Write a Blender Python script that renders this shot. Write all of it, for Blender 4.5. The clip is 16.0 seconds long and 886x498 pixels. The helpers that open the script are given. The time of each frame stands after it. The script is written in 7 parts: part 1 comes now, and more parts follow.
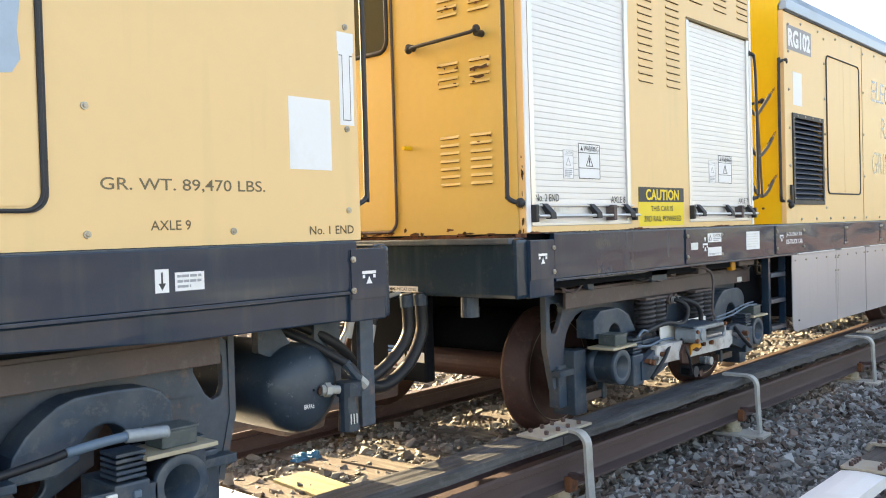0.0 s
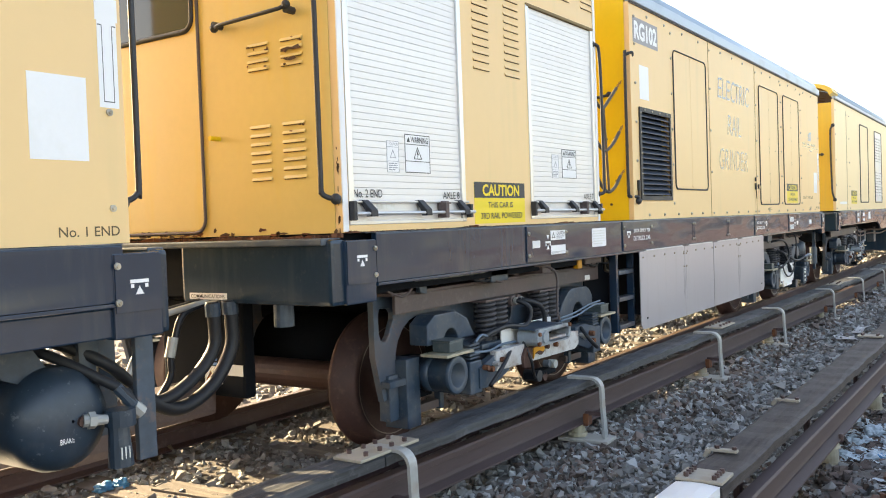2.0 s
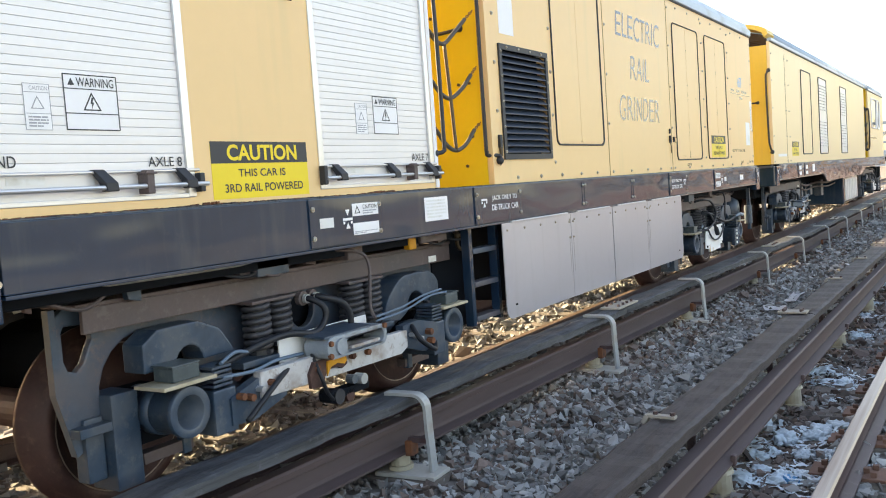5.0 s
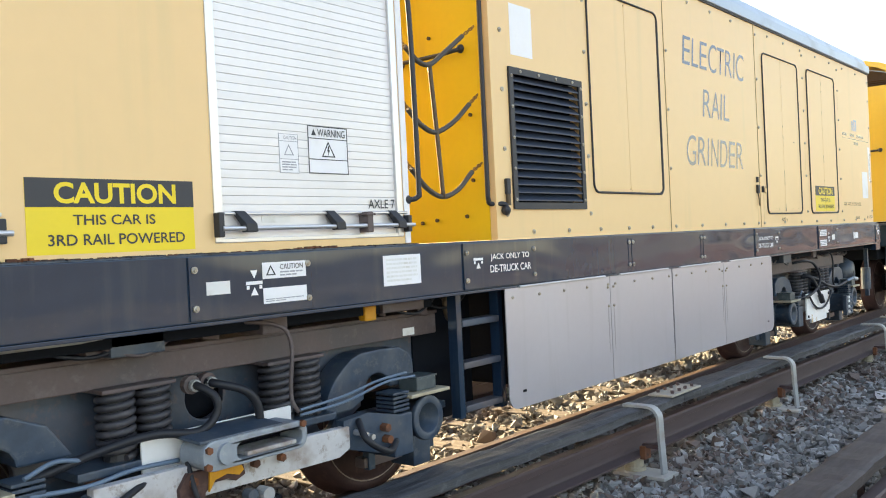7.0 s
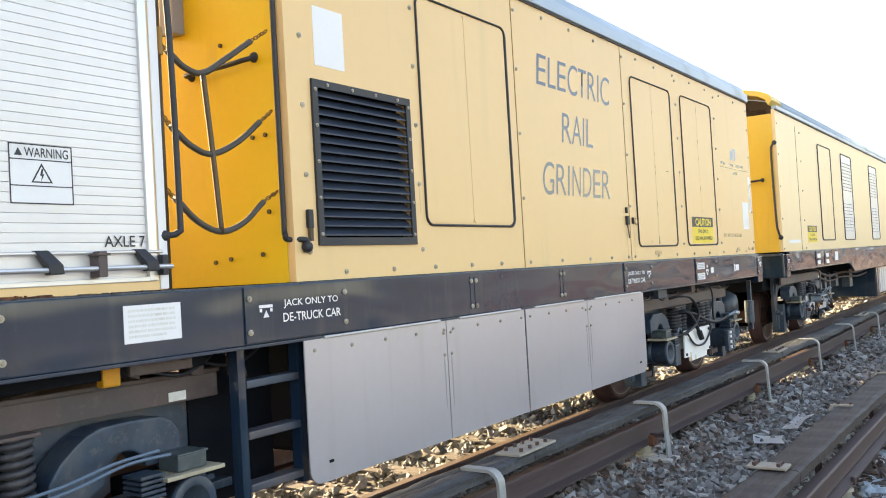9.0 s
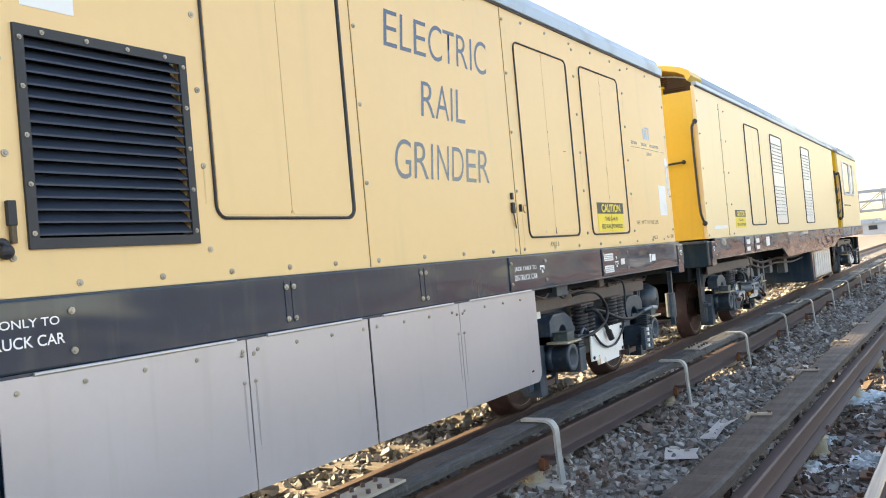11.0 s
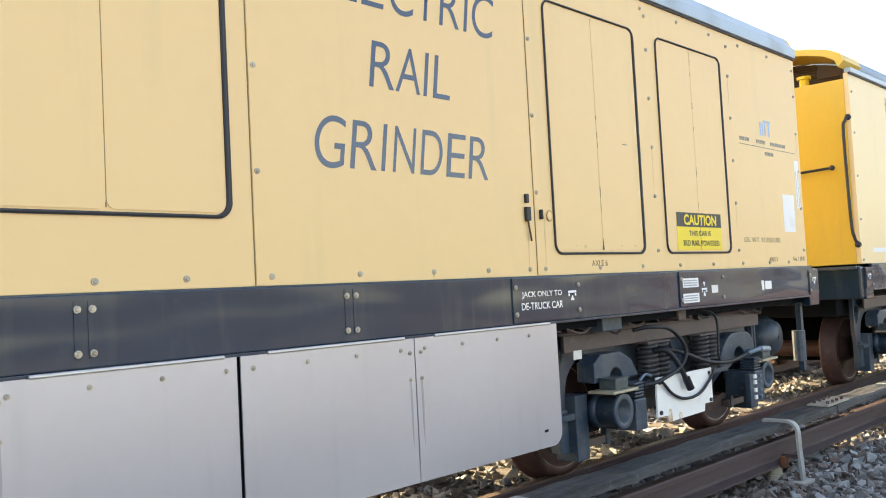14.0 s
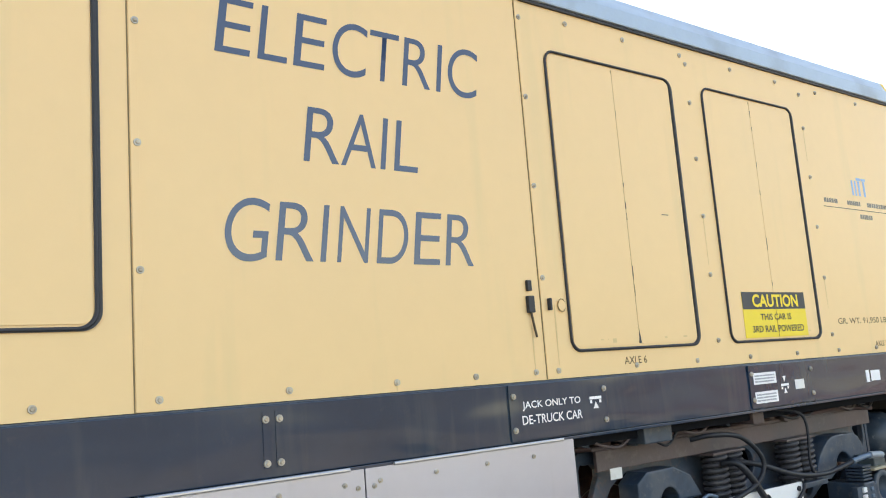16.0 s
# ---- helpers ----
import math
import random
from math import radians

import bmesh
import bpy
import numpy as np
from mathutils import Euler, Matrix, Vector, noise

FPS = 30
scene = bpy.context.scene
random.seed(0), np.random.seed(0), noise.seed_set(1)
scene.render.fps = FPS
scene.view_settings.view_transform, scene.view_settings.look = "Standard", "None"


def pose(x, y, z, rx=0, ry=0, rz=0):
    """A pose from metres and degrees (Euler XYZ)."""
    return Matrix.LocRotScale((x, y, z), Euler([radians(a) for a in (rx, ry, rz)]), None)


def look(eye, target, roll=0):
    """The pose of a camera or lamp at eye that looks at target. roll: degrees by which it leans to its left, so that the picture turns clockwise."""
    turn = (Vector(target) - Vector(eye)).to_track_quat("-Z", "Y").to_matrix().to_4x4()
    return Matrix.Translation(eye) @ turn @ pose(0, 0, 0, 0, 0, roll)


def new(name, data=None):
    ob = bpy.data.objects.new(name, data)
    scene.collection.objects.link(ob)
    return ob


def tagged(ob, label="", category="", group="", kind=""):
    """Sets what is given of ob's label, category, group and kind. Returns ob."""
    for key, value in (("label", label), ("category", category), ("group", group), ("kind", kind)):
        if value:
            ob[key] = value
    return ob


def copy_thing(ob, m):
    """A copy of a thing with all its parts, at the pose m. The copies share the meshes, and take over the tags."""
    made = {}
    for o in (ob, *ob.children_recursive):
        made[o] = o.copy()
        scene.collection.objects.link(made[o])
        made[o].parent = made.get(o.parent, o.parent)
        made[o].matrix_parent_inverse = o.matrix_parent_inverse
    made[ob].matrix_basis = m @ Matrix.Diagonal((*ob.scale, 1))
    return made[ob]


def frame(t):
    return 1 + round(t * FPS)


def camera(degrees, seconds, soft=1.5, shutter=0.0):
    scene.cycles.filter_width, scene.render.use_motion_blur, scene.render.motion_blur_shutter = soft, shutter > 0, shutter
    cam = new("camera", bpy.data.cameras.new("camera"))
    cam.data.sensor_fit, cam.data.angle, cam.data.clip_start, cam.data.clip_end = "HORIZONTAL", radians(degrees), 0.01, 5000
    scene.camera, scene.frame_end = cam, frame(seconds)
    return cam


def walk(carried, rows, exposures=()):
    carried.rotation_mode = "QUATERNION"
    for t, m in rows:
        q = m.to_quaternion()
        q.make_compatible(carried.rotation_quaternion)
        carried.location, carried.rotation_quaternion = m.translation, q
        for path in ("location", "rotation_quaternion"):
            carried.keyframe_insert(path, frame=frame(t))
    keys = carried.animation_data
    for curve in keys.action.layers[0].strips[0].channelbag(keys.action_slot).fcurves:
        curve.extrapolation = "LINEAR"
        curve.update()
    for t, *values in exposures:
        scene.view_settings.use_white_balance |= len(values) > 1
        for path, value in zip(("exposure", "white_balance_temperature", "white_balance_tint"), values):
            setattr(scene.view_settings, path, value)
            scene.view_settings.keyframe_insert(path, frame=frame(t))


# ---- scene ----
cam = camera(53.94, 16.0, soft=1.05)
EXPO, KELVIN, TINT = 2.38, 8300, 16
PATH = [
    (0, (0.006, 0.070, 1.526), (-1.327, 1.561, 1.481), -1.61),
    (0.5, (-0.053, 0.091, 1.545), (-1.157, 1.758, 1.607), -1.65),
    (1, (-0.110, 0.131, 1.517), (-1.110, 1.861, 1.440), -1.59),
    (1.5, (-0.105, 0.290, 1.507), (-1.086, 2.028, 1.372), -3.35),
    (2, (-0.020, 0.574, 1.524), (-1.136, 2.233, 1.464), -2.03),
    (2.5, (-0.022, 0.863, 1.482), (-1.088, 2.551, 1.371), -1.28),
    (3, (-0.063, 1.189, 1.513), (-1.046, 2.927, 1.399), -2.61),
    (3.5, (0.043, 1.505, 1.500), (-1.030, 3.191, 1.434), -3.71),
    (4, (0.103, 1.698, 1.500), (-0.982, 3.377, 1.449), -3.28),
    (4.5, (0.040, 1.946, 1.494), (-1.042, 3.624, 1.381), -3.08),
    (4.7, (0.045, 2.030, 1.503), (-1.010, 3.723, 1.361), -3.92),
    (6.8, (0.022, 3.342, 1.467), (-1.222, 4.905, 1.392), -3.57),
    (7, (0.027, 3.440, 1.494), (-1.252, 4.977, 1.479), -2.73),
    (7.5, (-0.054, 3.640, 1.526), (-1.333, 5.156, 1.789), -2.11),
    (8, (-0.079, 3.823, 1.524), (-1.330, 5.369, 1.738), -3.57),
    (8.5, (-0.002, 4.059, 1.506), (-1.243, 5.621, 1.651), -2.94),
    (9, (0.036, 4.272, 1.510), (-1.089, 5.925, 1.558), -3.27),
    (9.5, (-0.012, 4.580, 1.511), (-1.009, 6.310, 1.638), -3.94),
    (9.7, (-0.014, 4.671, 1.514), (-1.014, 6.401, 1.608), -4.59),
    (11.8, (0.110, 5.876, 1.470), (-0.981, 7.552, 1.466), -3.75),
    (12, (0.134, 5.983, 1.485), (-1.011, 7.623, 1.464), -2.10),
    (12.5, (0.148, 6.205, 1.474), (-1.000, 7.839, 1.577), -2.18),
    (13, (0.076, 6.488, 1.472), (-1.061, 8.126, 1.625), -2.44),
    (13.5, (0.135, 6.813, 1.437), (-1.104, 8.376, 1.584), -3.15),
    (14, (0.148, 7.069, 1.441), (-1.223, 8.522, 1.538), -2.98),
    (14.5, (0.065, 7.290, 1.499), (-1.320, 8.733, 1.535), -5.04),
    (15, (0.083, 7.544, 1.464), (-1.360, 8.926, 1.528), -3.54),
    (15.5, (0.106, 7.819, 1.482), (-1.394, 9.140, 1.549), -2.81),
    (16, (0.064, 8.025, 1.518), (-1.481, 9.258, 1.819), -4.36),
]
walk(cam, [(t, look(eye, target, roll)) for t, eye, target, roll in PATH], [(0.0, EXPO, KELVIN, TINT), (16.0, EXPO, KELVIN, TINT)])

# ---- world, sun, exposure ----
SUN_EL, SUN_AZ = 24.0, 86.0          # elevation; compass turn of the sun's way, from +y towards -x
world = bpy.data.worlds.new("sky")
scene.world = world
world.use_nodes = True
wn, wl = world.node_tree.nodes, world.node_tree.links
wn.clear()
sky = wn.new("ShaderNodeTexSky")
sky.sky_type = "NISHITA"
sky.sun_disc = False
sky.sun_elevation = radians(SUN_EL)
sky.sun_rotation = radians(-SUN_AZ)
sky.altitude, sky.air_density, sky.dust_density, sky.ozone_density = 20, 1.0, 1.8, 1.0
bg = wn.new("ShaderNodeBackground")
bg.inputs["Strength"].default_value = 0.130
wo = wn.new("ShaderNodeOutputWorld")
wl.new(sky.outputs[0], bg.inputs[0])
wl.new(bg.outputs[0], wo.inputs[0])
sun_data = bpy.data.lights.new("sun", "SUN")
sun_data.energy, sun_data.angle, sun_data.color = 4.0, radians(0.6), (1.0, 0.90, 0.63)
sun = new("sun", sun_data)
a, e = radians(SUN_AZ), radians(SUN_EL)
sun_from = Vector((-math.sin(a) * math.cos(e), math.cos(a) * math.cos(e), math.sin(e)))
sun.matrix_world = look(sun_from * 60, (0, 0, 0))

# ---- materials ----
MATS = {}


def mat(name, base, rough=0.6, metal=0.0, spread=0.12, scale=6.0, fine=60.0, bump=0.15, stain=None, stain_amt=0.0,
        stain_scale=2.0, stretch=(1, 1, 1), rand=0.0, island=0.0, coat=0.0, streaks=0.0, rough_var=0.12, spec=0.5, isle_tint=None, wear=None, wear_amt=0.5, wear_scale=22.0, wear_at=0.54, wave=0.0):
    """A painted, cast or worn surface: base colour varied at two scales, stains with their own outline, fine relief."""
    m = bpy.data.materials.new(name)
    m.use_nodes = True
    n, l = m.node_tree.nodes, m.node_tree.links
    b = n["Principled BSDF"]
    tc = n.new("ShaderNodeTexCoord")
    mp = n.new("ShaderNodeMapping")
    mp.inputs["Scale"].default_value = stretch
    l.new(tc.outputs["Object"], mp.inputs[0])

    def noise_tex(sc, detail=6.0):
        t = n.new("ShaderNodeTexNoise")
        t.inputs["Scale"].default_value, t.inputs["Detail"].default_value = sc, detail
        l.new(mp.outputs[0], t.inputs["Vector"])
        return t.outputs["Fac"]

    def math_node(op, u, v, clamp=False):
        t = n.new("ShaderNodeMath")
        t.operation, t.use_clamp = op, clamp
        for k, w in ((0, u), (1, v)):
            if isinstance(w, (int, float)):
                t.inputs[k].default_value = w
            else:
                l.new(w, t.inputs[k])
        return t.outputs[0]

    big, small = noise_tex(scale), noise_tex(fine, 4.0)
    v = math_node("ADD", math_node("MULTIPLY", math_node("SUBTRACT", big, 0.5), 2.2 * spread),
                  math_node("MULTIPLY", math_node("SUBTRACT", small, 0.5), 1.2 * spread))
    if rand:
        oi = n.new("ShaderNodeObjectInfo")
        v = math_node("ADD", v, math_node("MULTIPLY", math_node("SUBTRACT", oi.outputs["Random"], 0.5), 2 * rand))
    isl = None
    if island:
        ge = n.new("ShaderNodeNewGeometry")
        isl = ge.outputs["Random Per Island"]
        v = math_node("ADD", v, math_node("MULTIPLY", math_node("SUBTRACT", isl, 0.5), 2 * island))
    gain = math_node("ADD", v, 1.0)
    mul = n.new("ShaderNodeVectorMath")
    mul.operation = "SCALE"
    mul.inputs[0].default_value = base
    l.new(gain, mul.inputs["Scale"])
    colour = mul.outputs[0]
    if isle_tint:
        pick = math_node("MULTIPLY", math_node("SUBTRACT", math_node("FRACT", math_node("MULTIPLY", isl, 37.3), 0.0), 0.55), 2.5, True)
        mx = n.new("ShaderNodeMix")
        mx.data_type = "RGBA"
        l.new(math_node("MULTIPLY", pick, 0.8), mx.inputs["Factor"])
        l.new(colour, mx.inputs["A"])
        mx.inputs["B"].default_value = (*isle_tint, 1)
        colour = mx.outputs["Result"]
    if stain:
        mix = n.new("ShaderNodeMix")
        mix.data_type = "RGBA"
        ramp = n.new("ShaderNodeValToRGB")
        lo = 0.62 - 0.3 * stain_amt
        ramp.color_ramp.elements[0].position, ramp.color_ramp.elements[1].position = lo, lo + 0.16
        t = n.new("ShaderNodeTexNoise")
        t.inputs["Scale"].default_value, t.inputs["Detail"].default_value = stain_scale, 9.0
        if streaks:
            m2 = n.new("ShaderNodeMapping")
            m2.inputs["Scale"].default_value = (9, 9, streaks)
            l.new(tc.outputs["Object"], m2.inputs[0])
            l.new(m2.outputs[0], t.inputs["Vector"])
        else:
            l.new(mp.outputs[0], t.inputs["Vector"])
        l.new(t.outputs["Fac"], ramp.inputs[0])
        l.new(math_node("MULTIPLY", ramp.outputs[0], min(1.0, 0.35 + stain_amt)), mix.inputs["Factor"])
        l.new(colour, mix.inputs["A"])
        mix.inputs["B"].default_value = (*stain, 1)
        colour = mix.outputs["Result"]
    if wear:
        t = n.new("ShaderNodeTexNoise")
        t.inputs["Scale"].default_value, t.inputs["Detail"].default_value, t.inputs["Roughness"].default_value = wear_scale, 10.0, 0.72
        l.new(tc.outputs["Object"], t.inputs["Vector"])
        mx = n.new("ShaderNodeMix")
        mx.data_type = "RGBA"
        l.new(math_node("MULTIPLY", math_node("MULTIPLY", math_node("SUBTRACT", t.outputs["Fac"], wear_at), 9.0, True), wear_amt), mx.inputs["Factor"])
        l.new(colour, mx.inputs["A"])
        mx.inputs["B"].default_value = (*wear, 1)
        colour = mx.outputs["Result"]
    l.new(colour, b.inputs["Base Color"])
    l.new(math_node("ADD", math_node("MULTIPLY", math_node("SUBTRACT", big, 0.5), 2 * rough_var), rough, True), b.inputs["Roughness"])
    b.inputs["Metallic"].default_value = metal
    b.inputs["Specular IOR Level"].default_value = spec
    b.inputs["Coat Weight"].default_value = coat
    if bump:
        bp = n.new("ShaderNodeBump")
        bp.inputs["Strength"].default_value, bp.inputs["Distance"].default_value = bump, 0.004
        l.new(math_node("ADD", math_node("MULTIPLY", big, 0.7), math_node("MULTIPLY", small, 0.5)), bp.inputs["Height"])
        if wave:
            wv = n.new("ShaderNodeTexNoise")
            wv.inputs["Scale"].default_value, wv.inputs["Detail"].default_value = 3.0, 1.0
            wm = n.new("ShaderNodeMapping")
            wm.inputs["Scale"].default_value = (1, 0.45, 1.3)
            l.new(tc.outputs["Object"], wm.inputs[0])
            l.new(wm.outputs[0], wv.inputs["Vector"])
            b2 = n.new("ShaderNodeBump")
            b2.inputs["Strength"].default_value, b2.inputs["Distance"].default_value = 1.0, wave
            l.new(wv.outputs["Fac"], b2.inputs["Height"])
            l.new(b2.outputs[0], bp.inputs["Normal"])
        l.new(bp.outputs[0], b.inputs["Normal"])
    MATS[name] = m
    return m


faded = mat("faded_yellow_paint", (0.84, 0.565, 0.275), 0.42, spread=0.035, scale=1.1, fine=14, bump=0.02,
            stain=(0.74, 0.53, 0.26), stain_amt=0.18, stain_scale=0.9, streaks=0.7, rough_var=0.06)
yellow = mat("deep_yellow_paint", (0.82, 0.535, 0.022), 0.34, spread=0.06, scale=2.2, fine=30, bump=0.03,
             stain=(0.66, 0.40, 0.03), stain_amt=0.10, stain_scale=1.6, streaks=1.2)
weathered = mat("weathered_yellow_paint", (0.645, 0.46, 0.155), 0.40, spread=0.07, scale=1.6, fine=24, bump=0.03,
                stain=(0.66, 0.44, 0.08), stain_amt=0.22, stain_scale=1.1, streaks=0.8)
endyellow = mat("sun_bleached_deep_yellow_paint", (0.72, 0.475, 0.075), 0.38, spread=0.07, scale=1.6, fine=24, bump=0.03,
                stain=(0.64, 0.43, 0.10), stain_amt=0.2, stain_scale=1.1, streaks=0.8)
seam = mat("seam_dirt", (0.22, 0.15, 0.07), 0.8, spread=0.2)
rubber = mat("black_rubber", (0.022, 0.024, 0.03), 0.55, spread=0.2, bump=0.05)
dustyrubber = mat("dusty_brown_rubber", (0.062, 0.055, 0.046), 0.6, spread=0.3, scale=12, bump=0.08)
sillpaint = mat("glossy_black_paint", (0.012, 0.031, 0.060), 0.09, spread=0.2, scale=2, fine=12, bump=0.003,
                stain=(0.034, 0.055, 0.074), stain_amt=0.3, stain_scale=1.3, streaks=1.2, spec=0.5, rough_var=0.05, coat=0.15, wave=0.014, wear=(0.05, 0.065, 0.08), wear_amt=0.2, wear_scale=16, wear_at=0.58)
beampaint = mat("blue_black_beam_paint", (0.013, 0.030, 0.050), 0.2, spread=0.25, scale=3, fine=40, bump=0.02, stain=(0.034, 0.055, 0.074), stain_amt=0.3, stain_scale=1.3, streaks=1.2,
                wear=(0.07, 0.085, 0.10), wear_amt=0.3, wear_scale=16, wear_at=0.58)
darksteel = mat("painted_dark_steel", (0.027, 0.052, 0.085), 0.44, spread=0.5, scale=6, fine=32, bump=0.3,
                stain=(0.068, 0.082, 0.098), stain_amt=0.45, stain_scale=6, wear=(0.115, 0.125, 0.13), wear_amt=0.5, wear_scale=19)
framesteel = mat("worn_blue_grey_casting", (0.043, 0.067, 0.098), 0.45, spread=0.5, scale=5, fine=32, bump=0.3,
                 stain=(0.090, 0.083, 0.092), stain_amt=0.5, stain_scale=3.0, wear=(0.15, 0.10, 0.088), wear_amt=0.55, wear_scale=15, wear_at=0.54)
brownsteel = mat("dusty_brown_steel", (0.095, 0.068, 0.067), 0.55, spread=0.25, scale=5, fine=60, bump=0.25,
                 stain=(0.06, 0.055, 0.06), stain_amt=0.3, stain_scale=3, wear=(0.15, 0.125, 0.12), wear_amt=0.5, wear_scale=14)
# Near-black base: shade under the cars is partly put into this colour.
black = mat("shaded_black", (0.007, 0.009, 0.013), 0.8, spread=0.3, bump=0.1, spec=0.1)
roofgrey = mat("grey_roof_paint", (0.35, 0.45, 0.56), 0.33, spread=0.10, scale=2, stain=(0.2, 0.22, 0.25), stain_amt=0.3, stain_scale=2)
shutter = mat("white_aluminium_slat", (0.75, 0.73, 0.72), 0.36, 0.15, spread=0.04, scale=2, fine=30, bump=0.02, rand=0.02,
              stain=(0.66, 0.65, 0.63), stain_amt=0.2, stain_scale=1.1)
alu = mat("bare_aluminium", (0.62, 0.62, 0.63), 0.34, 0.75, spread=0.07, scale=4, bump=0.04)
skirtmat = mat("dull_aluminium_sheet", (0.49, 0.482, 0.53), 0.32, 0.45, spread=0.05, scale=1.5, fine=25, bump=0.015,
               stain=(0.40, 0.40, 0.43), stain_amt=0.15, stain_scale=1.0, streaks=0.8)
palecream = mat("pale_cream_paint", (0.85, 0.65, 0.37), 0.40, spread=0.03, scale=1.1, fine=14, bump=0.02,
                stain=(0.78, 0.60, 0.33), stain_amt=0.18, stain_scale=0.9, streaks=0.7, rough_var=0.06)
greystreak = mat("grey_drip_stain", (0.34, 0.335, 0.36), 0.45, 0.3, spread=0.1, bump=0.0)
wheelmat = mat("brown_rusted_wheel", (0.072, 0.034, 0.029), 0.62, 0.2, spread=0.3, scale=7, bump=0.2, wear=(0.15, 0.085, 0.065), wear_amt=0.5, wear_scale=12)
rust = mat("orange_rust", (0.20, 0.070, 0.028), 0.85, spread=0.5, scale=14, bump=0.5, stain=(0.07, 0.03, 0.02), stain_amt=0.6, stain_scale=14)
railrust = mat("brown_rail_steel", (0.080, 0.047, 0.047), 0.5, 0.25, spread=0.3, scale=9, bump=0.25, stretch=(1, 0.15, 1),
               stain=(0.115, 0.082, 0.078), stain_amt=0.4, stain_scale=6, wear=(0.15, 0.11, 0.10), wear_amt=0.5, wear_scale=14)
railhead = mat("worn_rail_head", (0.36, 0.30, 0.26), 0.34, 0.7, spread=0.2, scale=9, stretch=(4, 0.1, 1), bump=0.05,
               stain=(0.16, 0.10, 0.075), stain_amt=0.35, stain_scale=5)
board = mat("weathered_black_timber", (0.060, 0.064, 0.070), 0.6, spread=0.75, scale=3.2, fine=16, bump=1.0, stretch=(9, 0.5, 9),
            stain=(0.012, 0.012, 0.014), stain_amt=0.36, stain_scale=3.4, rand=0.12, spec=0.3, wear=(0.13, 0.135, 0.145), wear_amt=0.45, wear_scale=17, wear_at=0.54)
thirdsteel = mat("dark_third_rail_steel", (0.08, 0.055, 0.055), 0.6, 0.0, spread=0.3, scale=9, bump=0.25, stretch=(1, 0.15, 1), stain=(0.085, 0.062, 0.06), stain_amt=0.35, stain_scale=6, spec=0.3)
rustyhead = mat("rusty_rail_head", (0.10, 0.062, 0.046), 0.6, 0.1, spread=0.3, scale=9, stretch=(4, 0.1, 1), bump=0.1, stain=(0.07, 0.045, 0.04), stain_amt=0.4, stain_scale=5)
plankwood = mat("yellowed_plank", (0.32, 0.29, 0.15), 0.75, spread=0.3, scale=6, fine=40, bump=0.4, stretch=(0.6, 6, 4), stain=(0.16, 0.13, 0.08), stain_amt=0.35, stain_scale=5)
board_brown = mat("weathered_brown_timber", (0.058, 0.049, 0.049), 0.6, spread=0.7, scale=3.2, fine=18, bump=1.0, stretch=(9, 0.7, 9),
                  stain=(0.024, 0.020, 0.021), stain_amt=0.30, stain_scale=4.5, rand=0.12, spec=0.25, wear=(0.02, 0.018, 0.019), wear_amt=0.75, wear_scale=26, wear_at=0.55)
whiteboard = mat("white_fibreglass_board", (0.74, 0.75, 0.77), 0.38, spread=0.05, bump=0.03, stain=(0.5, 0.49, 0.47), stain_amt=0.15, stain_scale=3)
splice = mat("beige_splice_plate", (0.34, 0.31, 0.26), 0.6, spread=0.15, scale=9, bump=0.1, stain=(0.25, 0.19, 0.13), stain_amt=0.25, stain_scale=8)
galv = mat("galvanised_bracket", (0.36, 0.37, 0.365), 0.5, 0.2, spread=0.14, scale=9, bump=0.12, stain=(0.3, 0.25, 0.2), stain_amt=0.25, stain_scale=7)
insul = mat("cream_insulator", (0.42, 0.37, 0.27), 0.45, spread=0.15, bump=0.06, stain=(0.27, 0.2, 0.12), stain_amt=0.3, stain_scale=8)
padmat = mat("pale_pad", (0.46, 0.44, 0.40), 0.7, spread=0.15, bump=0.1, rand=0.1)
tie = mat("old_timber_tie", (0.125, 0.105, 0.09), 0.85, spread=0.35, scale=6, fine=50, bump=0.7, stretch=(0.4, 6, 4), rand=0.18,
          stain=(0.25, 0.22, 0.18), stain_amt=0.35, stain_scale=4)
stone = mat("crushed_stone", (0.27, 0.275, 0.27), 0.72, spread=0.2, scale=30, fine=160, bump=0.35, island=0.58, isle_tint=(0.16, 0.135, 0.118),
            stain=(0.17, 0.115, 0.085), stain_amt=0.30, stain_scale=1.6)
ruststone = mat("rust_stained_stone", (0.135, 0.098, 0.082), 0.8, spread=0.3, scale=30, fine=160, bump=0.35, island=0.6)
soil = mat("dark_gravel_bed", (0.135, 0.122, 0.110), 0.95, spread=0.5, scale=24, fine=90, bump=1.0, stain=(0.20, 0.18, 0.16), stain_amt=0.55, stain_scale=18, wear=(0.06, 0.05, 0.045), wear_amt=0.7, wear_scale=9)
white = mat("white_sticker", (0.82, 0.82, 0.83), 0.5, spread=0.03, bump=0.0, stain=(0.68, 0.67, 0.64), stain_amt=0.15, stain_scale=6)
paper = mat("faded_label", (0.72, 0.72, 0.70), 0.55, spread=0.05, bump=0.0, stain=(0.5, 0.47, 0.4), stain_amt=0.3, stain_scale=12)
ink = mat("black_ink", (0.03, 0.032, 0.038), 0.5, spread=0.1, bump=0.0)
navy = mat("faded_navy_lettering", (0.042, 0.065, 0.12), 0.06, spread=0.15, scale=9, bump=0.0, rough_var=0.02, spec=0.5, coat=0.15)
brownink = mat("brown_lettering", (0.11, 0.075, 0.045), 0.11, spread=0.1, bump=0.0)
greyplate = mat("grey_sign_paint", (0.27, 0.255, 0.27), 0.45, spread=0.06, bump=0.0)
sign = mat("safety_yellow", (0.84, 0.62, 0.02), 0.4, spread=0.04, bump=0.0)
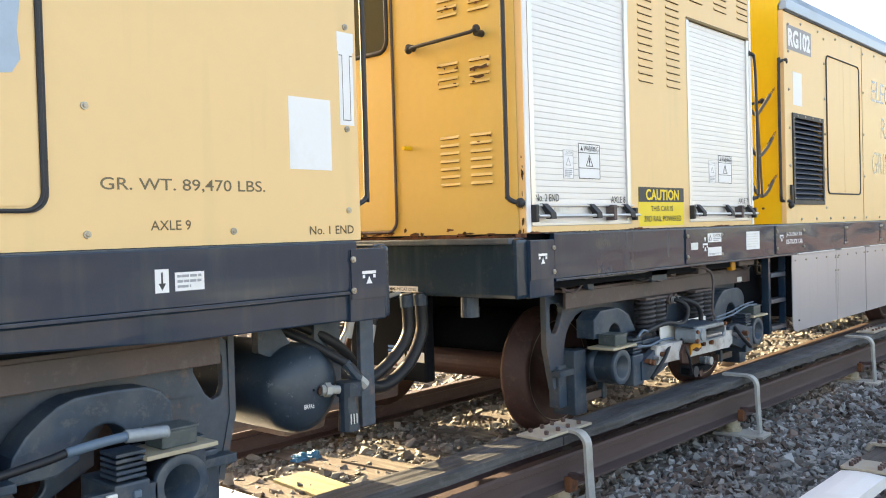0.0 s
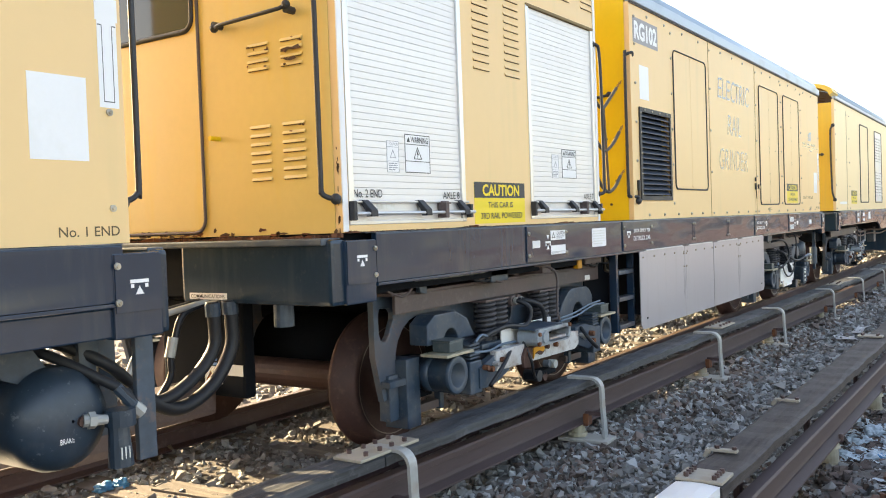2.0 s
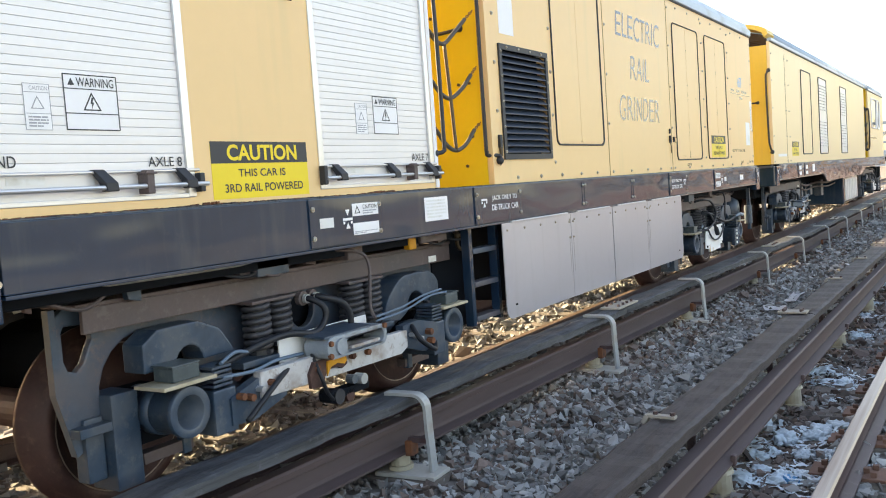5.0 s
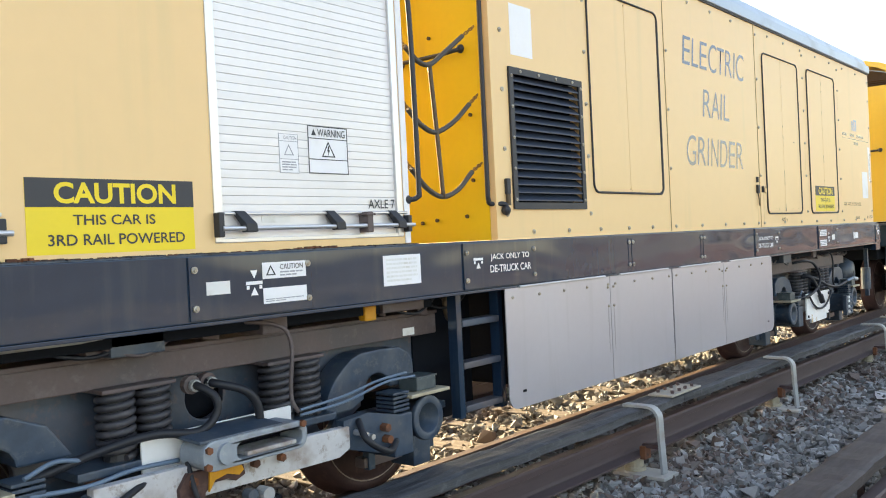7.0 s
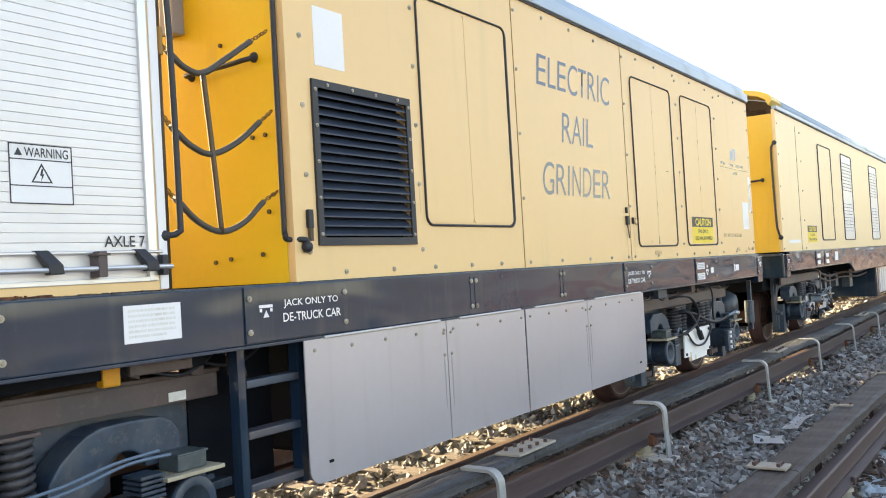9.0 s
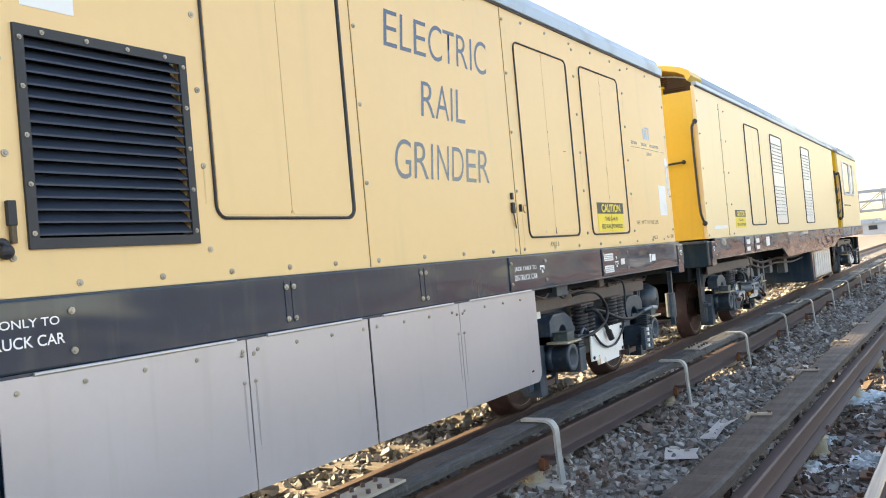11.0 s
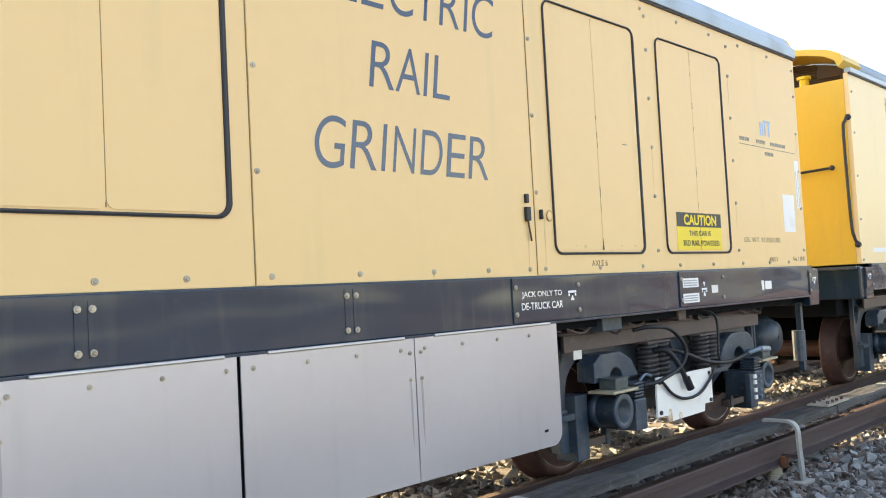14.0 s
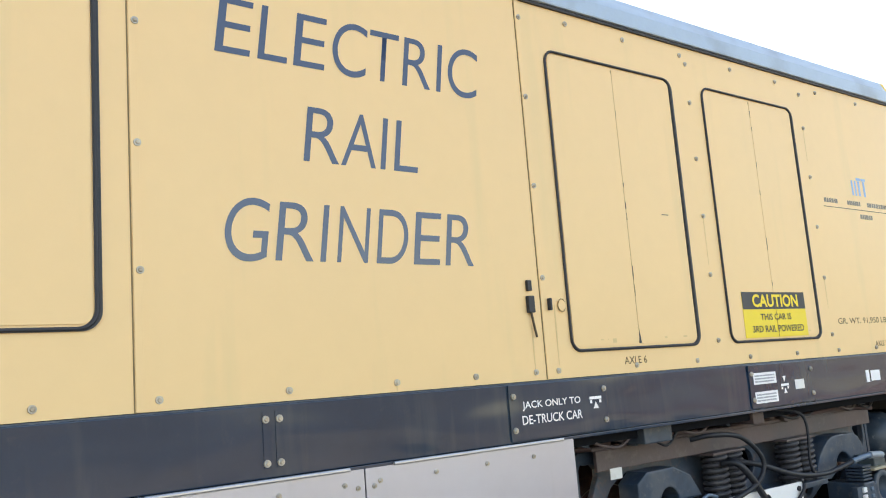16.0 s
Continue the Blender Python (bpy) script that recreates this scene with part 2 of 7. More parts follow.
blueink = mat("blue_ink", (0.10, 0.25, 0.60), 0.5, spread=0.1, bump=0.0)
paleblue = mat("pale_blue_ink", (0.20, 0.40, 0.68), 0.4, spread=0.05, bump=0.0)
greyink = mat("grey_ink", (0.32, 0.33, 0.36), 0.6, spread=0.1, bump=0.0)
hose = mat("black_hose", (0.014, 0.016, 0.021), 0.5, spread=0.2, bump=0.05, spec=0.35)
# Blue of the pale cable ends; on the thin dark cables it paints their sheen.
cable = mat("pale_blue_cable_and_sheen", (0.10, 0.155, 0.22), 0.45, spread=0.15, bump=0.03)
tankpaint = mat("blue_black_tank_paint", (0.021, 0.038, 0.060), 0.42, spread=0.3, scale=5, fine=40, bump=0.08, stain=(0.12, 0.125, 0.13), stain_amt=0.12, stain_scale=9, wear=(0.22, 0.25, 0.27), wear_amt=0.7, wear_scale=24, wear_at=0.60)
silver = mat("silver_painted_timber", (0.50, 0.50, 0.505), 0.55, 0.1, spread=0.16, scale=9, bump=0.25, stain=(0.22, 0.15, 0.11), stain_amt=0.35, stain_scale=7, wear=(0.22, 0.16, 0.12), wear_amt=0.7, wear_scale=20, wear_at=0.53)
chain = mat("greasy_chain", (0.10, 0.072, 0.045), 0.5, 0.4, spread=0.3, bump=0.1)
trash = mat("white_plastic_scrap", (0.47, 0.56, 0.61), 0.35, spread=0.14, scale=14, bump=0.2, rand=0.1, stain=(0.35, 0.36, 0.38), stain_amt=0.2, stain_scale=8)
bluetrash = mat("blue_plastic", (0.05, 0.26, 0.48), 0.4, spread=0.2, bump=0.1)
concrete = mat("pale_concrete", (0.42, 0.47, 0.53), 0.8, spread=0.1, scale=1, bump=0.2)
bridgesteel = mat("grey_bridge_steel", (0.26, 0.32, 0.38), 0.6, 0.1, spread=0.1, scale=1, bump=0.0)
screw = mat("zinc_screw", (0.42, 0.40, 0.36), 0.4, 0.6, spread=0.2, rand=0.1, bump=0.05)
# Dark brown for the painted shade in louvre slots, and for rust flakes and holes.
slotdark = mat("slot_shade_and_rust", (0.075, 0.035, 0.014), 0.8, spread=0.4, scale=20, bump=0.1)
plasticbox = mat("dirty_green_grey_plastic", (0.055, 0.075, 0.082), 0.35, spread=0.35, scale=16, bump=0.1, stain=(0.15, 0.17, 0.165), stain_amt=0.3, stain_scale=14)
washer = mat("dirty_washer", (0.42, 0.345, 0.25), 0.5, 0.3, spread=0.3, rand=0.3, bump=0.05)
shoepaint = mat("blue_grey_shoe_casting", (0.27, 0.31, 0.345), 0.5, 0.2, spread=0.2, scale=12, bump=0.15, stain=(0.14, 0.12, 0.11), stain_amt=0.3, stain_scale=9, wear=(0.40, 0.42, 0.43), wear_amt=0.4)
brass = mat("tarnished_brass", (0.30, 0.17, 0.05), 0.45, 0.6, spread=0.3, bump=0.1)
drip = mat("brown_drip_stain", (0.70, 0.48, 0.23), 0.5, spread=0.15, scale=8, bump=0.0)
amber = mat("amber_paint", (0.62, 0.27, 0.01), 0.5, spread=0.2, scale=20, bump=0.1)
glass = bpy.data.materials.new("tinted_glass")
glass.use_nodes = True
gb = glass.node_tree.nodes["Principled BSDF"]
gb.inputs["Base Color"].default_value = (0.016, 0.026, 0.036, 1)
gb.inputs["Roughness"].default_value = 0.05
gb.inputs["Specular IOR Level"].default_value = 0.5

# ---- building helpers ----


def part(name, bm, material, parent=None, label="", smooth=False):
    """Links a bmesh, given in world places, as one mesh under its thing or part."""
    root = parent
    while root is not None and root.parent is not None:
        root = root.parent
    if root is not None:
        bmesh.ops.translate(bm, verts=bm.verts, vec=-root.location)
    me = bpy.data.meshes.new(name)
    bm.normal_update()
    bm.to_mesh(me)
    bm.free()
    if smooth:
        for p in me.polygons:
            p.use_smooth = True
    me.materials.append(material)
    ob = new(name, me)
    ob.parent = parent
    if label:
        tagged(ob, label)
    return ob


def thing(name, at, label, category, group="", kind=""):
    ob = new(name)
    ob.location = at
    ob.empty_display_size = 0.1
    return tagged(ob, label, category, group, kind)


def box(bm, x0, x1, y0, y1, z0, z1, bevel=0.0, turn=None):
    x0, x1, y0, y1, z0, z1 = min(x0, x1), max(x0, x1), min(y0, y1), max(y0, y1), min(z0, z1), max(z0, z1)
    m = Matrix.Translation(((x0 + x1) / 2, (y0 + y1) / 2, (z0 + z1) / 2))
    if turn is not None:
        m = m @ turn
    m = m @ Matrix.Diagonal((x1 - x0, y1 - y0, z1 - z0, 1))
    r = bmesh.ops.create_cube(bm, size=1, matrix=m)
    if bevel:
        es = list({ed for v in r["verts"] for ed in v.link_edges})
        bmesh.ops.bevel(bm, geom=es, offset=bevel, segments=2, affect="EDGES", profile=0.6)
    return bm


def one(x0, x1, y0, y1, z0, z1, bevel=0.0, turn=None):
    return box(bmesh.new(), x0, x1, y0, y1, z0, z1, bevel, turn)


def cyl(bm, p, q, r, seg=16, r2=None):
    p, q = Vector(p), Vector(q)
    d = q - p
    m = Matrix.Translation((p + q) / 2) @ d.to_track_quat("Z", "Y").to_matrix().to_4x4()
    bmesh.ops.create_cone(bm, cap_ends=True, segments=seg, radius1=r, radius2=r if r2 is None else r2, depth=d.length, matrix=m)
    return bm


def sweep(bm, pts, r, seg=8, closed=False):
    """A round bar or hose along a polyline."""
    pts = [Vector(p) for p in pts]
    rings, n = [], len(pts)
    side = None
    for i, p in enumerate(pts):
        d = (pts[(i + 1) % n] - pts[i - 1]) if closed else (pts[min(i + 1, n - 1)] - pts[max(i - 1, 0)])
        d.normalize()
        if side is None:
            side = d.orthogonal().normalized()
        side = (side - d * side.dot(d)).normalized()
        up = d.cross(side)
        rings.append([bm.verts.new(p + (side * math.cos(2 * math.pi * k / seg) + up * math.sin(2 * math.pi * k / seg)) * r) for k in range(seg)])
    for i in range(n if closed else n - 1):
        u, v = rings[i], rings[(i + 1) % n]
        for k in range(seg):
            f = bm.faces.new((u[k], u[(k + 1) % seg], v[(k + 1) % seg], v[k]))
            f.smooth = True
    if not closed:
        bm.faces.new(rings[0][::-1])
        bm.faces.new(rings[-1])
    return bm


def smooth_path(ctrl, steps=8):
    """A Catmull-Rom run through the control points."""
    c = [Vector(p) for p in ctrl]
    c = [2 * c[0] - c[1]] + c + [2 * c[-1] - c[-2]]
    out = []
    for i in range(1, len(c) - 2):
        for s in range(steps):
            t = s / steps
            p0, p1, p2, p3 = c[i - 1], c[i], c[i + 1], c[i + 2]
            out.append(0.5 * (2 * p1 + (p2 - p0) * t + (2 * p0 - 5 * p1 + 4 * p2 - p3) * t * t + (3 * p1 - p0 - 3 * p2 + p3) * t ** 3))
    out.append(c[-2])
    return out


def round_rect(a0, a1, b0, b1, r, seg=6):
    out = []
    for ca, cb, s in ((a1 - r, b1 - r, 0), (a0 + r, b1 - r, 90), (a0 + r, b0 + r, 180), (a1 - r, b0 + r, 270)):
        for k in range(seg + 1):
            w = radians(s + 90 * k / seg)
            out.append((ca + r * math.cos(w), cb + r * math.sin(w)))
    return out


def prism(loops, x0, x1, axis="x"):
    """A plate with the outline loops[0] and holes loops[1:], given in (y, z), (x, z) or (x, y), between two places on its axis."""
    from mathutils.geometry import tessellate_polygon

    bm = bmesh.new()

    def place(u, v, w):
        return {"x": (w, u, v), "y": (u, w, v), "z": (u, v, w)}[axis]

    flat = [q for lp in loops for q in lp]
    tris = tessellate_polygon([[Vector((u, v, 0)) for u, v in lp] for lp in loops])
    lo = [bm.verts.new(place(u, v, x0)) for u, v in flat]
    hi = [bm.verts.new(place(u, v, x1)) for u, v in flat]
    for t in tris:
        for vs in ([hi[i] for i in t], [lo[i] for i in t][::-1]):
            try:
                bm.faces.new(vs)
            except ValueError:
                pass
    at = 0
    for lp in loops:
        k = len(lp)
        for i in range(k):
            j = (i + 1) % k
            bm.faces.new((lo[at + i], lo[at + j], hi[at + j], hi[at + i]))
        at += k
    bmesh.ops.recalc_face_normals(bm, faces=bm.faces)
    return bm


def arc(cy, cz, r, a0, a1, n=12):
    return [(cy + r * math.cos(radians(a0 + (a1 - a0) * i / n)), cz + r * math.sin(radians(a0 + (a1 - a0) * i / n))) for i in range(n + 1)]


def lettering(words, material, parent, y0, y1, z0, z1, x, bold=0.0, name="lettering", face="x", label="", thick=0.0012, slant=0.0):
    """Words in the built-in font, fitted into a rectangle on a wall that faces +x (or -y, where x is the wall's y and y0, y1 are x)."""
    cu = bpy.data.curves.new(name, "FONT")
    cu.body, cu.size, cu.offset, cu.extrude, cu.resolution_u = words, 1.0, bold, 0.0, (12 if len(words) == 1 else 4)
    tmp = bpy.data.objects.new(name, cu)
    scene.collection.objects.link(tmp)
    me = bpy.data.meshes.new_from_object(tmp.evaluated_get(bpy.context.evaluated_depsgraph_get()))
    bpy.data.objects.remove(tmp)
    co = [v.co.copy() for v in me.vertices]
    ax, bx = min(c.x for c in co), max(c.x for c in co)
    az, bz = min(c.y for c in co), max(c.y for c in co)
    root = parent
    while root.parent is not None:
        root = root.parent
    for v, c in zip(me.vertices, co):
        u, w = y0 + (c.x - ax) / (bx - ax) * (y1 - y0), z0 + (c.y - az) / (bz - az) * (z1 - z0)
        u += slant * (w - z0)
        v.co = (Vector((x + thick, u, w)) if face == "x" else Vector((u, x - thick, w))) - root.location
    me.materials.clear()
    me.materials.append(material)
    if len(words) == 1 or z1 - z0 < 0.012:
        ob = new(name, me)
        ob.parent = parent
        return tagged(ob, label) if label else ob
    # one part for each letter: faces are gathered by the stretch of the line that they cover
    first = 1 if face == "x" else 0
    spans = sorted((min(me.vertices[v].co[first] for v in p.vertices), max(me.vertices[v].co[first] for v in p.vertices), p.index) for p in me.polygons)
    groups, end = [], -1e9
    for lo, hi, i in spans:
        if lo > end + 1e-5:
            groups.append([])
        groups[-1].append(i)
        end = max(end, hi)
    for g in groups:
        used = sorted({v for i in g for v in me.polygons[i].vertices})
        at = {v: k for k, v in enumerate(used)}
        sub_me = bpy.data.meshes.new("letter")
        sub_me.from_pydata([me.vertices[v].co[:] for v in used], [], [[at[v] for v in me.polygons[i].vertices] for i in g])
        sub_me.materials.append(material)
        ob = new("letter", sub_me)
        ob.parent = parent
    bpy.data.meshes.remove(me)
    return None


def bars(material, parent, y0, y1, z0, z1, x, rows, name="small_print", fill=0.85, seed=1, thick=0.001):
    """Print too small to read, as short bars of its size."""
    rnd = random.Random(seed)
    bm = bmesh.new()
    h = (z1 - z0) / rows
    for i in range(rows):
        yy = y0
        end = y0 + (y1 - y0) * (1 if i < rows - 1 else rnd.uniform(0.5, 1))
        while yy < end - 0.004:
            w = min(end - yy, rnd.uniform(0.012, 0.035))
            box(bm, x, x + thick, yy, yy + w * fill, z1 - (i + 0.75) * h, z1 - (i + 0.25) * h)
            yy += w
    return tagged(part(name, bm, material, parent), kind="stuff")


def screw_head():
    """A round-headed screw in its dirty washer, facing +x."""
    bm = bmesh.new()
    turn = Matrix.Rotation(radians(90), 4, "Y")
    bmesh.ops.create_cone(bm, cap_ends=True, segments=12, radius1=0.0125, radius2=0.0115, depth=0.006, matrix=turn)
    ring = len(bm.faces)
    bmesh.ops.create_cone(bm, cap_ends=True, segments=12, radius1=0.0088, radius2=0.0055, depth=0.006, matrix=Matrix.Translation((0.005, 0, 0)) @ turn)
    head = len(bm.faces)
    box(bm, 0.0078, 0.0086, -0.0048, 0.0048, -0.0008, 0.0008, 0, Matrix.Rotation(0.7, 4, "X"))
    bm.faces.ensure_lookup_table()
    for i, f in enumerate(bm.faces):
        f.material_index = 1 if i < ring or i >= head else 0
    me = bpy.data.meshes.new("screw")
    bm.to_mesh(me)
    bm.free()
    me.materials.append(screw)
    me.materials.append(washer)
    return me


SCREW = screw_head()


def screws(parent, places, size=1.0):
    root = parent
    while root.parent is not None:
        root = root.parent
    for p in places:
        ob = new("screw", SCREW)
        ob.parent = parent
        ob.location = Vector(p) - root.location
        ob.scale = (size, size, size)

# ---- ground, ties and rails ----
XC = -3.82                     # middle of the train's track
RAIL_Z = 0.30                 # its rail tops


def third_x(y):
    return -2.43 + 0.016 * (min(y, 16.0) - 4.0)


def third_z(y):
    return -0.005 * (min(y, 16.0) - 4.0)


def second_x(y):
    return -1.172 + 0.012 * (y - 4.5)


def right_x(y):
    return -0.575 + 0.011 * (y - 4.0)


GX = [-900, -60, -9, -6.6, -5.4, -2.3, -1.75, -1.15, -0.7, 1.8, 3.0, 60, 900]
GZ = [-0.3, -0.1, 0.0, 0.03, 0.108, 0.108, 0.035, -0.035, -0.055, -0.055, -0.08, -0.1, -0.3]


def ground_z(x):
    return float(np.interp(x, GX, GZ))


bm = bmesh.new()
gy = [-120, -10, 0, 10, 20, 40, 100, 300, 1500]
rows = [[bm.verts.new((x, y, z)) for x, z in zip(GX, GZ)] for y in gy]
for i in range(len(gy) - 1):
    for j in range(len(GX) - 1):
        bm.faces.new((rows[i][j], rows[i][j + 1], rows[i + 1][j + 1], rows[i + 1][j]))
ground = part("ground", bm, soil)
tagged(ground, "grey crushed stone ballast bed of a rail yard", "ground", kind="structure")

# loose stones, as one mesh
rng = np.random.default_rng(7)
ROCKS = []
while len(ROCKS) < 24:
    hull = bmesh.new()
    for p in rng.uniform(-1, 1, (9, 3)):
        hull.verts.new(p / max(0.6, np.abs(p).max()) * (0.8, 1.05)[int(rng.random() < 0.6)])
    bmesh.ops.convex_hull(hull, input=hull.verts)
    for v in [v for v in hull.verts if not v.link_faces]:
        hull.verts.remove(v)
    bmesh.ops.triangulate(hull, faces=hull.faces)
    hull.verts.index_update()
    if len(hull.verts) > 6:
        ROCKS.append((np.array([v.co[:] for v in hull.verts]), np.array([[v.index for v in f.verts] for f in hull.faces])))
    hull.free()


def stones(name, regions, label):
    vs, fs, base = [], [], 0
    for x0, x1, y0, y1, per, s0, s1 in regions:
        n = int((x1 - x0) * (y1 - y0) * per)
        xs, ys = rng.uniform(x0, x1, n), rng.uniform(y0, y1, n)
        sz = rng.uniform(s0, s1, n) * (1 + 0.5 * (rng.random(n) > 0.93))
        zs = np.interp(xs, GX, GZ) + rng.uniform(-0.3, 0.9, n) * sz
        kind = rng.integers(0, len(ROCKS), n)
        for k, (rv, rf) in enumerate(ROCKS):
            pick = np.nonzero(kind == k)[0]
            m = len(pick)
            if not m:
                continue
            size = sz[pick][:, None, None]
            v = np.repeat(rv[None], m, 0) * rng.uniform(0.65, 1.2, (m, 1, 3)) * np.array([1, 1, 0.8]) * size
            tl, ang = rng.normal(0, 0.6, m), rng.uniform(0, 2 * np.pi, m)
            c, s = np.cos(tl)[:, None], np.sin(tl)[:, None]
            y_, z_ = v[..., 1] * c - v[..., 2] * s, v[..., 1] * s + v[..., 2] * c
            c, s = np.cos(ang)[:, None], np.sin(ang)[:, None]
            x_, y2 = v[..., 0] * c - y_ * s, v[..., 0] * s + y_ * c
            vs.append(np.stack([x_ + xs[pick][:, None], y2 + ys[pick][:, None], z_ + zs[pick][:, None]], -1).reshape(-1, 3))
            fs.append((rf[None] + (base + np.arange(m) * len(rv))[:, None, None]).reshape(-1, 3))
            base += m * len(rv)
    v, f = np.concatenate(vs), np.concatenate(fs)
    me = bpy.data.meshes.new(name)
    me.vertices.add(len(v))
    me.vertices.foreach_set("co", v.astype(np.float32).ravel())
    me.loops.add(f.size)
    me.loops.foreach_set("vertex_index", f.astype(np.int32).ravel())
    me.polygons.add(len(f))
    me.polygons.foreach_set("loop_start", np.arange(0, f.size, 3, dtype=np.int32))
    me.update(calc_edges=True)
    me.materials.append(stone)
    me.materials.append(ruststone)
    # stones beside the yard rail carry its rust
    mid = v[f[:, 0], 0]
    near = np.exp(-((mid + 0.93) / 0.24) ** 2) + 0.6 * np.exp(-((mid + 2.15) / 0.2) ** 2)
    pick = (np.sin(f[:, 0] // 8 * 12.9898) * 43758.5453) % 1.0
    me.polygons.foreach_set("material_index", (pick < 0.75 * near).astype(np.int32))
    me.shade_flat()
    return tagged(new(name, me), label, "ballast", kind="stuff")


stones("ballast", [(-2.35, -0.75, 1.5, 9.0, 1350, 0.013, 0.033), (-2.35, -0.75, 9.0, 14.0, 850, 0.016, 0.036), (-2.35, -0.75, 14.0, 24.0, 480, 0.02, 0.04),
                   (-0.75, 1.6, 2.5, 12.0, 800, 0.013, 0.032), (-0.75, 1.8, 12.0, 24.0, 260, 0.022, 0.042),
                   (-4.7, -2.35, 1.2, 8.0, 850, 0.014, 0.032), (-4.7, -2.35, 8.0, 20.0, 330, 0.022, 0.042),
                   (-7.2, -4.7, 1.5, 20.0, 190, 0.022, 0.045), (-2.3, 3.5, 24.0, 45.0, 90, 0.03, 0.06),
                   (-2.35, 1.8, -9.0, 1.5, 300, 0.02, 0.045), (-7.2, -2.35, -9.0, 1.5, 150, 0.025, 0.05), (1.6, 6.5, -9.0, 30.0, 70, 0.03, 0.06),
                   (-10.5, -7.2, -9.0, 30.0, 50, 0.035, 0.065), (-7.2, -2.35, 20.0, 45.0, 70, 0.03, 0.06), (6.5, 15.0, -9.0, 34.0, 34, 0.035, 0.07), (-15.0, -10.5, -9.0, 30.0, 30, 0.04, 0.07)],
       "loose grey and brown crushed stones between the rails")


def tie_mesh(w, length):
    bm = one(-length / 2, length / 2, -w / 2, w / 2, -0.14, 0.0, 0.008)
    for v in bm.verts:
        v.co.z += 0.004 * math.sin(31 * v.co.x) * math.cos(57 * v.co.y)
    me = bpy.data.meshes.new("tie")
    bm.to_mesh(me)
    bm.free()
    me.materials.append(tie)
    return me


TIE, LONG_TIE = tie_mesh(0.21, 2.5), tie_mesh(0.22, 3.05)
POSTS = [-0.5, 1.55, 3.6, 5.55, 7.93, 10.1, 12.68, 14.85, 17.0, 19.2, 21.4, 23.6, 25.8, 28.0, 30.2]
track = thing("train_track", (XC, 0, 0), "timber ties under the parked rail grinder", "railway ties", kind="structure")
rnd = random.Random(3)
y = -1.0
while y < 34:
    ob = new("tie", TIE)
    ob.parent = track
    ob.location = (rnd.uniform(-0.03, 0.03), y + rnd.uniform(-0.03, 0.03), 0.135 + rnd.uniform(-0.006, 0.006))
    ob.rotation_euler = (0, 0, rnd.uniform(-0.012, 0.012))
    y += 0.56
right_track = thing("yard_track", (0, 0, 0), "timber ties of the empty neighbouring yard track", "railway ties", kind="structure")
y = 2.2
while y < 36:
    ob = new("tie", TIE)
    ob.parent = right_track
    ob.location = (right_x(y) + 0.75 + rnd.uniform(-0.03, 0.03), y, -0.022 + rnd.uniform(-0.008, 0.004))
    ob.rotation_euler = (0, 0, rnd.uniform(-0.015, 0.015))
    y += 0.56

RAIL_PROFILE = [(-0.068, 0), (0.068, 0), (0.068, 0.010), (0.020, 0.024), (0.009, 0.040), (0.009, 0.106), (0.034, 0.118), (0.036, 0.142),
                (0.028, 0.152), (-0.028, 0.152), (-0.036, 0.142), (-0.034, 0.118), (-0.009, 0.106), (-0.009, 0.040), (-0.020, 0.024), (-0.068, 0.010)]


def loft(xf, zf, ys, profile):
    bm = bmesh.new()
    rings = [[bm.verts.new((xf(yy) + px, yy, zf(yy) + pz)) for px, pz in profile] for yy in ys]
    k = len(profile)
    for u, v in zip(rings, rings[1:]):
        for i in range(k):
            bm.faces.new((u[i], u[(i + 1) % k], v[(i + 1) % k], v[i]))
    bm.faces.new(rings[0])
    bm.faces.new(rings[-1][::-1])
    bmesh.ops.recalc_face_normals(bm, faces=bm.faces)
    return bm


def rail(name, xf, zf, ys, label, category, head=None, steel=railrust):
    t = thing(name, (xf(4.0), 4.0, zf(4.0)), label, category)
    hd = part("rail_head", loft(xf, zf, ys, [p for p in RAIL_PROFILE if p[1] > 0.1]), steel, t)
    part("rail_foot", loft(xf, zf, ys, [(-0.068, 0), (0.068, 0), (0.068, 0.010), (0.020, 0.024), (-0.020, 0.024), (-0.068, 0.010)]), steel, t)
    part("rail_web", loft(xf, zf, ys, [(-0.013, 0.020), (0.013, 0.020), (0.009, 0.040), (0.009, 0.106), (-0.009, 0.106), (-0.009, 0.040)]), steel, t)
    if head:
        hd.data.materials.append(head)
        for p in hd.data.polygons:
            if p.normal.z > 0.3:
                p.material_index = 1
    return t


long_y = [-20, 0, 8, 16, 24, 40, 70, 120, 220]
for s in (-0.7525, 0.7525):
    rail("running_rail", lambda yy, s=s: XC + s, lambda yy: RAIL_Z - 0.152, [-20, 16, 60, 120, 220], "rusty brown running rail under the rail grinder", "rail", rustyhead)
for s in (0.0, 1.505):
    rail("running_rail", lambda yy, s=s: right_x(yy) + s, lambda yy: -0.012, long_y, "worn running rail of the empty yard track, rusty at its sides", "rail", railhead)
for k in range(4):
    for s in (0.0, 1.505):
        rail("running_rail", lambda yy, s=s, k=k: 4.6 + 3.9 * k + s + 0.004 * yy, lambda yy: -0.03, [30, 60, 120, 220], "distant rusty running rail across the yard", "rail", railhead)

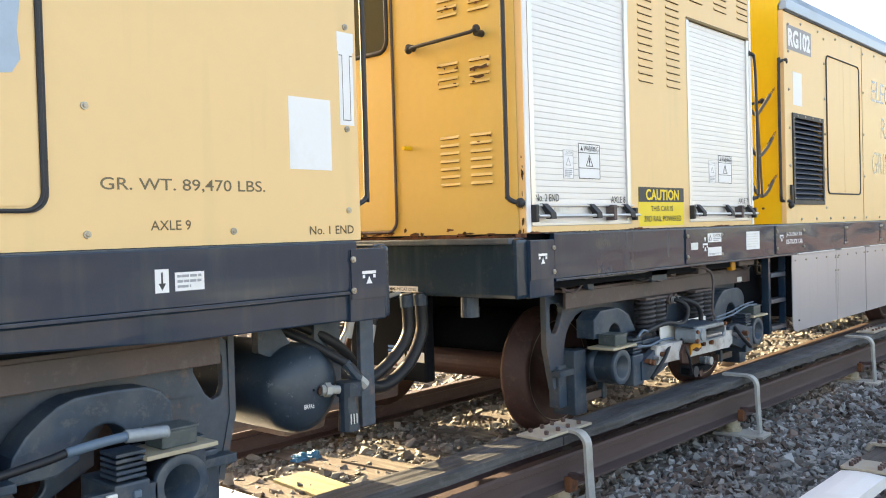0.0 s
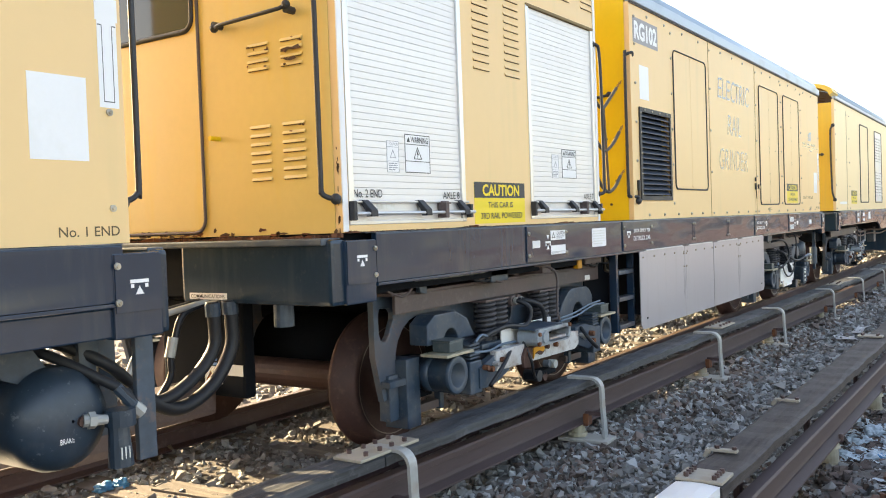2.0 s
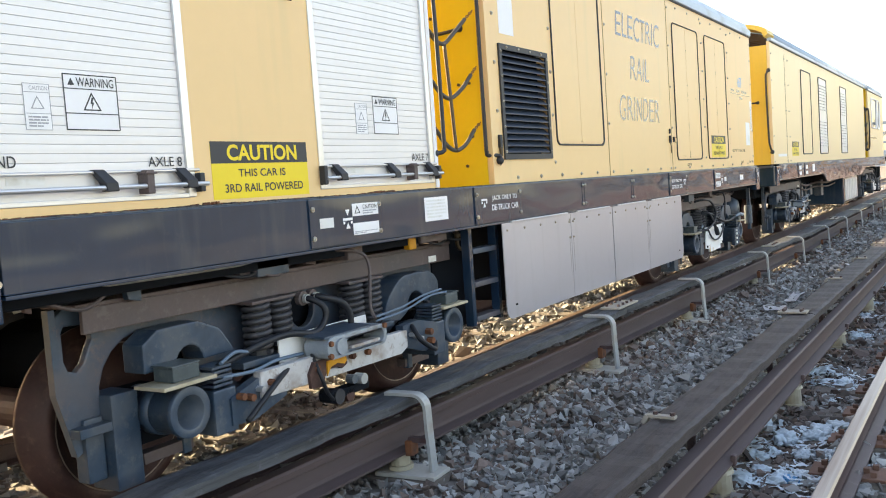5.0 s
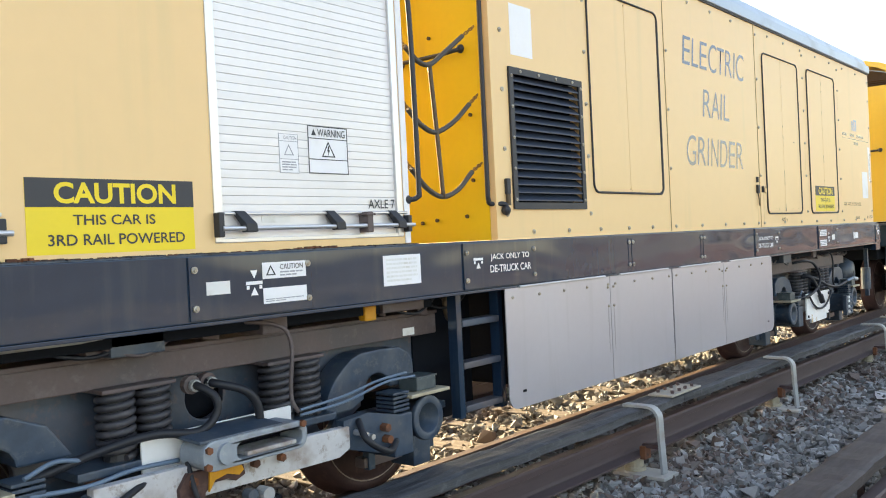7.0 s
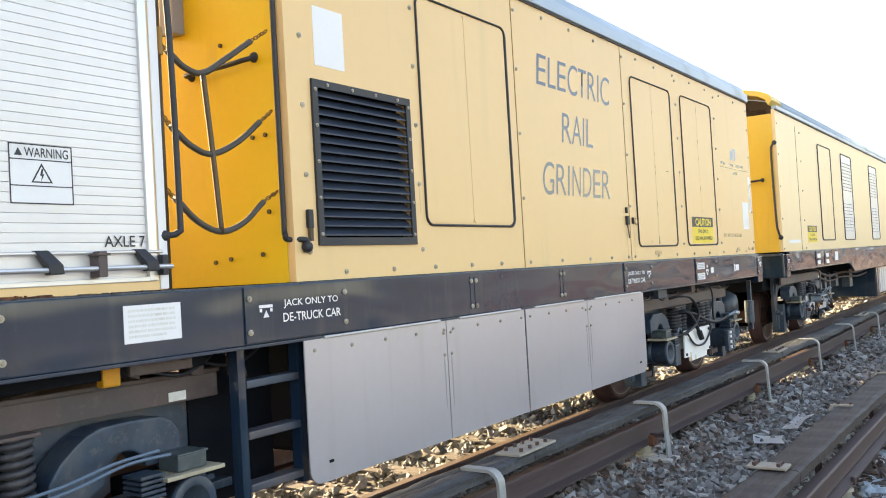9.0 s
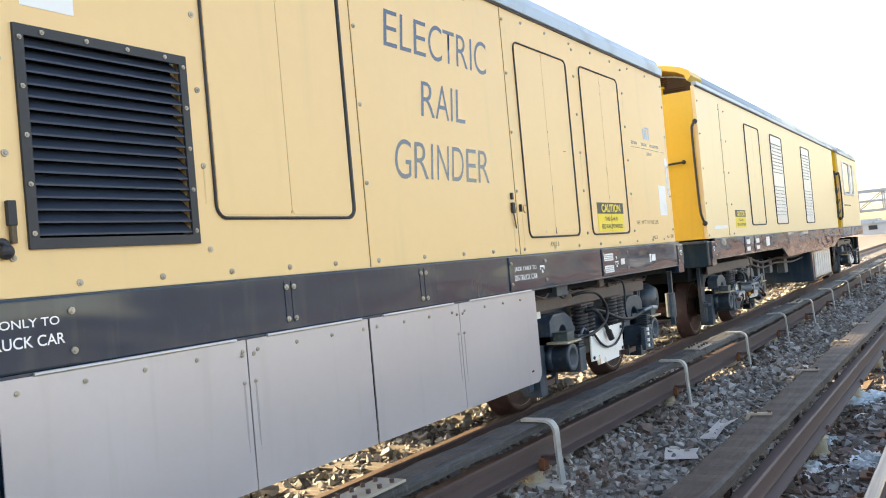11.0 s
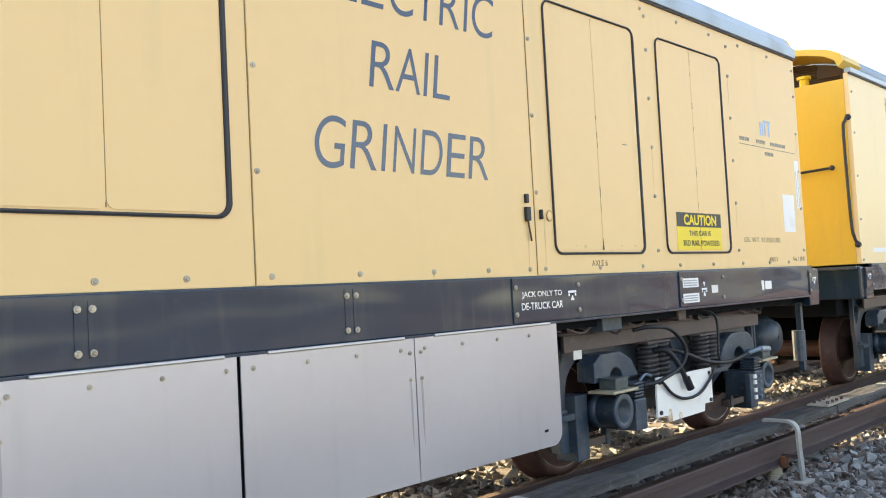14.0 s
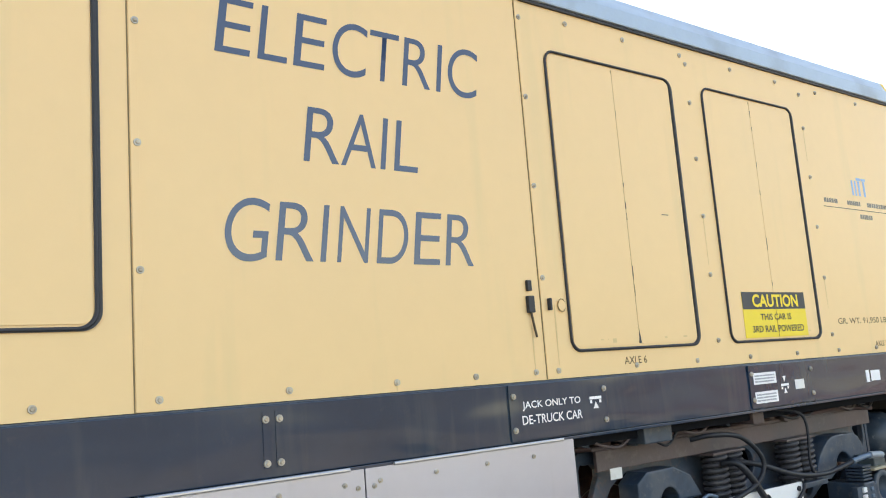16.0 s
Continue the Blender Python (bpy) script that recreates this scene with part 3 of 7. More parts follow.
# tie plates with their spikes along the yard rail
plate = one(-0.17, 0.17, -0.095, 0.095, -0.004, 0.014, 0.004)
for sx, sy in ((-0.115, 0.055), (-0.115, -0.055), (0.115, 0.055), (0.115, -0.055), (-0.08, 0.0), (0.08, 0.0)):
    box(plate, sx - 0.014, sx + 0.014, sy - 0.014, sy + 0.014, 0.014, 0.038, 0.003)
PLATE = bpy.data.meshes.new("tie_plate")
plate.to_mesh(PLATE)
plate.free()
PLATE.materials.append(rust)
brownplate = mat("brown_tie_plate", (0.15, 0.075, 0.05), 0.75, spread=0.3, scale=12, bump=0.3, rand=0.15)
PLATE.materials[0] = brownplate
y = 2.2
while y < 30:
    for s in (0.0, 1.505):
        ob = tagged(new("tie_plate", PLATE), "rusty brown tie plate with square spike heads under the rail", "tie plate", "tie plates")
        ob.location = (right_x(y) + s, y, -0.02)
    y += 0.56


# ---- third rails with their cover boards ----
def third_rail(xf, zb, ys, label):
    return rail("third_rail", xf, zb, ys, label, "third rail", steel=thirdsteel)


third_rail(third_x, lambda yy: 0.245 + third_z(yy), [-12, 4, 16, 34], "brown steel third rail beside the train, under a timber cover board")
third_rail(lambda yy: second_x(yy) + 0.115, lambda yy: 0.135, [-12, 4, 20, 60, 120], "brown steel third rail of the yard track, under a cover board")


def cover_board(xf, zf, y0, y1, width, thick, material, label, tilt=0.0, shift=0.0):
    bm = bmesh.new()
    rnd = random.Random(int(100 * y0) + int(1000 * width))
    rough = material is not whiteboard
    step = 0.07 if rough and y0 < 16 and y1 - y0 < 7 else 0.4
    n = max(2, int((y1 - y0) / step))
    cols = 11 if rough else 4
    groove = [rnd.uniform(-0.004, 0.0) if 0 < k < cols - 1 else -0.004 for k in range(cols)]
    rings = []
    for i in range(n + 1):
        yy = y0 + (y1 - y0) * i / n
        j = 0.003 * math.sin(9.1 * yy) + 0.002 * math.sin(23 * yy) if rough else 0.0
        x, z = xf(yy) + shift, zf(yy) + j
        w0, w1 = (-width / 2 + 0.006 * noise.noise((yy * 2.1, 3.0, y0)) + rnd.uniform(-0.0015, 0.0015), width / 2 + 0.006 * noise.noise((yy * 2.1, 9.0, y0)) + rnd.uniform(-0.0015, 0.0015)) if rough else (-width / 2, width / 2)
        outline = [(w0, -thick), (w1, -thick)]
        for k in range(cols):
            f = 1 - k / (cols - 1)
            dz = groove[k] + (0.005 * min(0.0, noise.noise((yy * 1.3, k * 7.7, y0))) + rnd.uniform(-0.0012, 0.0008)) if rough else 0.0
            outline.append((w0 + (w1 - w0) * f, dz - (0.006 if k in (0, cols - 1) else 0.0)))
        rings.append([bm.verts.new((x + px, yy, z + pz + tilt * px)) for px, pz in outline])
    m = len(rings[0])
    for u, v in zip(rings, rings[1:]):
        for i in range(m):
            bm.faces.new((u[i], u[(i + 1) % m], v[(i + 1) % m], v[i]))
    bm.faces.new(rings[0])
    bm.faces.new(rings[-1][::-1])
    bmesh.ops.recalc_face_normals(bm, faces=bm.faces)
    return tagged(part("cover_board", bm, material), label, "cover board")


JOINTS = [-12, 3.52, 8.42, 13.6, 18.7, 24, 30, 34]
for y0, y1 in zip(JOINTS, JOINTS[1:]):
    cover_board(third_x, lambda yy: 0.525 + third_z(yy), y0 + 0.004, y1 - 0.004, 0.215, 0.052, board,
                "weathered black timber cover board over the third rail", 0.02, -0.01)
cover_board(second_x, lambda yy: 0.405, -6, 4.13, 0.185, 0.055, whiteboard, "clean white fibreglass cover board over the third rail")
for y0, y1 in ((4.14, 8.9), (8.91, 14.2), (14.21, 22), (22.01, 34), (34.01, 70)):
    cover_board(second_x, lambda yy: 0.40, y0, y1, 0.205, 0.055, board_brown, "weathered dark timber cover board over the yard track third rail")


def splice_plate(x, y, z, length, width, tilt=0.0):
    t = thing("splice_plate", (x, y, z), "beige splice plate bolted across a cover board joint", "splice plate")
    bm = one(x - width / 2, x + width / 2, y - length / 2, y + length / 2, z, z + 0.014, 0.004)
    part("plate", bm, splice, t)
    for sx in (-0.3, 0.3):
        for sy in (-0.33, -0.1, 0.1, 0.33):
            bm = bmesh.new()
            cyl(bm, (x + sx * width, y + sy * length, z + 0.014), (x + sx * width, y + sy * length, z + 0.032), 0.011, 6)
            part("bolt", bm, railrust, t)
    return t


for yj in JOINTS[1:5]:
    splice_plate(third_x(yj) + 0.015, yj + 0.05, 0.526 + third_z(yj), 0.42, 0.155)
splice_plate(second_x(4.22), 4.22, 0.402, 0.17, 0.20)
splice_plate(second_x(8.9) - 0.05, 8.9, 0.402, 0.12, 0.2)

# goose-neck brackets with their insulators
t0 = thing("third_rail_bracket", (0, 0, 0), "pale galvanised goose-neck bracket on a pad, holding the cover board", "bracket", "third rail brackets")
bm = bmesh.new()
prof = [(-0.05, 0.541), (0.10, 0.541)] + [(0.10 + 0.075 * math.sin(radians(w)), 0.466 + 0.075 * math.cos(radians(w))) for w in range(15, 91, 15)] + [(0.178, 0.36), (0.190, 0.165)]
inner = []
for i, (px, pz) in enumerate(prof):
    ax_, az_ = prof[max(i - 1, 0)]
    bx_, bz_ = prof[min(i + 1, len(prof) - 1)]
    d = Vector((bx_ - ax_, bz_ - az_)).normalized()
    inner.append((px + d.y * 0.016, pz - d.x * 0.016))
for i in range(len(prof) - 1):
    q = [prof[i], prof[i + 1], inner[i + 1], inner[i]]
    lo = [bm.verts.new((px, -0.028, pz)) for px, pz in q]
    hi = [bm.verts.new((px, 0.028, pz)) for px, pz in q]
    for k in range(4):
        bm.faces.new((lo[k], lo[(k + 1) % 4], hi[(k + 1) % 4], hi[k]))
    bm.faces.new(lo[::-1])
    bm.faces.new(hi)
bmesh.ops.remove_doubles(bm, verts=bm.verts, dist=0.0005)
bmesh.ops.recalc_face_normals(bm, faces=bm.faces)
part("goose_neck", bm, galv, t0)
part("base_plate", one(-0.10, 0.225, -0.085, 0.085, 0.142, 0.162, 0.004), padmat, t0, "pale base plate")
part("wooden_block", one(-0.6, 0.225, -0.105, 0.105, 0.0, 0.14, 0.008), tie, t0, "dark timber block under the plate")
bm = bmesh.new()
for z0, z1, r in ((0.165, 0.185, 0.062), (0.185, 0.236, 0.048), (0.236, 0.247, 0.056)):
    cyl(bm, (0.0, 0, z0), (0.0, 0, z1), r, 16)
part("insulator", bm, insul, t0, "cream porcelain insulator")
part("rail_clip", one(0.05, 0.085, -0.035, 0.035, 0.235, 0.31, 0.005), rust, t0, "rusty rail clip")
part("support_arm", one(0.06, 0.175, -0.02, 0.02, 0.30, 0.325, 0.004), railrust, t0)
for i, yy in enumerate(POSTS):
    m = pose(third_x(yy) + 0.012, yy, third_z(yy), 0, 0, (-3, 2, 0, 4, -2)[i % 5])
    if i == 0:
        t0.matrix_basis = m
    else:
        copy_thing(t0, m)

i0 = thing("insulator", (0, 0, 0), "cream porcelain insulator carrying the third rail of the yard track", "insulator", "yard track insulators")
bm = bmesh.new()
for z0, z1, r in ((-0.03, -0.008, 0.075), (-0.008, 0.085, 0.058), (0.085, 0.105, 0.066), (0.105, 0.135, 0.05)):
    cyl(bm, (0, 0, z0), (0, 0, z1), r, 16, r * 0.9)
part("body", bm, insul, i0, smooth=False)
part("pad", one(-0.2, 0.13, -0.12, 0.12, -0.05, -0.028, 0.004), padmat, i0, "pale pad")
part("board_arm", one(-0.14, -0.11, -0.02, 0.02, -0.03, 0.348), railrust, i0)
part("clip", one(0.055, 0.08, -0.02, 0.02, 0.125, 0.175, 0.008), railrust, i0)
for i, yy in enumerate((3.1, 4.72, 6.2, 7.9, 9.8, 11.7, 13.6, 15.5, 17.4, 19.3, 21.2)):
    m = pose(second_x(yy) + 0.115, yy, 0, 0, 0, (5, -6, 0)[i % 3])
    if i == 0:
        i0.matrix_basis = m
    else:
        copy_thing(i0, m)

c0 = thing("board_clip", (0, 0, 0), "short bent metal strap on the yard track's cover board", "strap", "cover board straps")
bm = bmesh.new()
box(bm, -0.065, 0.065, -0.018, 0.018, 0.003, 0.016, 0.003)
box(bm, -0.088, -0.065, -0.018, 0.018, -0.03, 0.013, 0.003, Matrix.Rotation(radians(30), 4, "Y"))
part("strap", bm, splice, c0)
part("bolt", cyl(bmesh.new(), (0.05, 0, 0.016), (0.05, 0, 0.03), 0.012, 6), railrust, c0)
part("bolt", cyl(bmesh.new(), (-0.03, 0, 0.016), (-0.03, 0, 0.03), 0.012, 6), railrust, c0)
for i, yy in enumerate((4.66, 5.92, 10.85, 12.6, 14.4, 16.0)):
    m = pose(second_x(yy) - 0.05, yy, 0.40, 0, 0, (4, -3, 8)[i % 3])
    if i == 0:
        c0.matrix_basis = m
    else:
        copy_thing(c0, m)

# ---- bogies ----
BX = -2.52                      # the cars' side walls
XF = 2 * XC - BX


def spring_coil(x, y, z0, z1, r, wire, turns):
    n = int(turns * 12)
    return [(x + r * math.cos(2 * math.pi * turns * i / n), y + r * math.sin(2 * math.pi * turns * i / n), z0 + (z1 - z0) * i / n) for i in range(n + 1)]


def lathe(profile, axis_y, axis_z, seg=40):
    """Turned about a line along x: profile of (x, radius)."""
    bm = bmesh.new()
    rings = [[bm.verts.new((x, axis_y + r * math.cos(2 * math.pi * k / seg), axis_z + r * math.sin(2 * math.pi * k / seg))) for k in range(seg)] for x, r in profile]
    for u, v in zip(rings, rings[1:]):
        for k in range(seg):
            f = bm.faces.new((u[k], u[(k + 1) % seg], v[(k + 1) % seg], v[k]))
            f.smooth = True
    bmesh.ops.recalc_face_normals(bm, faces=bm.faces)
    return bm


def bevelled(bm, w=0.008):
    es = [e for e in bm.edges if e.is_manifold and e.calc_face_angle(0) > 0.9]
    bmesh.ops.bevel(bm, geom=es, offset=w, segments=2, affect="EDGES", profile=0.6)
    return bm


splashwhite = mat("rust_stained_white_plate", (0.80, 0.80, 0.79), 0.5, spread=0.05, bump=0.03, stain=(0.45, 0.24, 0.10), stain_amt=0.02, stain_scale=5)

stainrust = mat("soft_rust_stain", (0.55, 0.36, 0.20), 0.6, spread=0.4, scale=18, bump=0.1, stain=(0.74, 0.70, 0.64), stain_amt=0.5, stain_scale=22)
springsteel = mat("greasy_spring_steel", (0.036, 0.036, 0.043), 0.5, spread=0.4, scale=9, bump=0.1, wear=(0.11, 0.10, 0.10), wear_amt=0.5, wear_scale=18)


def bogie(yc, label, shoe=True, group="bogies"):
    t = thing("bogie", (XC, yc, 0), label, "bogie", group)
    wz, R = 0.655, 0.355
    for sy in (-1.0, 1.0):
        for side in (1, -1):
            def fx(d):
                return XC + side * (0.82 - d)
            w = part("wheel", lathe([(fx(0.155), 0.02), (fx(0.15), R + 0.028), (fx(0.125), R + 0.03), (fx(0.115), R + 0.004), (fx(0.0), R - 0.006),
                                     (fx(0.0), R - 0.055), (fx(0.045), R - 0.075), (fx(0.07), 0.17), (fx(0.04), 0.12), (fx(-0.03), 0.115), (fx(-0.035), 0.02)], yc + sy + 0.065, wz, 48),
                     wheelmat, t, "rusty brown wheel with a worn rim")
            ring = lathe([(fx(-0.0012), R - 0.050), (fx(-0.0022), R - 0.053), (fx(-0.0012), R - 0.056)], yc + sy + 0.065, wz, 48)
            part("rim_edge", ring, railhead, w)
        part("axle", cyl(bmesh.new(), (XC - 0.7, yc + sy, wz), (XC + 0.7, yc + sy, wz), 0.085, 20), wheelmat, t)
    part("axle_gear", lathe([(XC - 0.3, 0.08), (XC - 0.3, 0.23), (XC - 0.05, 0.26), (XC + 0.05, 0.2), (XC + 0.05, 0.08)], yc + 1.01, wz, 24), black, t)
    for side in (1, -1):
        def X(d):
            return XC + side * d
        out = [(-1.30, 1.155), (-1.335, 1.13), (-1.345, 0.86), (-1.285, 0.63), (-1.20, 0.575), (-1.185, 0.66)]
        out += [(y, z) for y, z in arc(-0.955, 0.80, 0.225, 205, -10, 12)]
        out += [(-0.66, 0.70), (-0.5, 0.63), (0.5, 0.63), (0.66, 0.70)]
        out += [(y, z) for y, z in arc(0.955, 0.80, 0.15, 190, -25, 12)]
        out += [(1.185, 0.66), (1.20, 0.575), (1.285, 0.63), (1.345, 0.86), (1.335, 1.13), (1.30, 1.155)]
        out = [(yc + y, z) for y, z in out]
        hl = [[(yc + s * y, z) for y, z in [(-1.312, 1.07), (-1.30, 1.092), (-1.215, 1.087), (-1.19, 1.064), (-1.19, 1.03), (-1.235, 0.945), (-1.265, 0.918), (-1.298, 0.928), (-1.312, 0.965)]] for s in (1, -1)]
        hl += [[(y, z) for y, z in arc(yc - 0.015, 0.955, 0.085, 0, 342, 19)]]
        hl += [[(y, z) for y, z in arc(yc - 0.45, 0.745, 0.05, 0, 340, 17)], [(y, z) for y, z in arc(yc + 0.59, 0.755, 0.05, 0, 340, 17)]]
        fr = part("side_frame", bevelled(prism([out] + hl, X(0.995), X(1.03)), 0.007), framesteel, t, "worn blue-grey cast side frame")
        part("end_flange", prism([[(yc - 1.362, 1.16), (yc - 1.362, 0.85), (yc - 1.30, 0.61), (yc - 1.275, 0.62), (yc - 1.335, 0.86), (yc - 1.335, 1.16)]], X(1.0), X(1.036)), framesteel, fr)
        part("end_flange", prism([[(yc + 1.362, 1.16), (yc + 1.362, 0.85), (yc + 1.30, 0.61), (yc + 1.275, 0.62), (yc + 1.335, 0.86), (yc + 1.335, 1.16)]], X(1.0), X(1.036)), framesteel, fr)
        bm = bmesh.new()
        box(bm, X(0.90), X(1.11), yc - 1.30, yc + 1.27, 1.155, 1.172, 0.004)
        box(bm, X(1.095), X(1.115), yc - 1.28, yc + 1.25, 1.062, 1.156, 0.004)
        part("top_beam", bm, brownsteel, t, "dusty brown steel top beam")
        for s in (-1, 1):
            part("pedestal", one(X(0.95), X(1.10), yc + s * 1.185, yc + s * 1.065, 0.45, 0.815, 0.006), darksteel, t)
            part("pedestal_guide", one(X(0.98), X(1.05), yc + s * 1.27, yc + s * 1.19, 0.50, 0.74, 0.006), darksteel, t)
            part("ledge", one(X(1.02), X(1.095), yc + s * 1.32, yc + s * 1.18, 0.685, 0.72, 0.004), darksteel, t)
            a = [(-1.075, 0.875), (-1.075, 0.985), (-1.0, 1.032), (-0.80, 1.035), (-0.68, 0.985), (-0.60, 0.875)] if s < 0 else \
                [(0.47, 0.80), (0.49, 0.885), (0.53, 0.94), (0.583, 0.984), (0.63, 1.015), (0.685, 1.034), (0.80, 1.038), (0.93, 1.032), (0.985, 1.005), (1.018, 0.965), (1.023, 0.86)]
            if s < 0:
                blk = [(yc + y, z) for y, z in a] + [(y, z) for y, z in arc(yc - 0.85, 0.875, 0.07, 0, 180, 8)]
            else:
                blk = [(yc + y, z) for y, z in a] + [(y, z) for y, z in arc(yc + 0.78, 0.85, 0.085, 10, 190, 9)] + [(yc + 0.62, 0.80)]
            part("axle_guard", bevelled(prism([blk], X(1.045), X(1.165))), darksteel, t, "dark blue-grey arched axle guard")
            ty = yc + s * 0.975
            tb = part("snubber_tube", lathe([(X(0.98), 0.09), (X(1.25), 0.09), (X(1.262), 0.1), (X(1.284), 0.099), (X(1.285), 0.0975), (X(1.285), 0.0675), (X(1.284), 0.066), (X(1.06), 0.062), (X(1.06), 0.001)], ty, 0.715, 28),
                      darksteel, t, "open-ended grey steel tube")
            part("tube_band", lathe([(X(1.09), 0.091), (X(1.09), 0.098), (X(1.15), 0.098), (X(1.15), 0.091)], ty, 0.715, 28), darksteel, tb)
            part("shim_plate", one(X(1.14), X(1.31), ty - 0.135, ty + 0.125, 0.823, 0.838, 0.003), insul, t, "cream shim plate")
            part("terminal_box", one(X(1.17), X(1.28), ty - 0.065, ty + 0.065, 0.840, 0.895, 0.006), plasticbox, t, "dirty grey-green terminal box")
            part("box_lid", one(X(1.165), X(1.285), ty - 0.07, ty + 0.07, 0.895, 0.904, 0.003), plasticbox, t)
            part("stop_block", one(X(1.06), X(1.29), ty - s * 0.235, ty - s * 0.115, 0.585, 0.765, 0.008), darksteel, t)
            for k in range(5):
                part("shim", one(X(1.18), X(1.285), ty - s * 0.225, ty - s * 0.125, 0.775 + 0.018 * k, 0.786 + 0.018 * k, 0.002), darksteel, t)
            part("lower_link", one(X(1.0), X(1.06), yc + s * 1.03, yc + s * 0.78, 0.50, 0.545, 0.004), brownsteel, t)
            part("hanger", one(X(1.03), X(1.07), yc + s * 0.84, yc + s * 0.80, 0.49, 0.64, 0.004), darksteel, t)
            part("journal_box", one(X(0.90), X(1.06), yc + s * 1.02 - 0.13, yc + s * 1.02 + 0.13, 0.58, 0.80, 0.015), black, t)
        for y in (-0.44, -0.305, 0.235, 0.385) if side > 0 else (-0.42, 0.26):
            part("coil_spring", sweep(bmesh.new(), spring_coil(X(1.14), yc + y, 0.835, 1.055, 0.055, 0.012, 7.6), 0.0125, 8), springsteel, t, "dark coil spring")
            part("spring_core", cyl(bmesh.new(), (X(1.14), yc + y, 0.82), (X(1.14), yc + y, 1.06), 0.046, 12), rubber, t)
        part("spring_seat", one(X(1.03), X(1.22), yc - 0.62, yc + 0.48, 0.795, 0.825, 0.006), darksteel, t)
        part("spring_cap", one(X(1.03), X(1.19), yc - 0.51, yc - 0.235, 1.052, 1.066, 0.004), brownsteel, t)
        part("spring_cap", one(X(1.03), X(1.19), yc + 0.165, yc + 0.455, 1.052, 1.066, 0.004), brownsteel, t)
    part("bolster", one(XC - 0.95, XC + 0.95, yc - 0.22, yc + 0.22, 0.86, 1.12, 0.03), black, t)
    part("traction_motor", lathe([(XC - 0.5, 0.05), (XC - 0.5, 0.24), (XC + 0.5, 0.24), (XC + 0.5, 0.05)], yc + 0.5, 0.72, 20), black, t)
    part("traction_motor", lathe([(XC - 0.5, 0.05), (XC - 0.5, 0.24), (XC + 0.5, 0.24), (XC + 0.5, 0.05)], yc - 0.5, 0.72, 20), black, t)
    # hoses on the near side
    x = XC + 1.2

    def run(name, pts, r, m, label=""):
        part(name, sweep(bmesh.new(), smooth_path([(px, yc + py, pz) for px, py, pz in pts]), r, 8), m, t, label)

    if shoe:
        for a in ([(-0.78, 0.61), (-0.66, 0.60), (-0.46, 0.66), (-0.44, 0.76), (-0.60, 0.775), (-0.78, 0.72)], [(0.44, 0.69), (0.64, 0.63), (0.74, 0.66), (0.76, 0.77), (0.58, 0.81), (0.44, 0.80)]):
            part("end_plate", prism([[(yc + y, z) for y, z in a]], x + 0.055, x + 0.10), darksteel, t, "dark blue-grey end plate")
        bm = bevelled(prism([[(yc - 0.62, 0.680), (yc - 0.40, 0.676), (yc + 0.10, 0.668), (yc + 0.40, 0.664), (yc + 0.46, 0.69), (yc + 0.46, 0.778), (yc + 0.10, 0.784), (yc - 0.34, 0.790), (yc - 0.62, 0.792)]], x + 0.07, x + 0.112), 0.005)
        part("shoe_beam", bm, silver, t, "silver painted timber contact shoe beam, worn and rusty")
        part("insulation_panel", one(x + 0.012, x + 0.022, yc - 0.40, yc + 0.24, 0.775, 0.892, 0.002), splashwhite, t, "white panel behind the shoe beam")
        pad = bevelled(prism([round_rect(yc - 0.285, yc + 0.165, 0.770, 0.872, 0.045), round_rect(yc - 0.15, yc + 0.14, 0.788, 0.846, 0.026)], x + 0.06, x + 0.20), 0.006)
        pd = part("contact_shoe", pad, shoepaint, t, "blue-grey metal contact shoe holder")
        part("shoe_cover", one(x + 0.0, x + 0.19, yc - 0.29, yc + 0.06, 0.872, 0.884, 0.004, Matrix.Rotation(radians(4), 4, "Y")), darksteel, pd)
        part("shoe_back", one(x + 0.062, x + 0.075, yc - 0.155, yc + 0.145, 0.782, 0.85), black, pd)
        part("shoe_finger", one(x + 0.08, x + 0.19, yc - 0.10, yc + 0.12, 0.790, 0.806, 0.005), silver, pd, "worn copper-stained contact")
        part("shoe_barrel", cyl(bmesh.new(), (x + 0.10, yc - 0.195, 0.822), (x + 0.212, yc - 0.195, 0.822), 0.042, 20, 0.036), shoepaint, pd)
        for y, z in ((-0.265, 0.845), (0.14, 0.86), (-0.27, 0.79)):
            part("shoe_bolt", cyl(bmesh.new(), (x + 0.195, yc + y, z), (x + 0.212, yc + y, z), 0.013, 6), rust, pd)
        bm = prism([[(yc - 0.33, 0.655), (yc - 0.24, 0.645), (yc - 0.235, 0.69), (yc - 0.20, 0.715), (yc - 0.14, 0.715), (yc - 0.11, 0.70), (yc - 0.07, 0.715), (yc - 0.075, 0.75), (yc - 0.12, 0.765), (yc - 0.30, 0.768), (yc - 0.335, 0.72)]], x + 0.113, x + 0.13)
        part("rusty_bracket", bm, wheelmat, t, "rusted brown bracket")
        part("rust_arch", prism([[(yc - 0.225, 0.69), (yc - 0.20, 0.725), (yc - 0.15, 0.735), (yc - 0.10, 0.72), (yc - 0.08, 0.735), (yc - 0.09, 0.755), (yc - 0.15, 0.762), (yc - 0.22, 0.755)]], x + 0.1305, x + 0.138), amber, t, "orange painted arch")
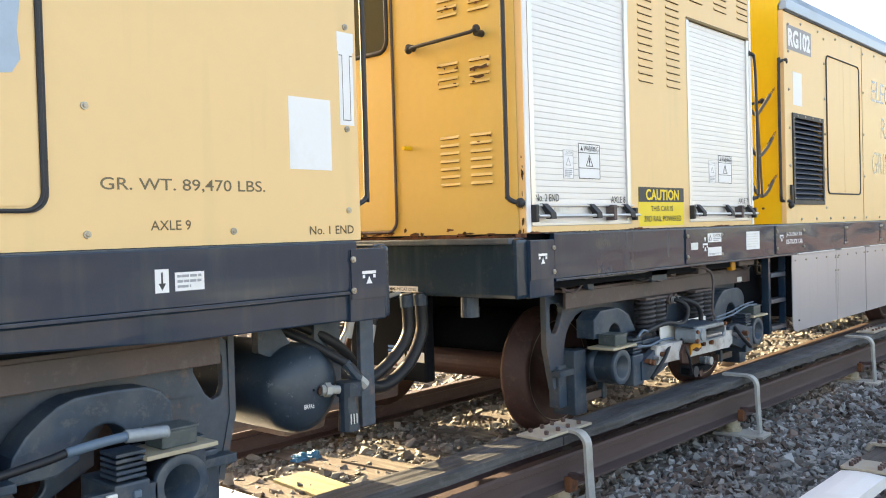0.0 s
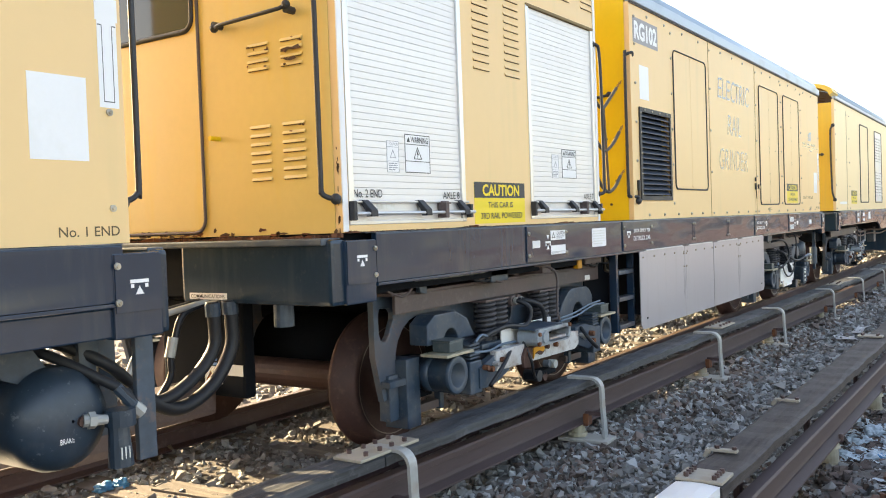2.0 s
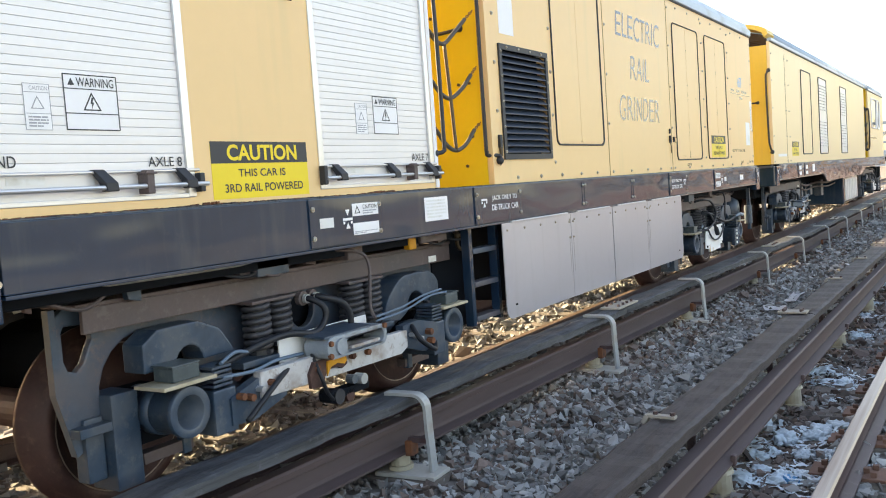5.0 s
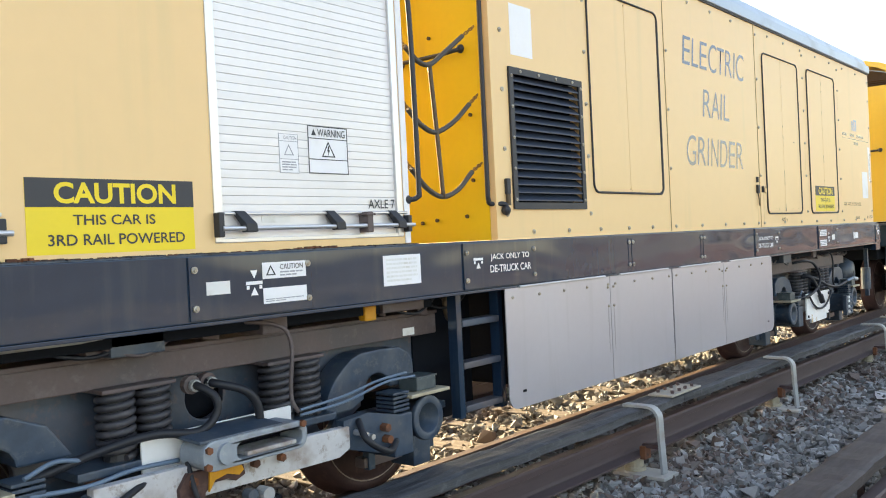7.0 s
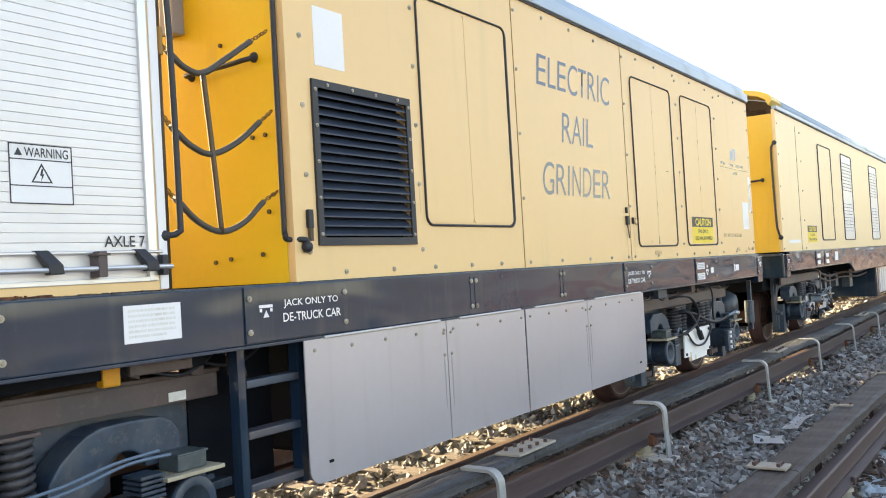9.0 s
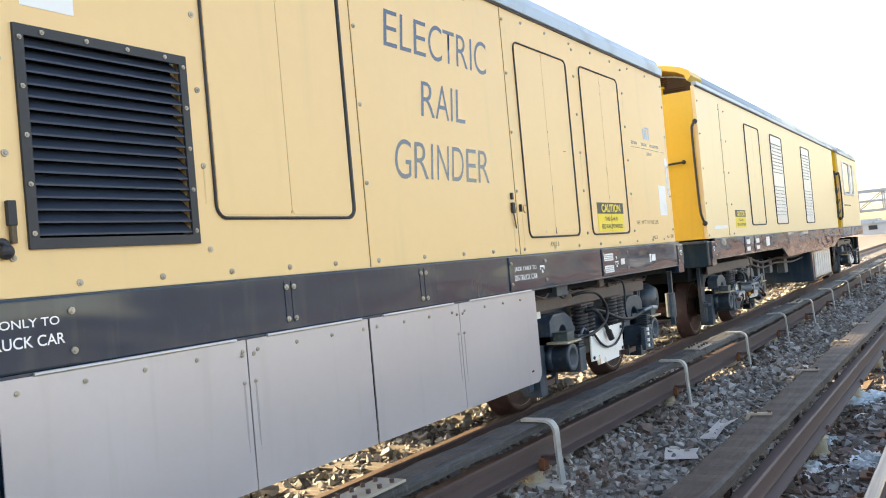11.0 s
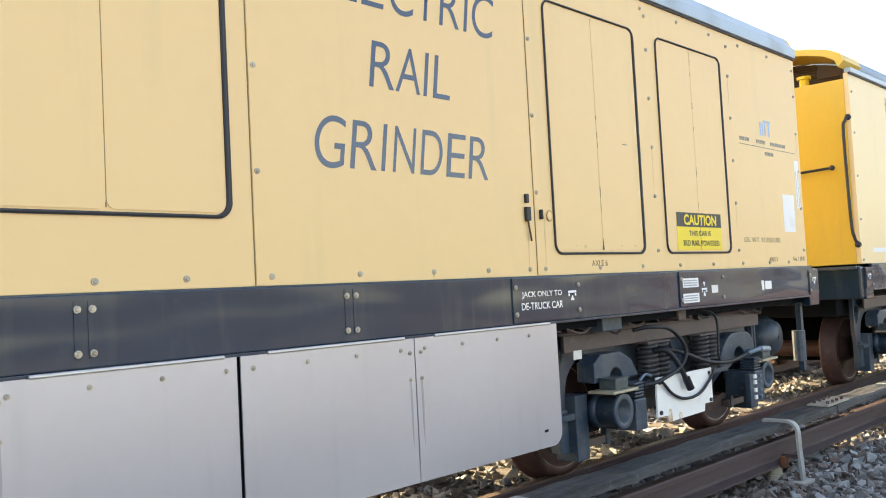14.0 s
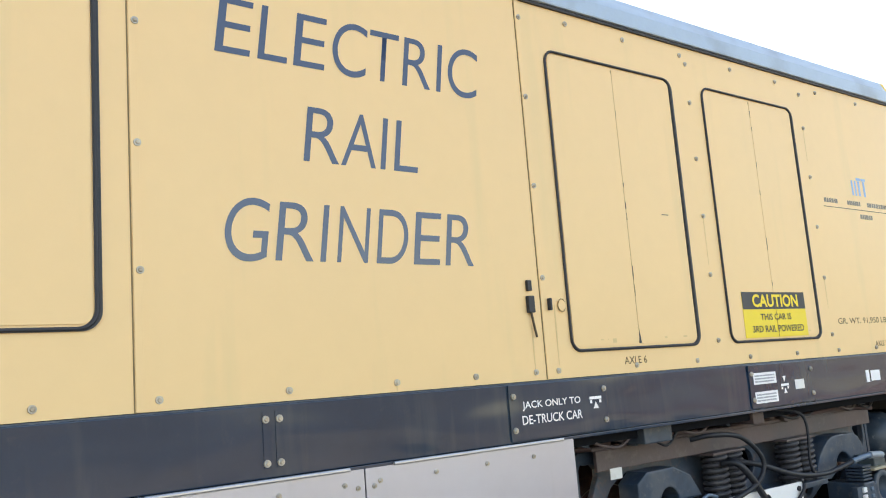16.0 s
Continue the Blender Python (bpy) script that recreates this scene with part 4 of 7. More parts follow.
        for y, z, m, r in ((-0.74, 0.72, rust, 0.017), (-0.69, 0.705, rust, 0.018), (-0.63, 0.725, alu, 0.015), (-0.57, 0.74, rust, 0.017), (-0.28, 0.735, rust, 0.02), (-0.17, 0.735, rust, 0.018), (-0.02, 0.74, rust, 0.018),
                           (0.10, 0.735, rust, 0.017), (0.50, 0.745, alu, 0.014), (0.535, 0.73, alu, 0.014), (0.57, 0.715, alu, 0.014), (0.66, 0.735, rust, 0.02), (0.67, 0.685, rust, 0.02)):
            part("bolt_head", cyl(bmesh.new(), (x + 0.1, yc + y, z), (x + 0.136, yc + y, z), r * 0.9, 6), m, t)
        part("shoe_link", cyl(bmesh.new(), (x + 0.03, yc - 0.14, 0.575), (x + 0.13, yc - 0.14, 0.575), 0.036, 16), rubber, t)
        part("shoe_link", cyl(bmesh.new(), (x + 0.03, yc - 0.05, 0.56), (x + 0.12, yc - 0.05, 0.56), 0.03, 16), wheelmat, t)
        part("end_cap", cyl(bmesh.new(), (x + 0.12, yc + 0.0, 0.63), (x + 0.17, yc + 0.0, 0.63), 0.026, 14), galv, t, "grey end cap")
        part("end_cap", cyl(bmesh.new(), (x + 0.12, yc - 0.06, 0.64), (x + 0.16, yc - 0.06, 0.64), 0.022, 14), darksteel, t)
        part("fuse_arm", one(x + 0.05, x + 0.12, yc - 0.20, yc + 0.10, 0.56, 0.60, 0.01), black, t)
        run("hose", [(x + 0.10, -0.28, 0.80), (x + 0.15, -0.285, 0.70), (x + 0.14, -0.24, 0.62), (x + 0.12, -0.18, 0.57)], 0.009, hose)
        run("hose", [(x + 0.1, 0.52, 0.79), (x + 0.17, 0.50, 0.72), (x + 0.17, 0.62, 0.65), (x + 0.1, 0.74, 0.66)], 0.014, hose)
        run("hose", [(x + 0.1, -0.44, 0.77), (x + 0.15, -0.6, 0.72), (x + 0.14, -0.74, 0.62)], 0.012, hose)
        run("hose", [(x - 0.06, -0.168, 1.035), (x + 0.02, -0.166, 1.03), (x + 0.07, -0.135, 0.99), (x + 0.075, -0.14, 0.93), (x + 0.07, -0.212, 0.885), (x + 0.06, -0.371, 0.905), (x + 0.055, -0.529, 0.895), (x + 0.06, -0.80, 0.85)], 0.015, hose)
        run("hose", [(x - 0.06, -0.10, 1.035), (x + 0.02, -0.097, 1.03), (x + 0.07, -0.01, 0.995), (x + 0.08, 0.035, 0.94), (x + 0.08, 0.045, 0.88)], 0.016, hose)
        run("hose", [(x + 0.05, -0.28, 0.80), (x + 0.05, -0.45, 0.805), (x + 0.07, -0.62, 0.795), (x + 0.08, -0.80, 0.81)], 0.008, cable, "dark cable with pale blue sheen in its colour")
        for y in (-0.167, -0.098):
            part("hose_fitting", cyl(bmesh.new(), (x - 0.045, yc + y, 1.034), (x - 0.02, yc + y, 1.033), 0.034, 12), brownsteel, t)
            part("hose_ring", cyl(bmesh.new(), (x - 0.012, yc + y, 1.032), (x + 0.006, yc + y, 1.031), 0.0215, 14), galv, t, "pale ring on a hose")
    else:
        wp = [(yc - 0.598, 0.86), (yc + 0.10, 0.855), (yc + 0.098, 0.633), (yc - 0.012, 0.635), (yc - 0.019, 0.588), (yc - 0.476, 0.582), (yc - 0.488, 0.623), (yc - 0.61, 0.627)]
        part("splash_plate", prism([wp], x + 0.07, x + 0.082), splashwhite, t, "white splash plate with rusty screws")
        for y, z in ((-0.573, 0.65), (0.064, 0.651), (-0.57, 0.83), (0.06, 0.825)):
            part("screw_head", cyl(bmesh.new(), (x + 0.082, yc + y, z), (x + 0.092, yc + y, z), 0.013, 8), rubber, t)
        for y, z, h in ((-0.46, 0.583, 0.075), (-0.335, 0.584, 0.04)):
            part("rust_stain", prism([[(yc + y - 0.02, z), (yc + y + 0.02, z), (yc + y + 0.024, z + 0.4 * h), (yc + y + 0.012, z + h), (yc + y - 0.012, z + 1.05 * h), (yc + y - 0.022, z + 0.6 * h)]], x + 0.0822, x + 0.0828), stainrust, t, "rust stain")
        run("hose", [(x, -0.70, 1.15), (x + 0.08, -0.63, 1.166), (x + 0.10, -0.42, 1.135), (x + 0.11, -0.275, 1.013), (x + 0.11, -0.342, 0.907), (x + 0.1, -0.60, 0.843), (x + 0.06, -0.72, 0.83)], 0.012, hose)
        run("hose", [(x + 0.0, -0.47, 1.012), (x + 0.07, -0.44, 1.01), (x + 0.10, -0.37, 0.93), (x + 0.12, -0.29, 0.80)], 0.017, hose)
        run("hose", [(x, -0.40, 1.02), (x + 0.06, -0.24, 0.982), (x + 0.09, 0.04, 0.90), (x + 0.1, 0.30, 0.872), (x + 0.11, 0.50, 0.89), (x + 0.12, 0.60, 0.91)], 0.014, hose)
        run("cable", [(x + 0.12, 0.58, 0.906), (x + 0.13, 0.68, 0.918), (x + 0.13, 0.78, 0.922)], 0.0155, cable, "dark cable with pale blue sheen in its colour end")
        run("cable_boot", [(x + 0.13, 0.76, 0.921), (x + 0.13, 0.84, 0.915), (x + 0.13, 0.90, 0.91)], 0.021, shoepaint, "grey cable boot")
        run("hose", [(x + 0.1, 0.10, 0.85), (x + 0.1, 0.06, 0.80), (x + 0.1, -0.10, 0.715), (x + 0.1, -0.295, 0.703), (x + 0.1, -0.45, 0.75), (x + 0.1, -0.56, 0.83)], 0.009, hose)
        bm = prism([[(yc + 0.66, 0.55), (yc + 0.72, 0.545), (yc + 0.885, 0.55), (yc + 0.885, 0.745), (yc + 0.66, 0.75)]], x + 0.05, x + 0.085)
        ep = part("end_plate", bm, darksteel, t, "dark blue-grey end plate")
        for z in (0.57, 0.62, 0.675, 0.715):
            part("terminal", one(x + 0.085, x + 0.10, yc + 0.71, yc + 0.745, z, z + 0.028, 0.004), splashwhite, ep, "pale terminal block")
            part("terminal", one(x + 0.085, x + 0.10, yc + 0.80, yc + 0.825, z, z + 0.022, 0.004), cable, ep)
        part("hose_plug", cyl(bmesh.new(), (x + 0.115, yc - 0.30, 0.83), (x + 0.122, yc - 0.262, 0.76), 0.025, 12), hose, t)
    if shoe:
        run("cable", [(x + 0.10, 0.22, 0.885), (x + 0.10, 0.45, 0.90), (x + 0.12, 0.62, 0.935), (x + 0.12, 0.80, 0.945)], 0.006, cable, "dark cable with pale blue sheen in its colour")
        run("cable", [(x + 0.10, 0.22, 0.865), (x + 0.11, 0.45, 0.88), (x + 0.13, 0.66, 0.925), (x + 0.13, 0.84, 0.925)], 0.006, cable, "dark cable with pale blue sheen in its colour")
    run("cable", [(x + 0.06, -0.62, 0.875), (x + 0.08, -0.72, 0.895), (x + 0.1, -0.82, 0.87)], 0.008, cable, "dark cable with pale blue sheen in its colour")
    run("pipe", [(x - 0.05, -0.05, 1.24), (x + 0.07, 0.13, 1.22), (x + 0.10, 0.19, 1.15), (x + 0.10, 0.18, 0.95), (x + 0.10, 0.21, 0.88)], 0.008, brownsteel if shoe else hose)
    part("tag", one(x - 0.0845, x - 0.081, yc + 1.01, yc + 1.09, 1.07, 1.105, 0.001), paper, t, "cream tag on the side frame") if shoe else part(
        "tag", one(x - 0.084, x - 0.08, yc - 1.2, yc - 1.12, 1.02, 1.07, 0.001), paper, t, "cream tag on the side frame")
    return t


bogie(5.39, "dark grey bogie with coil springs and a silver contact shoe beam")
bogie(12.305, "dark grey bogie with coil springs and a white splash plate", False)
bogie(0.625, "dark grey bogie with arched guards under the front grinder car", False)
bogie(17.25, "dark grey bogie with coil springs under the rear car")
bogie(29.3, "far dark bogie under the rear car", False)

# ---- car building pieces ----


def roof_profile(z=3.255, crown=0.24, n=14, edge=0.0):
    return [(XC + (1.30 - edge) * math.cos(math.pi * i / n), z + crown * math.sin(math.pi * i / n) ** 0.8) for i in range(n + 1)]


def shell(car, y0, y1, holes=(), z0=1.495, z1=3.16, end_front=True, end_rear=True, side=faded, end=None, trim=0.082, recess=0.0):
    """Near wall with its openings, far wall, roof with its edge trim, end walls."""
    outline = [(y0, z0), (y1, z0), (y1, z1), (y0, z1)]
    part("side_wall", prism([outline] + [list(h) for h in holes], BX - 0.04, BX), side, car, "faded cream-yellow painted side wall")
    part("far_wall", one(XF, XF + 0.04, y0, y1, z0, z1), side, car)
    up = z1 - 3.16
    rf = roof_profile(3.255 + up)
    part("roof", prism([rf + [(XC - 1.28, 3.2 + up), (XC + 1.28, 3.2 + up)]], y0 + recess, y1, "y"), roofgrey, car, "grey-blue arched roof", True)
    for s in (1, -1):
        part("roof_trim", one(XC + s * 1.268, XC + s * 1.325, y0, y1, 3.163 + up, 3.163 + trim + up, 0.008), roofgrey, car, "grey-blue roof edge trim")
    part("drip_edge", one(BX - 0.002, BX + 0.012, y0, y1, 3.150 + up, 3.163 + up), rubber, car)
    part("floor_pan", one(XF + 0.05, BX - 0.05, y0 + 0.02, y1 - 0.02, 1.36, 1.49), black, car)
    for on, ya, yb in ((end_front, y0 - 0.004, y0 + 0.04), (end_rear, y1 - 0.04, y1 + 0.004)):
        if on:
            lp = [(BX - 0.041, z0), (BX - 0.041, 3.2 + up)] + [(x, z) for x, z in roof_profile(3.255 + up, 0.243, 14, 0.0)] + [(XF + 0.041, 3.2 + up), (XF + 0.041, z0)]
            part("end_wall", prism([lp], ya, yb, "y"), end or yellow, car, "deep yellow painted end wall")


def door(car, y0, y1, z0, z1, split=True, w=0.006, r=0.055, paint=faded):
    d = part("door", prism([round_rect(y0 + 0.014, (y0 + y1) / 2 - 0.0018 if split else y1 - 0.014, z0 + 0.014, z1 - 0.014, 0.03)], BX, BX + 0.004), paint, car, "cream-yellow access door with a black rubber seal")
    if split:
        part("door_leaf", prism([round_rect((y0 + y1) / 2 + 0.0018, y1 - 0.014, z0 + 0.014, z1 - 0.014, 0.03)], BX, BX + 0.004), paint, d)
        part("door_seam", one(BX, BX + 0.002, (y0 + y1) / 2 - 0.0018, (y0 + y1) / 2 + 0.0018, z0 + 0.02, z1 - 0.02), seam, d)
    part("door_seal", sweep(bmesh.new(), [(BX + 0.005, y, z) for y, z in round_rect(y0, y1, z0, z1, r, 8)], w, 8, True), rubber, d, "black rubber door seal")
    part("seal_lip", prism([round_rect(y0 - 0.004, y1 + 0.013, z0 - 0.007, z1 + 0.004, r + 0.004, 8), round_rect(y0 + 0.004, y1 - 0.008, z0 + 0.006, z1 - 0.004, r - 0.004, 8)], BX + 0.0002, BX + 0.007), rubber, d)
    return d


def pressed_slots(parent, cols, z0, z1, n, material, face="x", at=BX, depth=0.008):
    """Pressed louvre slots; each is a hood over a strip coloured as the slot's shade."""
    for c0, c1 in cols:
        for i in range(n):
            z = z0 + (z1 - z0) * (i + 0.5) / n
            h = 0.0115
            sec = [(0.0, z + h), (depth, z - h * 0.1), (depth, z - h * 0.35), (0.0, z - h * 0.2)]
            if face == "x":
                bm = prism([[(at + d, zz) for d, zz in sec]], c0, c1, "y")
            else:
                bm = bmesh.new()
                lo = [bm.verts.new((c0, at - d, zz)) for d, zz in sec]
                hi = [bm.verts.new((c1, at - d, zz)) for d, zz in sec]
                for k in range(4):
                    bm.faces.new((lo[k], lo[(k + 1) % 4], hi[(k + 1) % 4], hi[k]))
                bm.faces.new(lo)
                bm.faces.new(hi[::-1])
                bmesh.ops.recalc_face_normals(bm, faces=bm.faces)
            s = part("louvre_slot", bm, material, parent)
            # Solid dark strip on the wall, painting the shade inside the slot.
            gap = one(at + 0.0005, at + 0.0035, c0 + 0.004, c1 - 0.004, z - h * 0.68, z - h * 0.15) if face == "x" else one(c0 + 0.006, c1 - 0.006, at - 0.0065, at - 0.0045, z - h * 0.62, z - h * 0.15)
            part("slot_gap", gap, slotdark, s)


def sticker(parent, y0, y1, z0, z1, x, material=white, name="sticker", label="", thick=0.0015):
    return part(name, one(x, x + thick, y0, y1, z0, z1), material, parent, label)


def caution_sign(parent, y0, y1, z0, z1, x=BX):
    s = sticker(parent, y0, y1, z0, z1, x, sign, "caution_sign", "yellow and black caution sign")
    h, w = z1 - z0, y1 - y0
    part("sign_header", one(x + 0.0016, x + 0.0026, y0, y1, z1 - 0.38 * h, z1), ink, s, "black header")
    lettering("CAUTION", sign, s, y0 + 0.15 * w, y1 - 0.12 * w, z1 - 0.335 * h, z1 - 0.05 * h, x + 0.0026, 0.03)
    lettering("THIS CAR IS", ink, s, y0 + 0.25 * w, y1 - 0.26 * w, z0 + 0.38 * h, z0 + 0.52 * h, x + 0.0018, 0.012)
    lettering("3RD RAIL POWERED", ink, s, y0 + 0.11 * w, y1 - 0.07 * w, z0 + 0.11 * h, z0 + 0.26 * h, x + 0.0018, 0.012)
    return s


def jack_mark(parent, y, z, x, s=1.0, both=False):
    bm = bmesh.new()
    box(bm, x, x + 0.0015, y - 0.036 * s, y + 0.036 * s, z + 0.004 * s, z + 0.016 * s)
    for d in (-0.028, 0.028):
        box(bm, x, x + 0.0015, y + (d - 0.006) * s, y + (d + 0.006) * s, z - 0.012 * s, z + 0.001)
    bm2 = prism([[(y - 0.016 * s, z - 0.034 * s), (y + 0.016 * s, z - 0.034 * s), (y, z - 0.006 * s)]], x, x + 0.0015)
    part("jacking_mark", bm, white, parent, "white jacking point mark")
    part("jacking_mark", bm2, white, parent, "white jacking point mark")
    if both:
        part("jacking_mark", prism([[(y - 0.016 * s, z + 0.055 * s), (y + 0.016 * s, z + 0.055 * s), (y, z + 0.026 * s)]], x, x + 0.0015), white, parent, "white jacking point mark")


SX = -2.488                     # face of the side sills


def sill(car, y0, y1, joints=(), z0=1.262, z1=1.488):
    bm = one(SX - 0.03, SX, y0, y1, z0, z1, 0.004)
    s = part("side_sill", bm, sillpaint, car, "glossy black side sill, reflecting the yard")
    bm = bmesh.new()
    box(bm, SX - 0.10, SX + 0.006, y0, y1, z0 - 0.014, z0 - 0.001, 0.002)
    part("sill_flange", bm, sillpaint, s)
    part("sill_ledge", one(SX - 0.06, SX - 0.001, y0, y1, z1, z1 + 0.005), darksteel, s)
    part("far_sill", one(2 * XC - SX, 2 * XC - SX + 0.03, y0, y1, z0, z1), sillpaint, car)
    for y in joints:
        for d in (-0.022, 0.022):
            part("joint_strip", one(SX, SX + 0.003, y + d - 0.012, y + d + 0.012, z0 + 0.03, z1 - 0.02, 0.001), sillpaint, s)
        screws(s, [(SX + 0.005, y + d, z) for d in (-0.024, 0.024) for z in (z0 + 0.045, z1 - 0.045)])
    return s


def end_beam(car, y, out, zb=1.178, far=2 * XC - SX + 0.02, deep=0.10, mark=1.385, long=0.17):
    """Buffer beam across a car's end; out is -1 where the end faces -y."""
    ya, yb = sorted((y, y + out * deep))
    part("end_beam", one(far, SX - 0.012, ya, yb, zb, 1.47, 0.02), beampaint, car, "glossy blue-black end beam")
    part("end_step", one(2 * XC - SX + 0.06, SX - 0.04, min(ya, yb) - (0.3 * deep if out < 0 else 0), max(ya, yb) + (0.1 * deep if out > 0 else 0), 1.445, 1.475, 0.006), darksteel, car)
    y2 = y - out * long
    a, b = sorted((y + out * 0.02, y2))
    s = part("corner_box", one(SX - 0.05, SX + 0.002, a, b, zb, 1.462, 0.006), sillpaint, car, "black corner box with a jacking mark")
    part("corner_plate", one(SX + 0.002, SX + 0.008, a + 0.004, b - 0.004, 1.265, 1.458, 0.001), sillpaint, s)
    jack_mark(s, (a + b) / 2, mark, SX + 0.0085)
    screws(s, [(SX + 0.012, y2 + out * 0.012, z) for z in (1.30, 1.42)])
    return s


def grab(car, pts, r=0.011, name="grab_rail", feet=True, m=rubber, label="black grab rail"):
    g = part(name, sweep(bmesh.new(), pts, r, 8), m, car, label)
    if feet:
        for p in (pts[0], pts[-1]):
            bm = bmesh.new()
            bmesh.ops.create_uvsphere(bm, u_segments=10, v_segments=8, radius=r * 2.1, matrix=Matrix.Translation(p))
            part("rail_foot", bm, m, g)
    return g


def roller_shutter(car, y0, y1, z0, z1):
    s = part("roller_shutter", one(BX - 0.035, BX - 0.03, y0, y1, z0, z1), alu, car, "white aluminium roller shutter, closed")
    for a, b in ((y0 - 0.002, y0 + 0.034), (y1 - 0.034, y1 + 0.002)):
        part("guide_rail", one(BX - 0.03, BX + 0.006, a, b, z0, z1 + 0.01, 0.003), alu, s, "bare aluminium guide rail")
    part("header", one(BX - 0.02, BX + 0.010, y0, y1, z1, z1 + 0.018, 0.003), seam, s)
    n, zz = 38, z0 + 0.105
    p = (z1 - zz) / n
    sec = [(-0.024, 0.0004), (-0.0092, 0.0004), (-0.0083, 0.0016), (-0.008, p * 0.5), (-0.0083, p - 0.002), (-0.0092, p - 0.0006), (-0.024, p - 0.0006)]
    bm = prism([[(BX + d, h) for d, h in sec]], y0 + 0.03, y1 - 0.03, "y")
    bmesh.ops.translate(bm, verts=bm.verts, vec=-car.location)
    me = bpy.data.meshes.new("slat")
    bm.to_mesh(me)
    bm.free()
    me.materials.append(shutter)
    for i in range(n):
        ob = new("slat", me)
        ob.parent = s
        ob.location = (0, 0, zz + p * i)
    part("bottom_panel", one(BX - 0.026, BX - 0.010, y0 + 0.03, y1 - 0.03, z0 + 0.004, zz - 0.002, 0.003), shutter, s)
    part("bottom_lip", one(BX - 0.02, BX + 0.004, y0, y1, z0 - 0.002, z0 + 0.016, 0.003), alu, s)
    part("lift_bar", cyl(bmesh.new(), (BX + 0.034, y0 + 0.01, z0 + 0.048), (BX + 0.034, y1 + 0.04, z0 + 0.048), 0.0088, 12), alu, s, "chrome lift bar")
    part("upper_bar", cyl(bmesh.new(), (BX + 0.008, y0 + 0.035, zz - 0.003), (BX + 0.008, y1 + 0.02, zz - 0.003), 0.0062, 10), alu, s, "thin chrome bar")
    for f in (0.125, 0.575, 0.945):
        y = y0 + f * (y1 - y0)
        bm = bmesh.new()
        top = [(BX - 0.008, y - 0.045, zz + 0.006), (BX + 0.016, y - 0.045, zz + 0.006), (BX + 0.016, y + 0.0, zz + 0.006), (BX - 0.008, y + 0.0, zz + 0.006)]
        low = [(BX + 0.012, y - 0.015, z0 + 0.034), (BX + 0.046, y - 0.015, z0 + 0.034), (BX + 0.046, y + 0.034, z0 + 0.034), (BX + 0.012, y + 0.034, z0 + 0.034)]
        mid = [(BX + 0.008, y - 0.02, z0 + 0.064), (BX + 0.046, y - 0.02, z0 + 0.064), (BX + 0.046, y + 0.03, z0 + 0.064), (BX + 0.008, y + 0.03, z0 + 0.064)]
        rings = [[bm.verts.new(p) for p in ring] for ring in (low, mid, top)]
        for u, v in zip(rings, rings[1:]):
            for k in range(4):
                bm.faces.new((u[k], u[(k + 1) % 4], v[(k + 1) % 4], v[k]))
        bm.faces.new(rings[0][::-1])
        bm.faces.new(rings[2])
        bmesh.ops.recalc_face_normals(bm, faces=bm.faces)
        part("bar_clamp", bevelled(bm, 0.004), rubber, s, "slanted black bar clamp")
    for y, h in ((y0 + 0.006, 0.115), (y1 + 0.012, 0.10)):
        part("bar_end", one(BX + 0.002, BX + 0.036, y - 0.012, y + 0.012, z0 + 0.018, z0 + h - 0.01, 0.005), rubber, s, "black end block")
    part("bar_latch", one(BX - 0.008, BX + 0.046, y0 + 0.735 * (y1 - y0), y0 + 0.735 * (y1 - y0) + 0.032, z0 + 0.02, z0 + 0.105, 0.004), brownsteel, s)
    part("latch_tongue", one(BX + 0.0, BX + 0.052, y0 + 0.725 * (y1 - y0), y0 + 0.725 * (y1 - y0) + 0.05, z0 + 0.09, z0 + 0.098, 0.002), brownsteel, s)
    sticker(s, y0 + 0.22 * (y1 - y0), y0 + 0.36 * (y1 - y0), z0 + 0.068, z0 + 0.092, BX - 0.0098, paper)
    return s


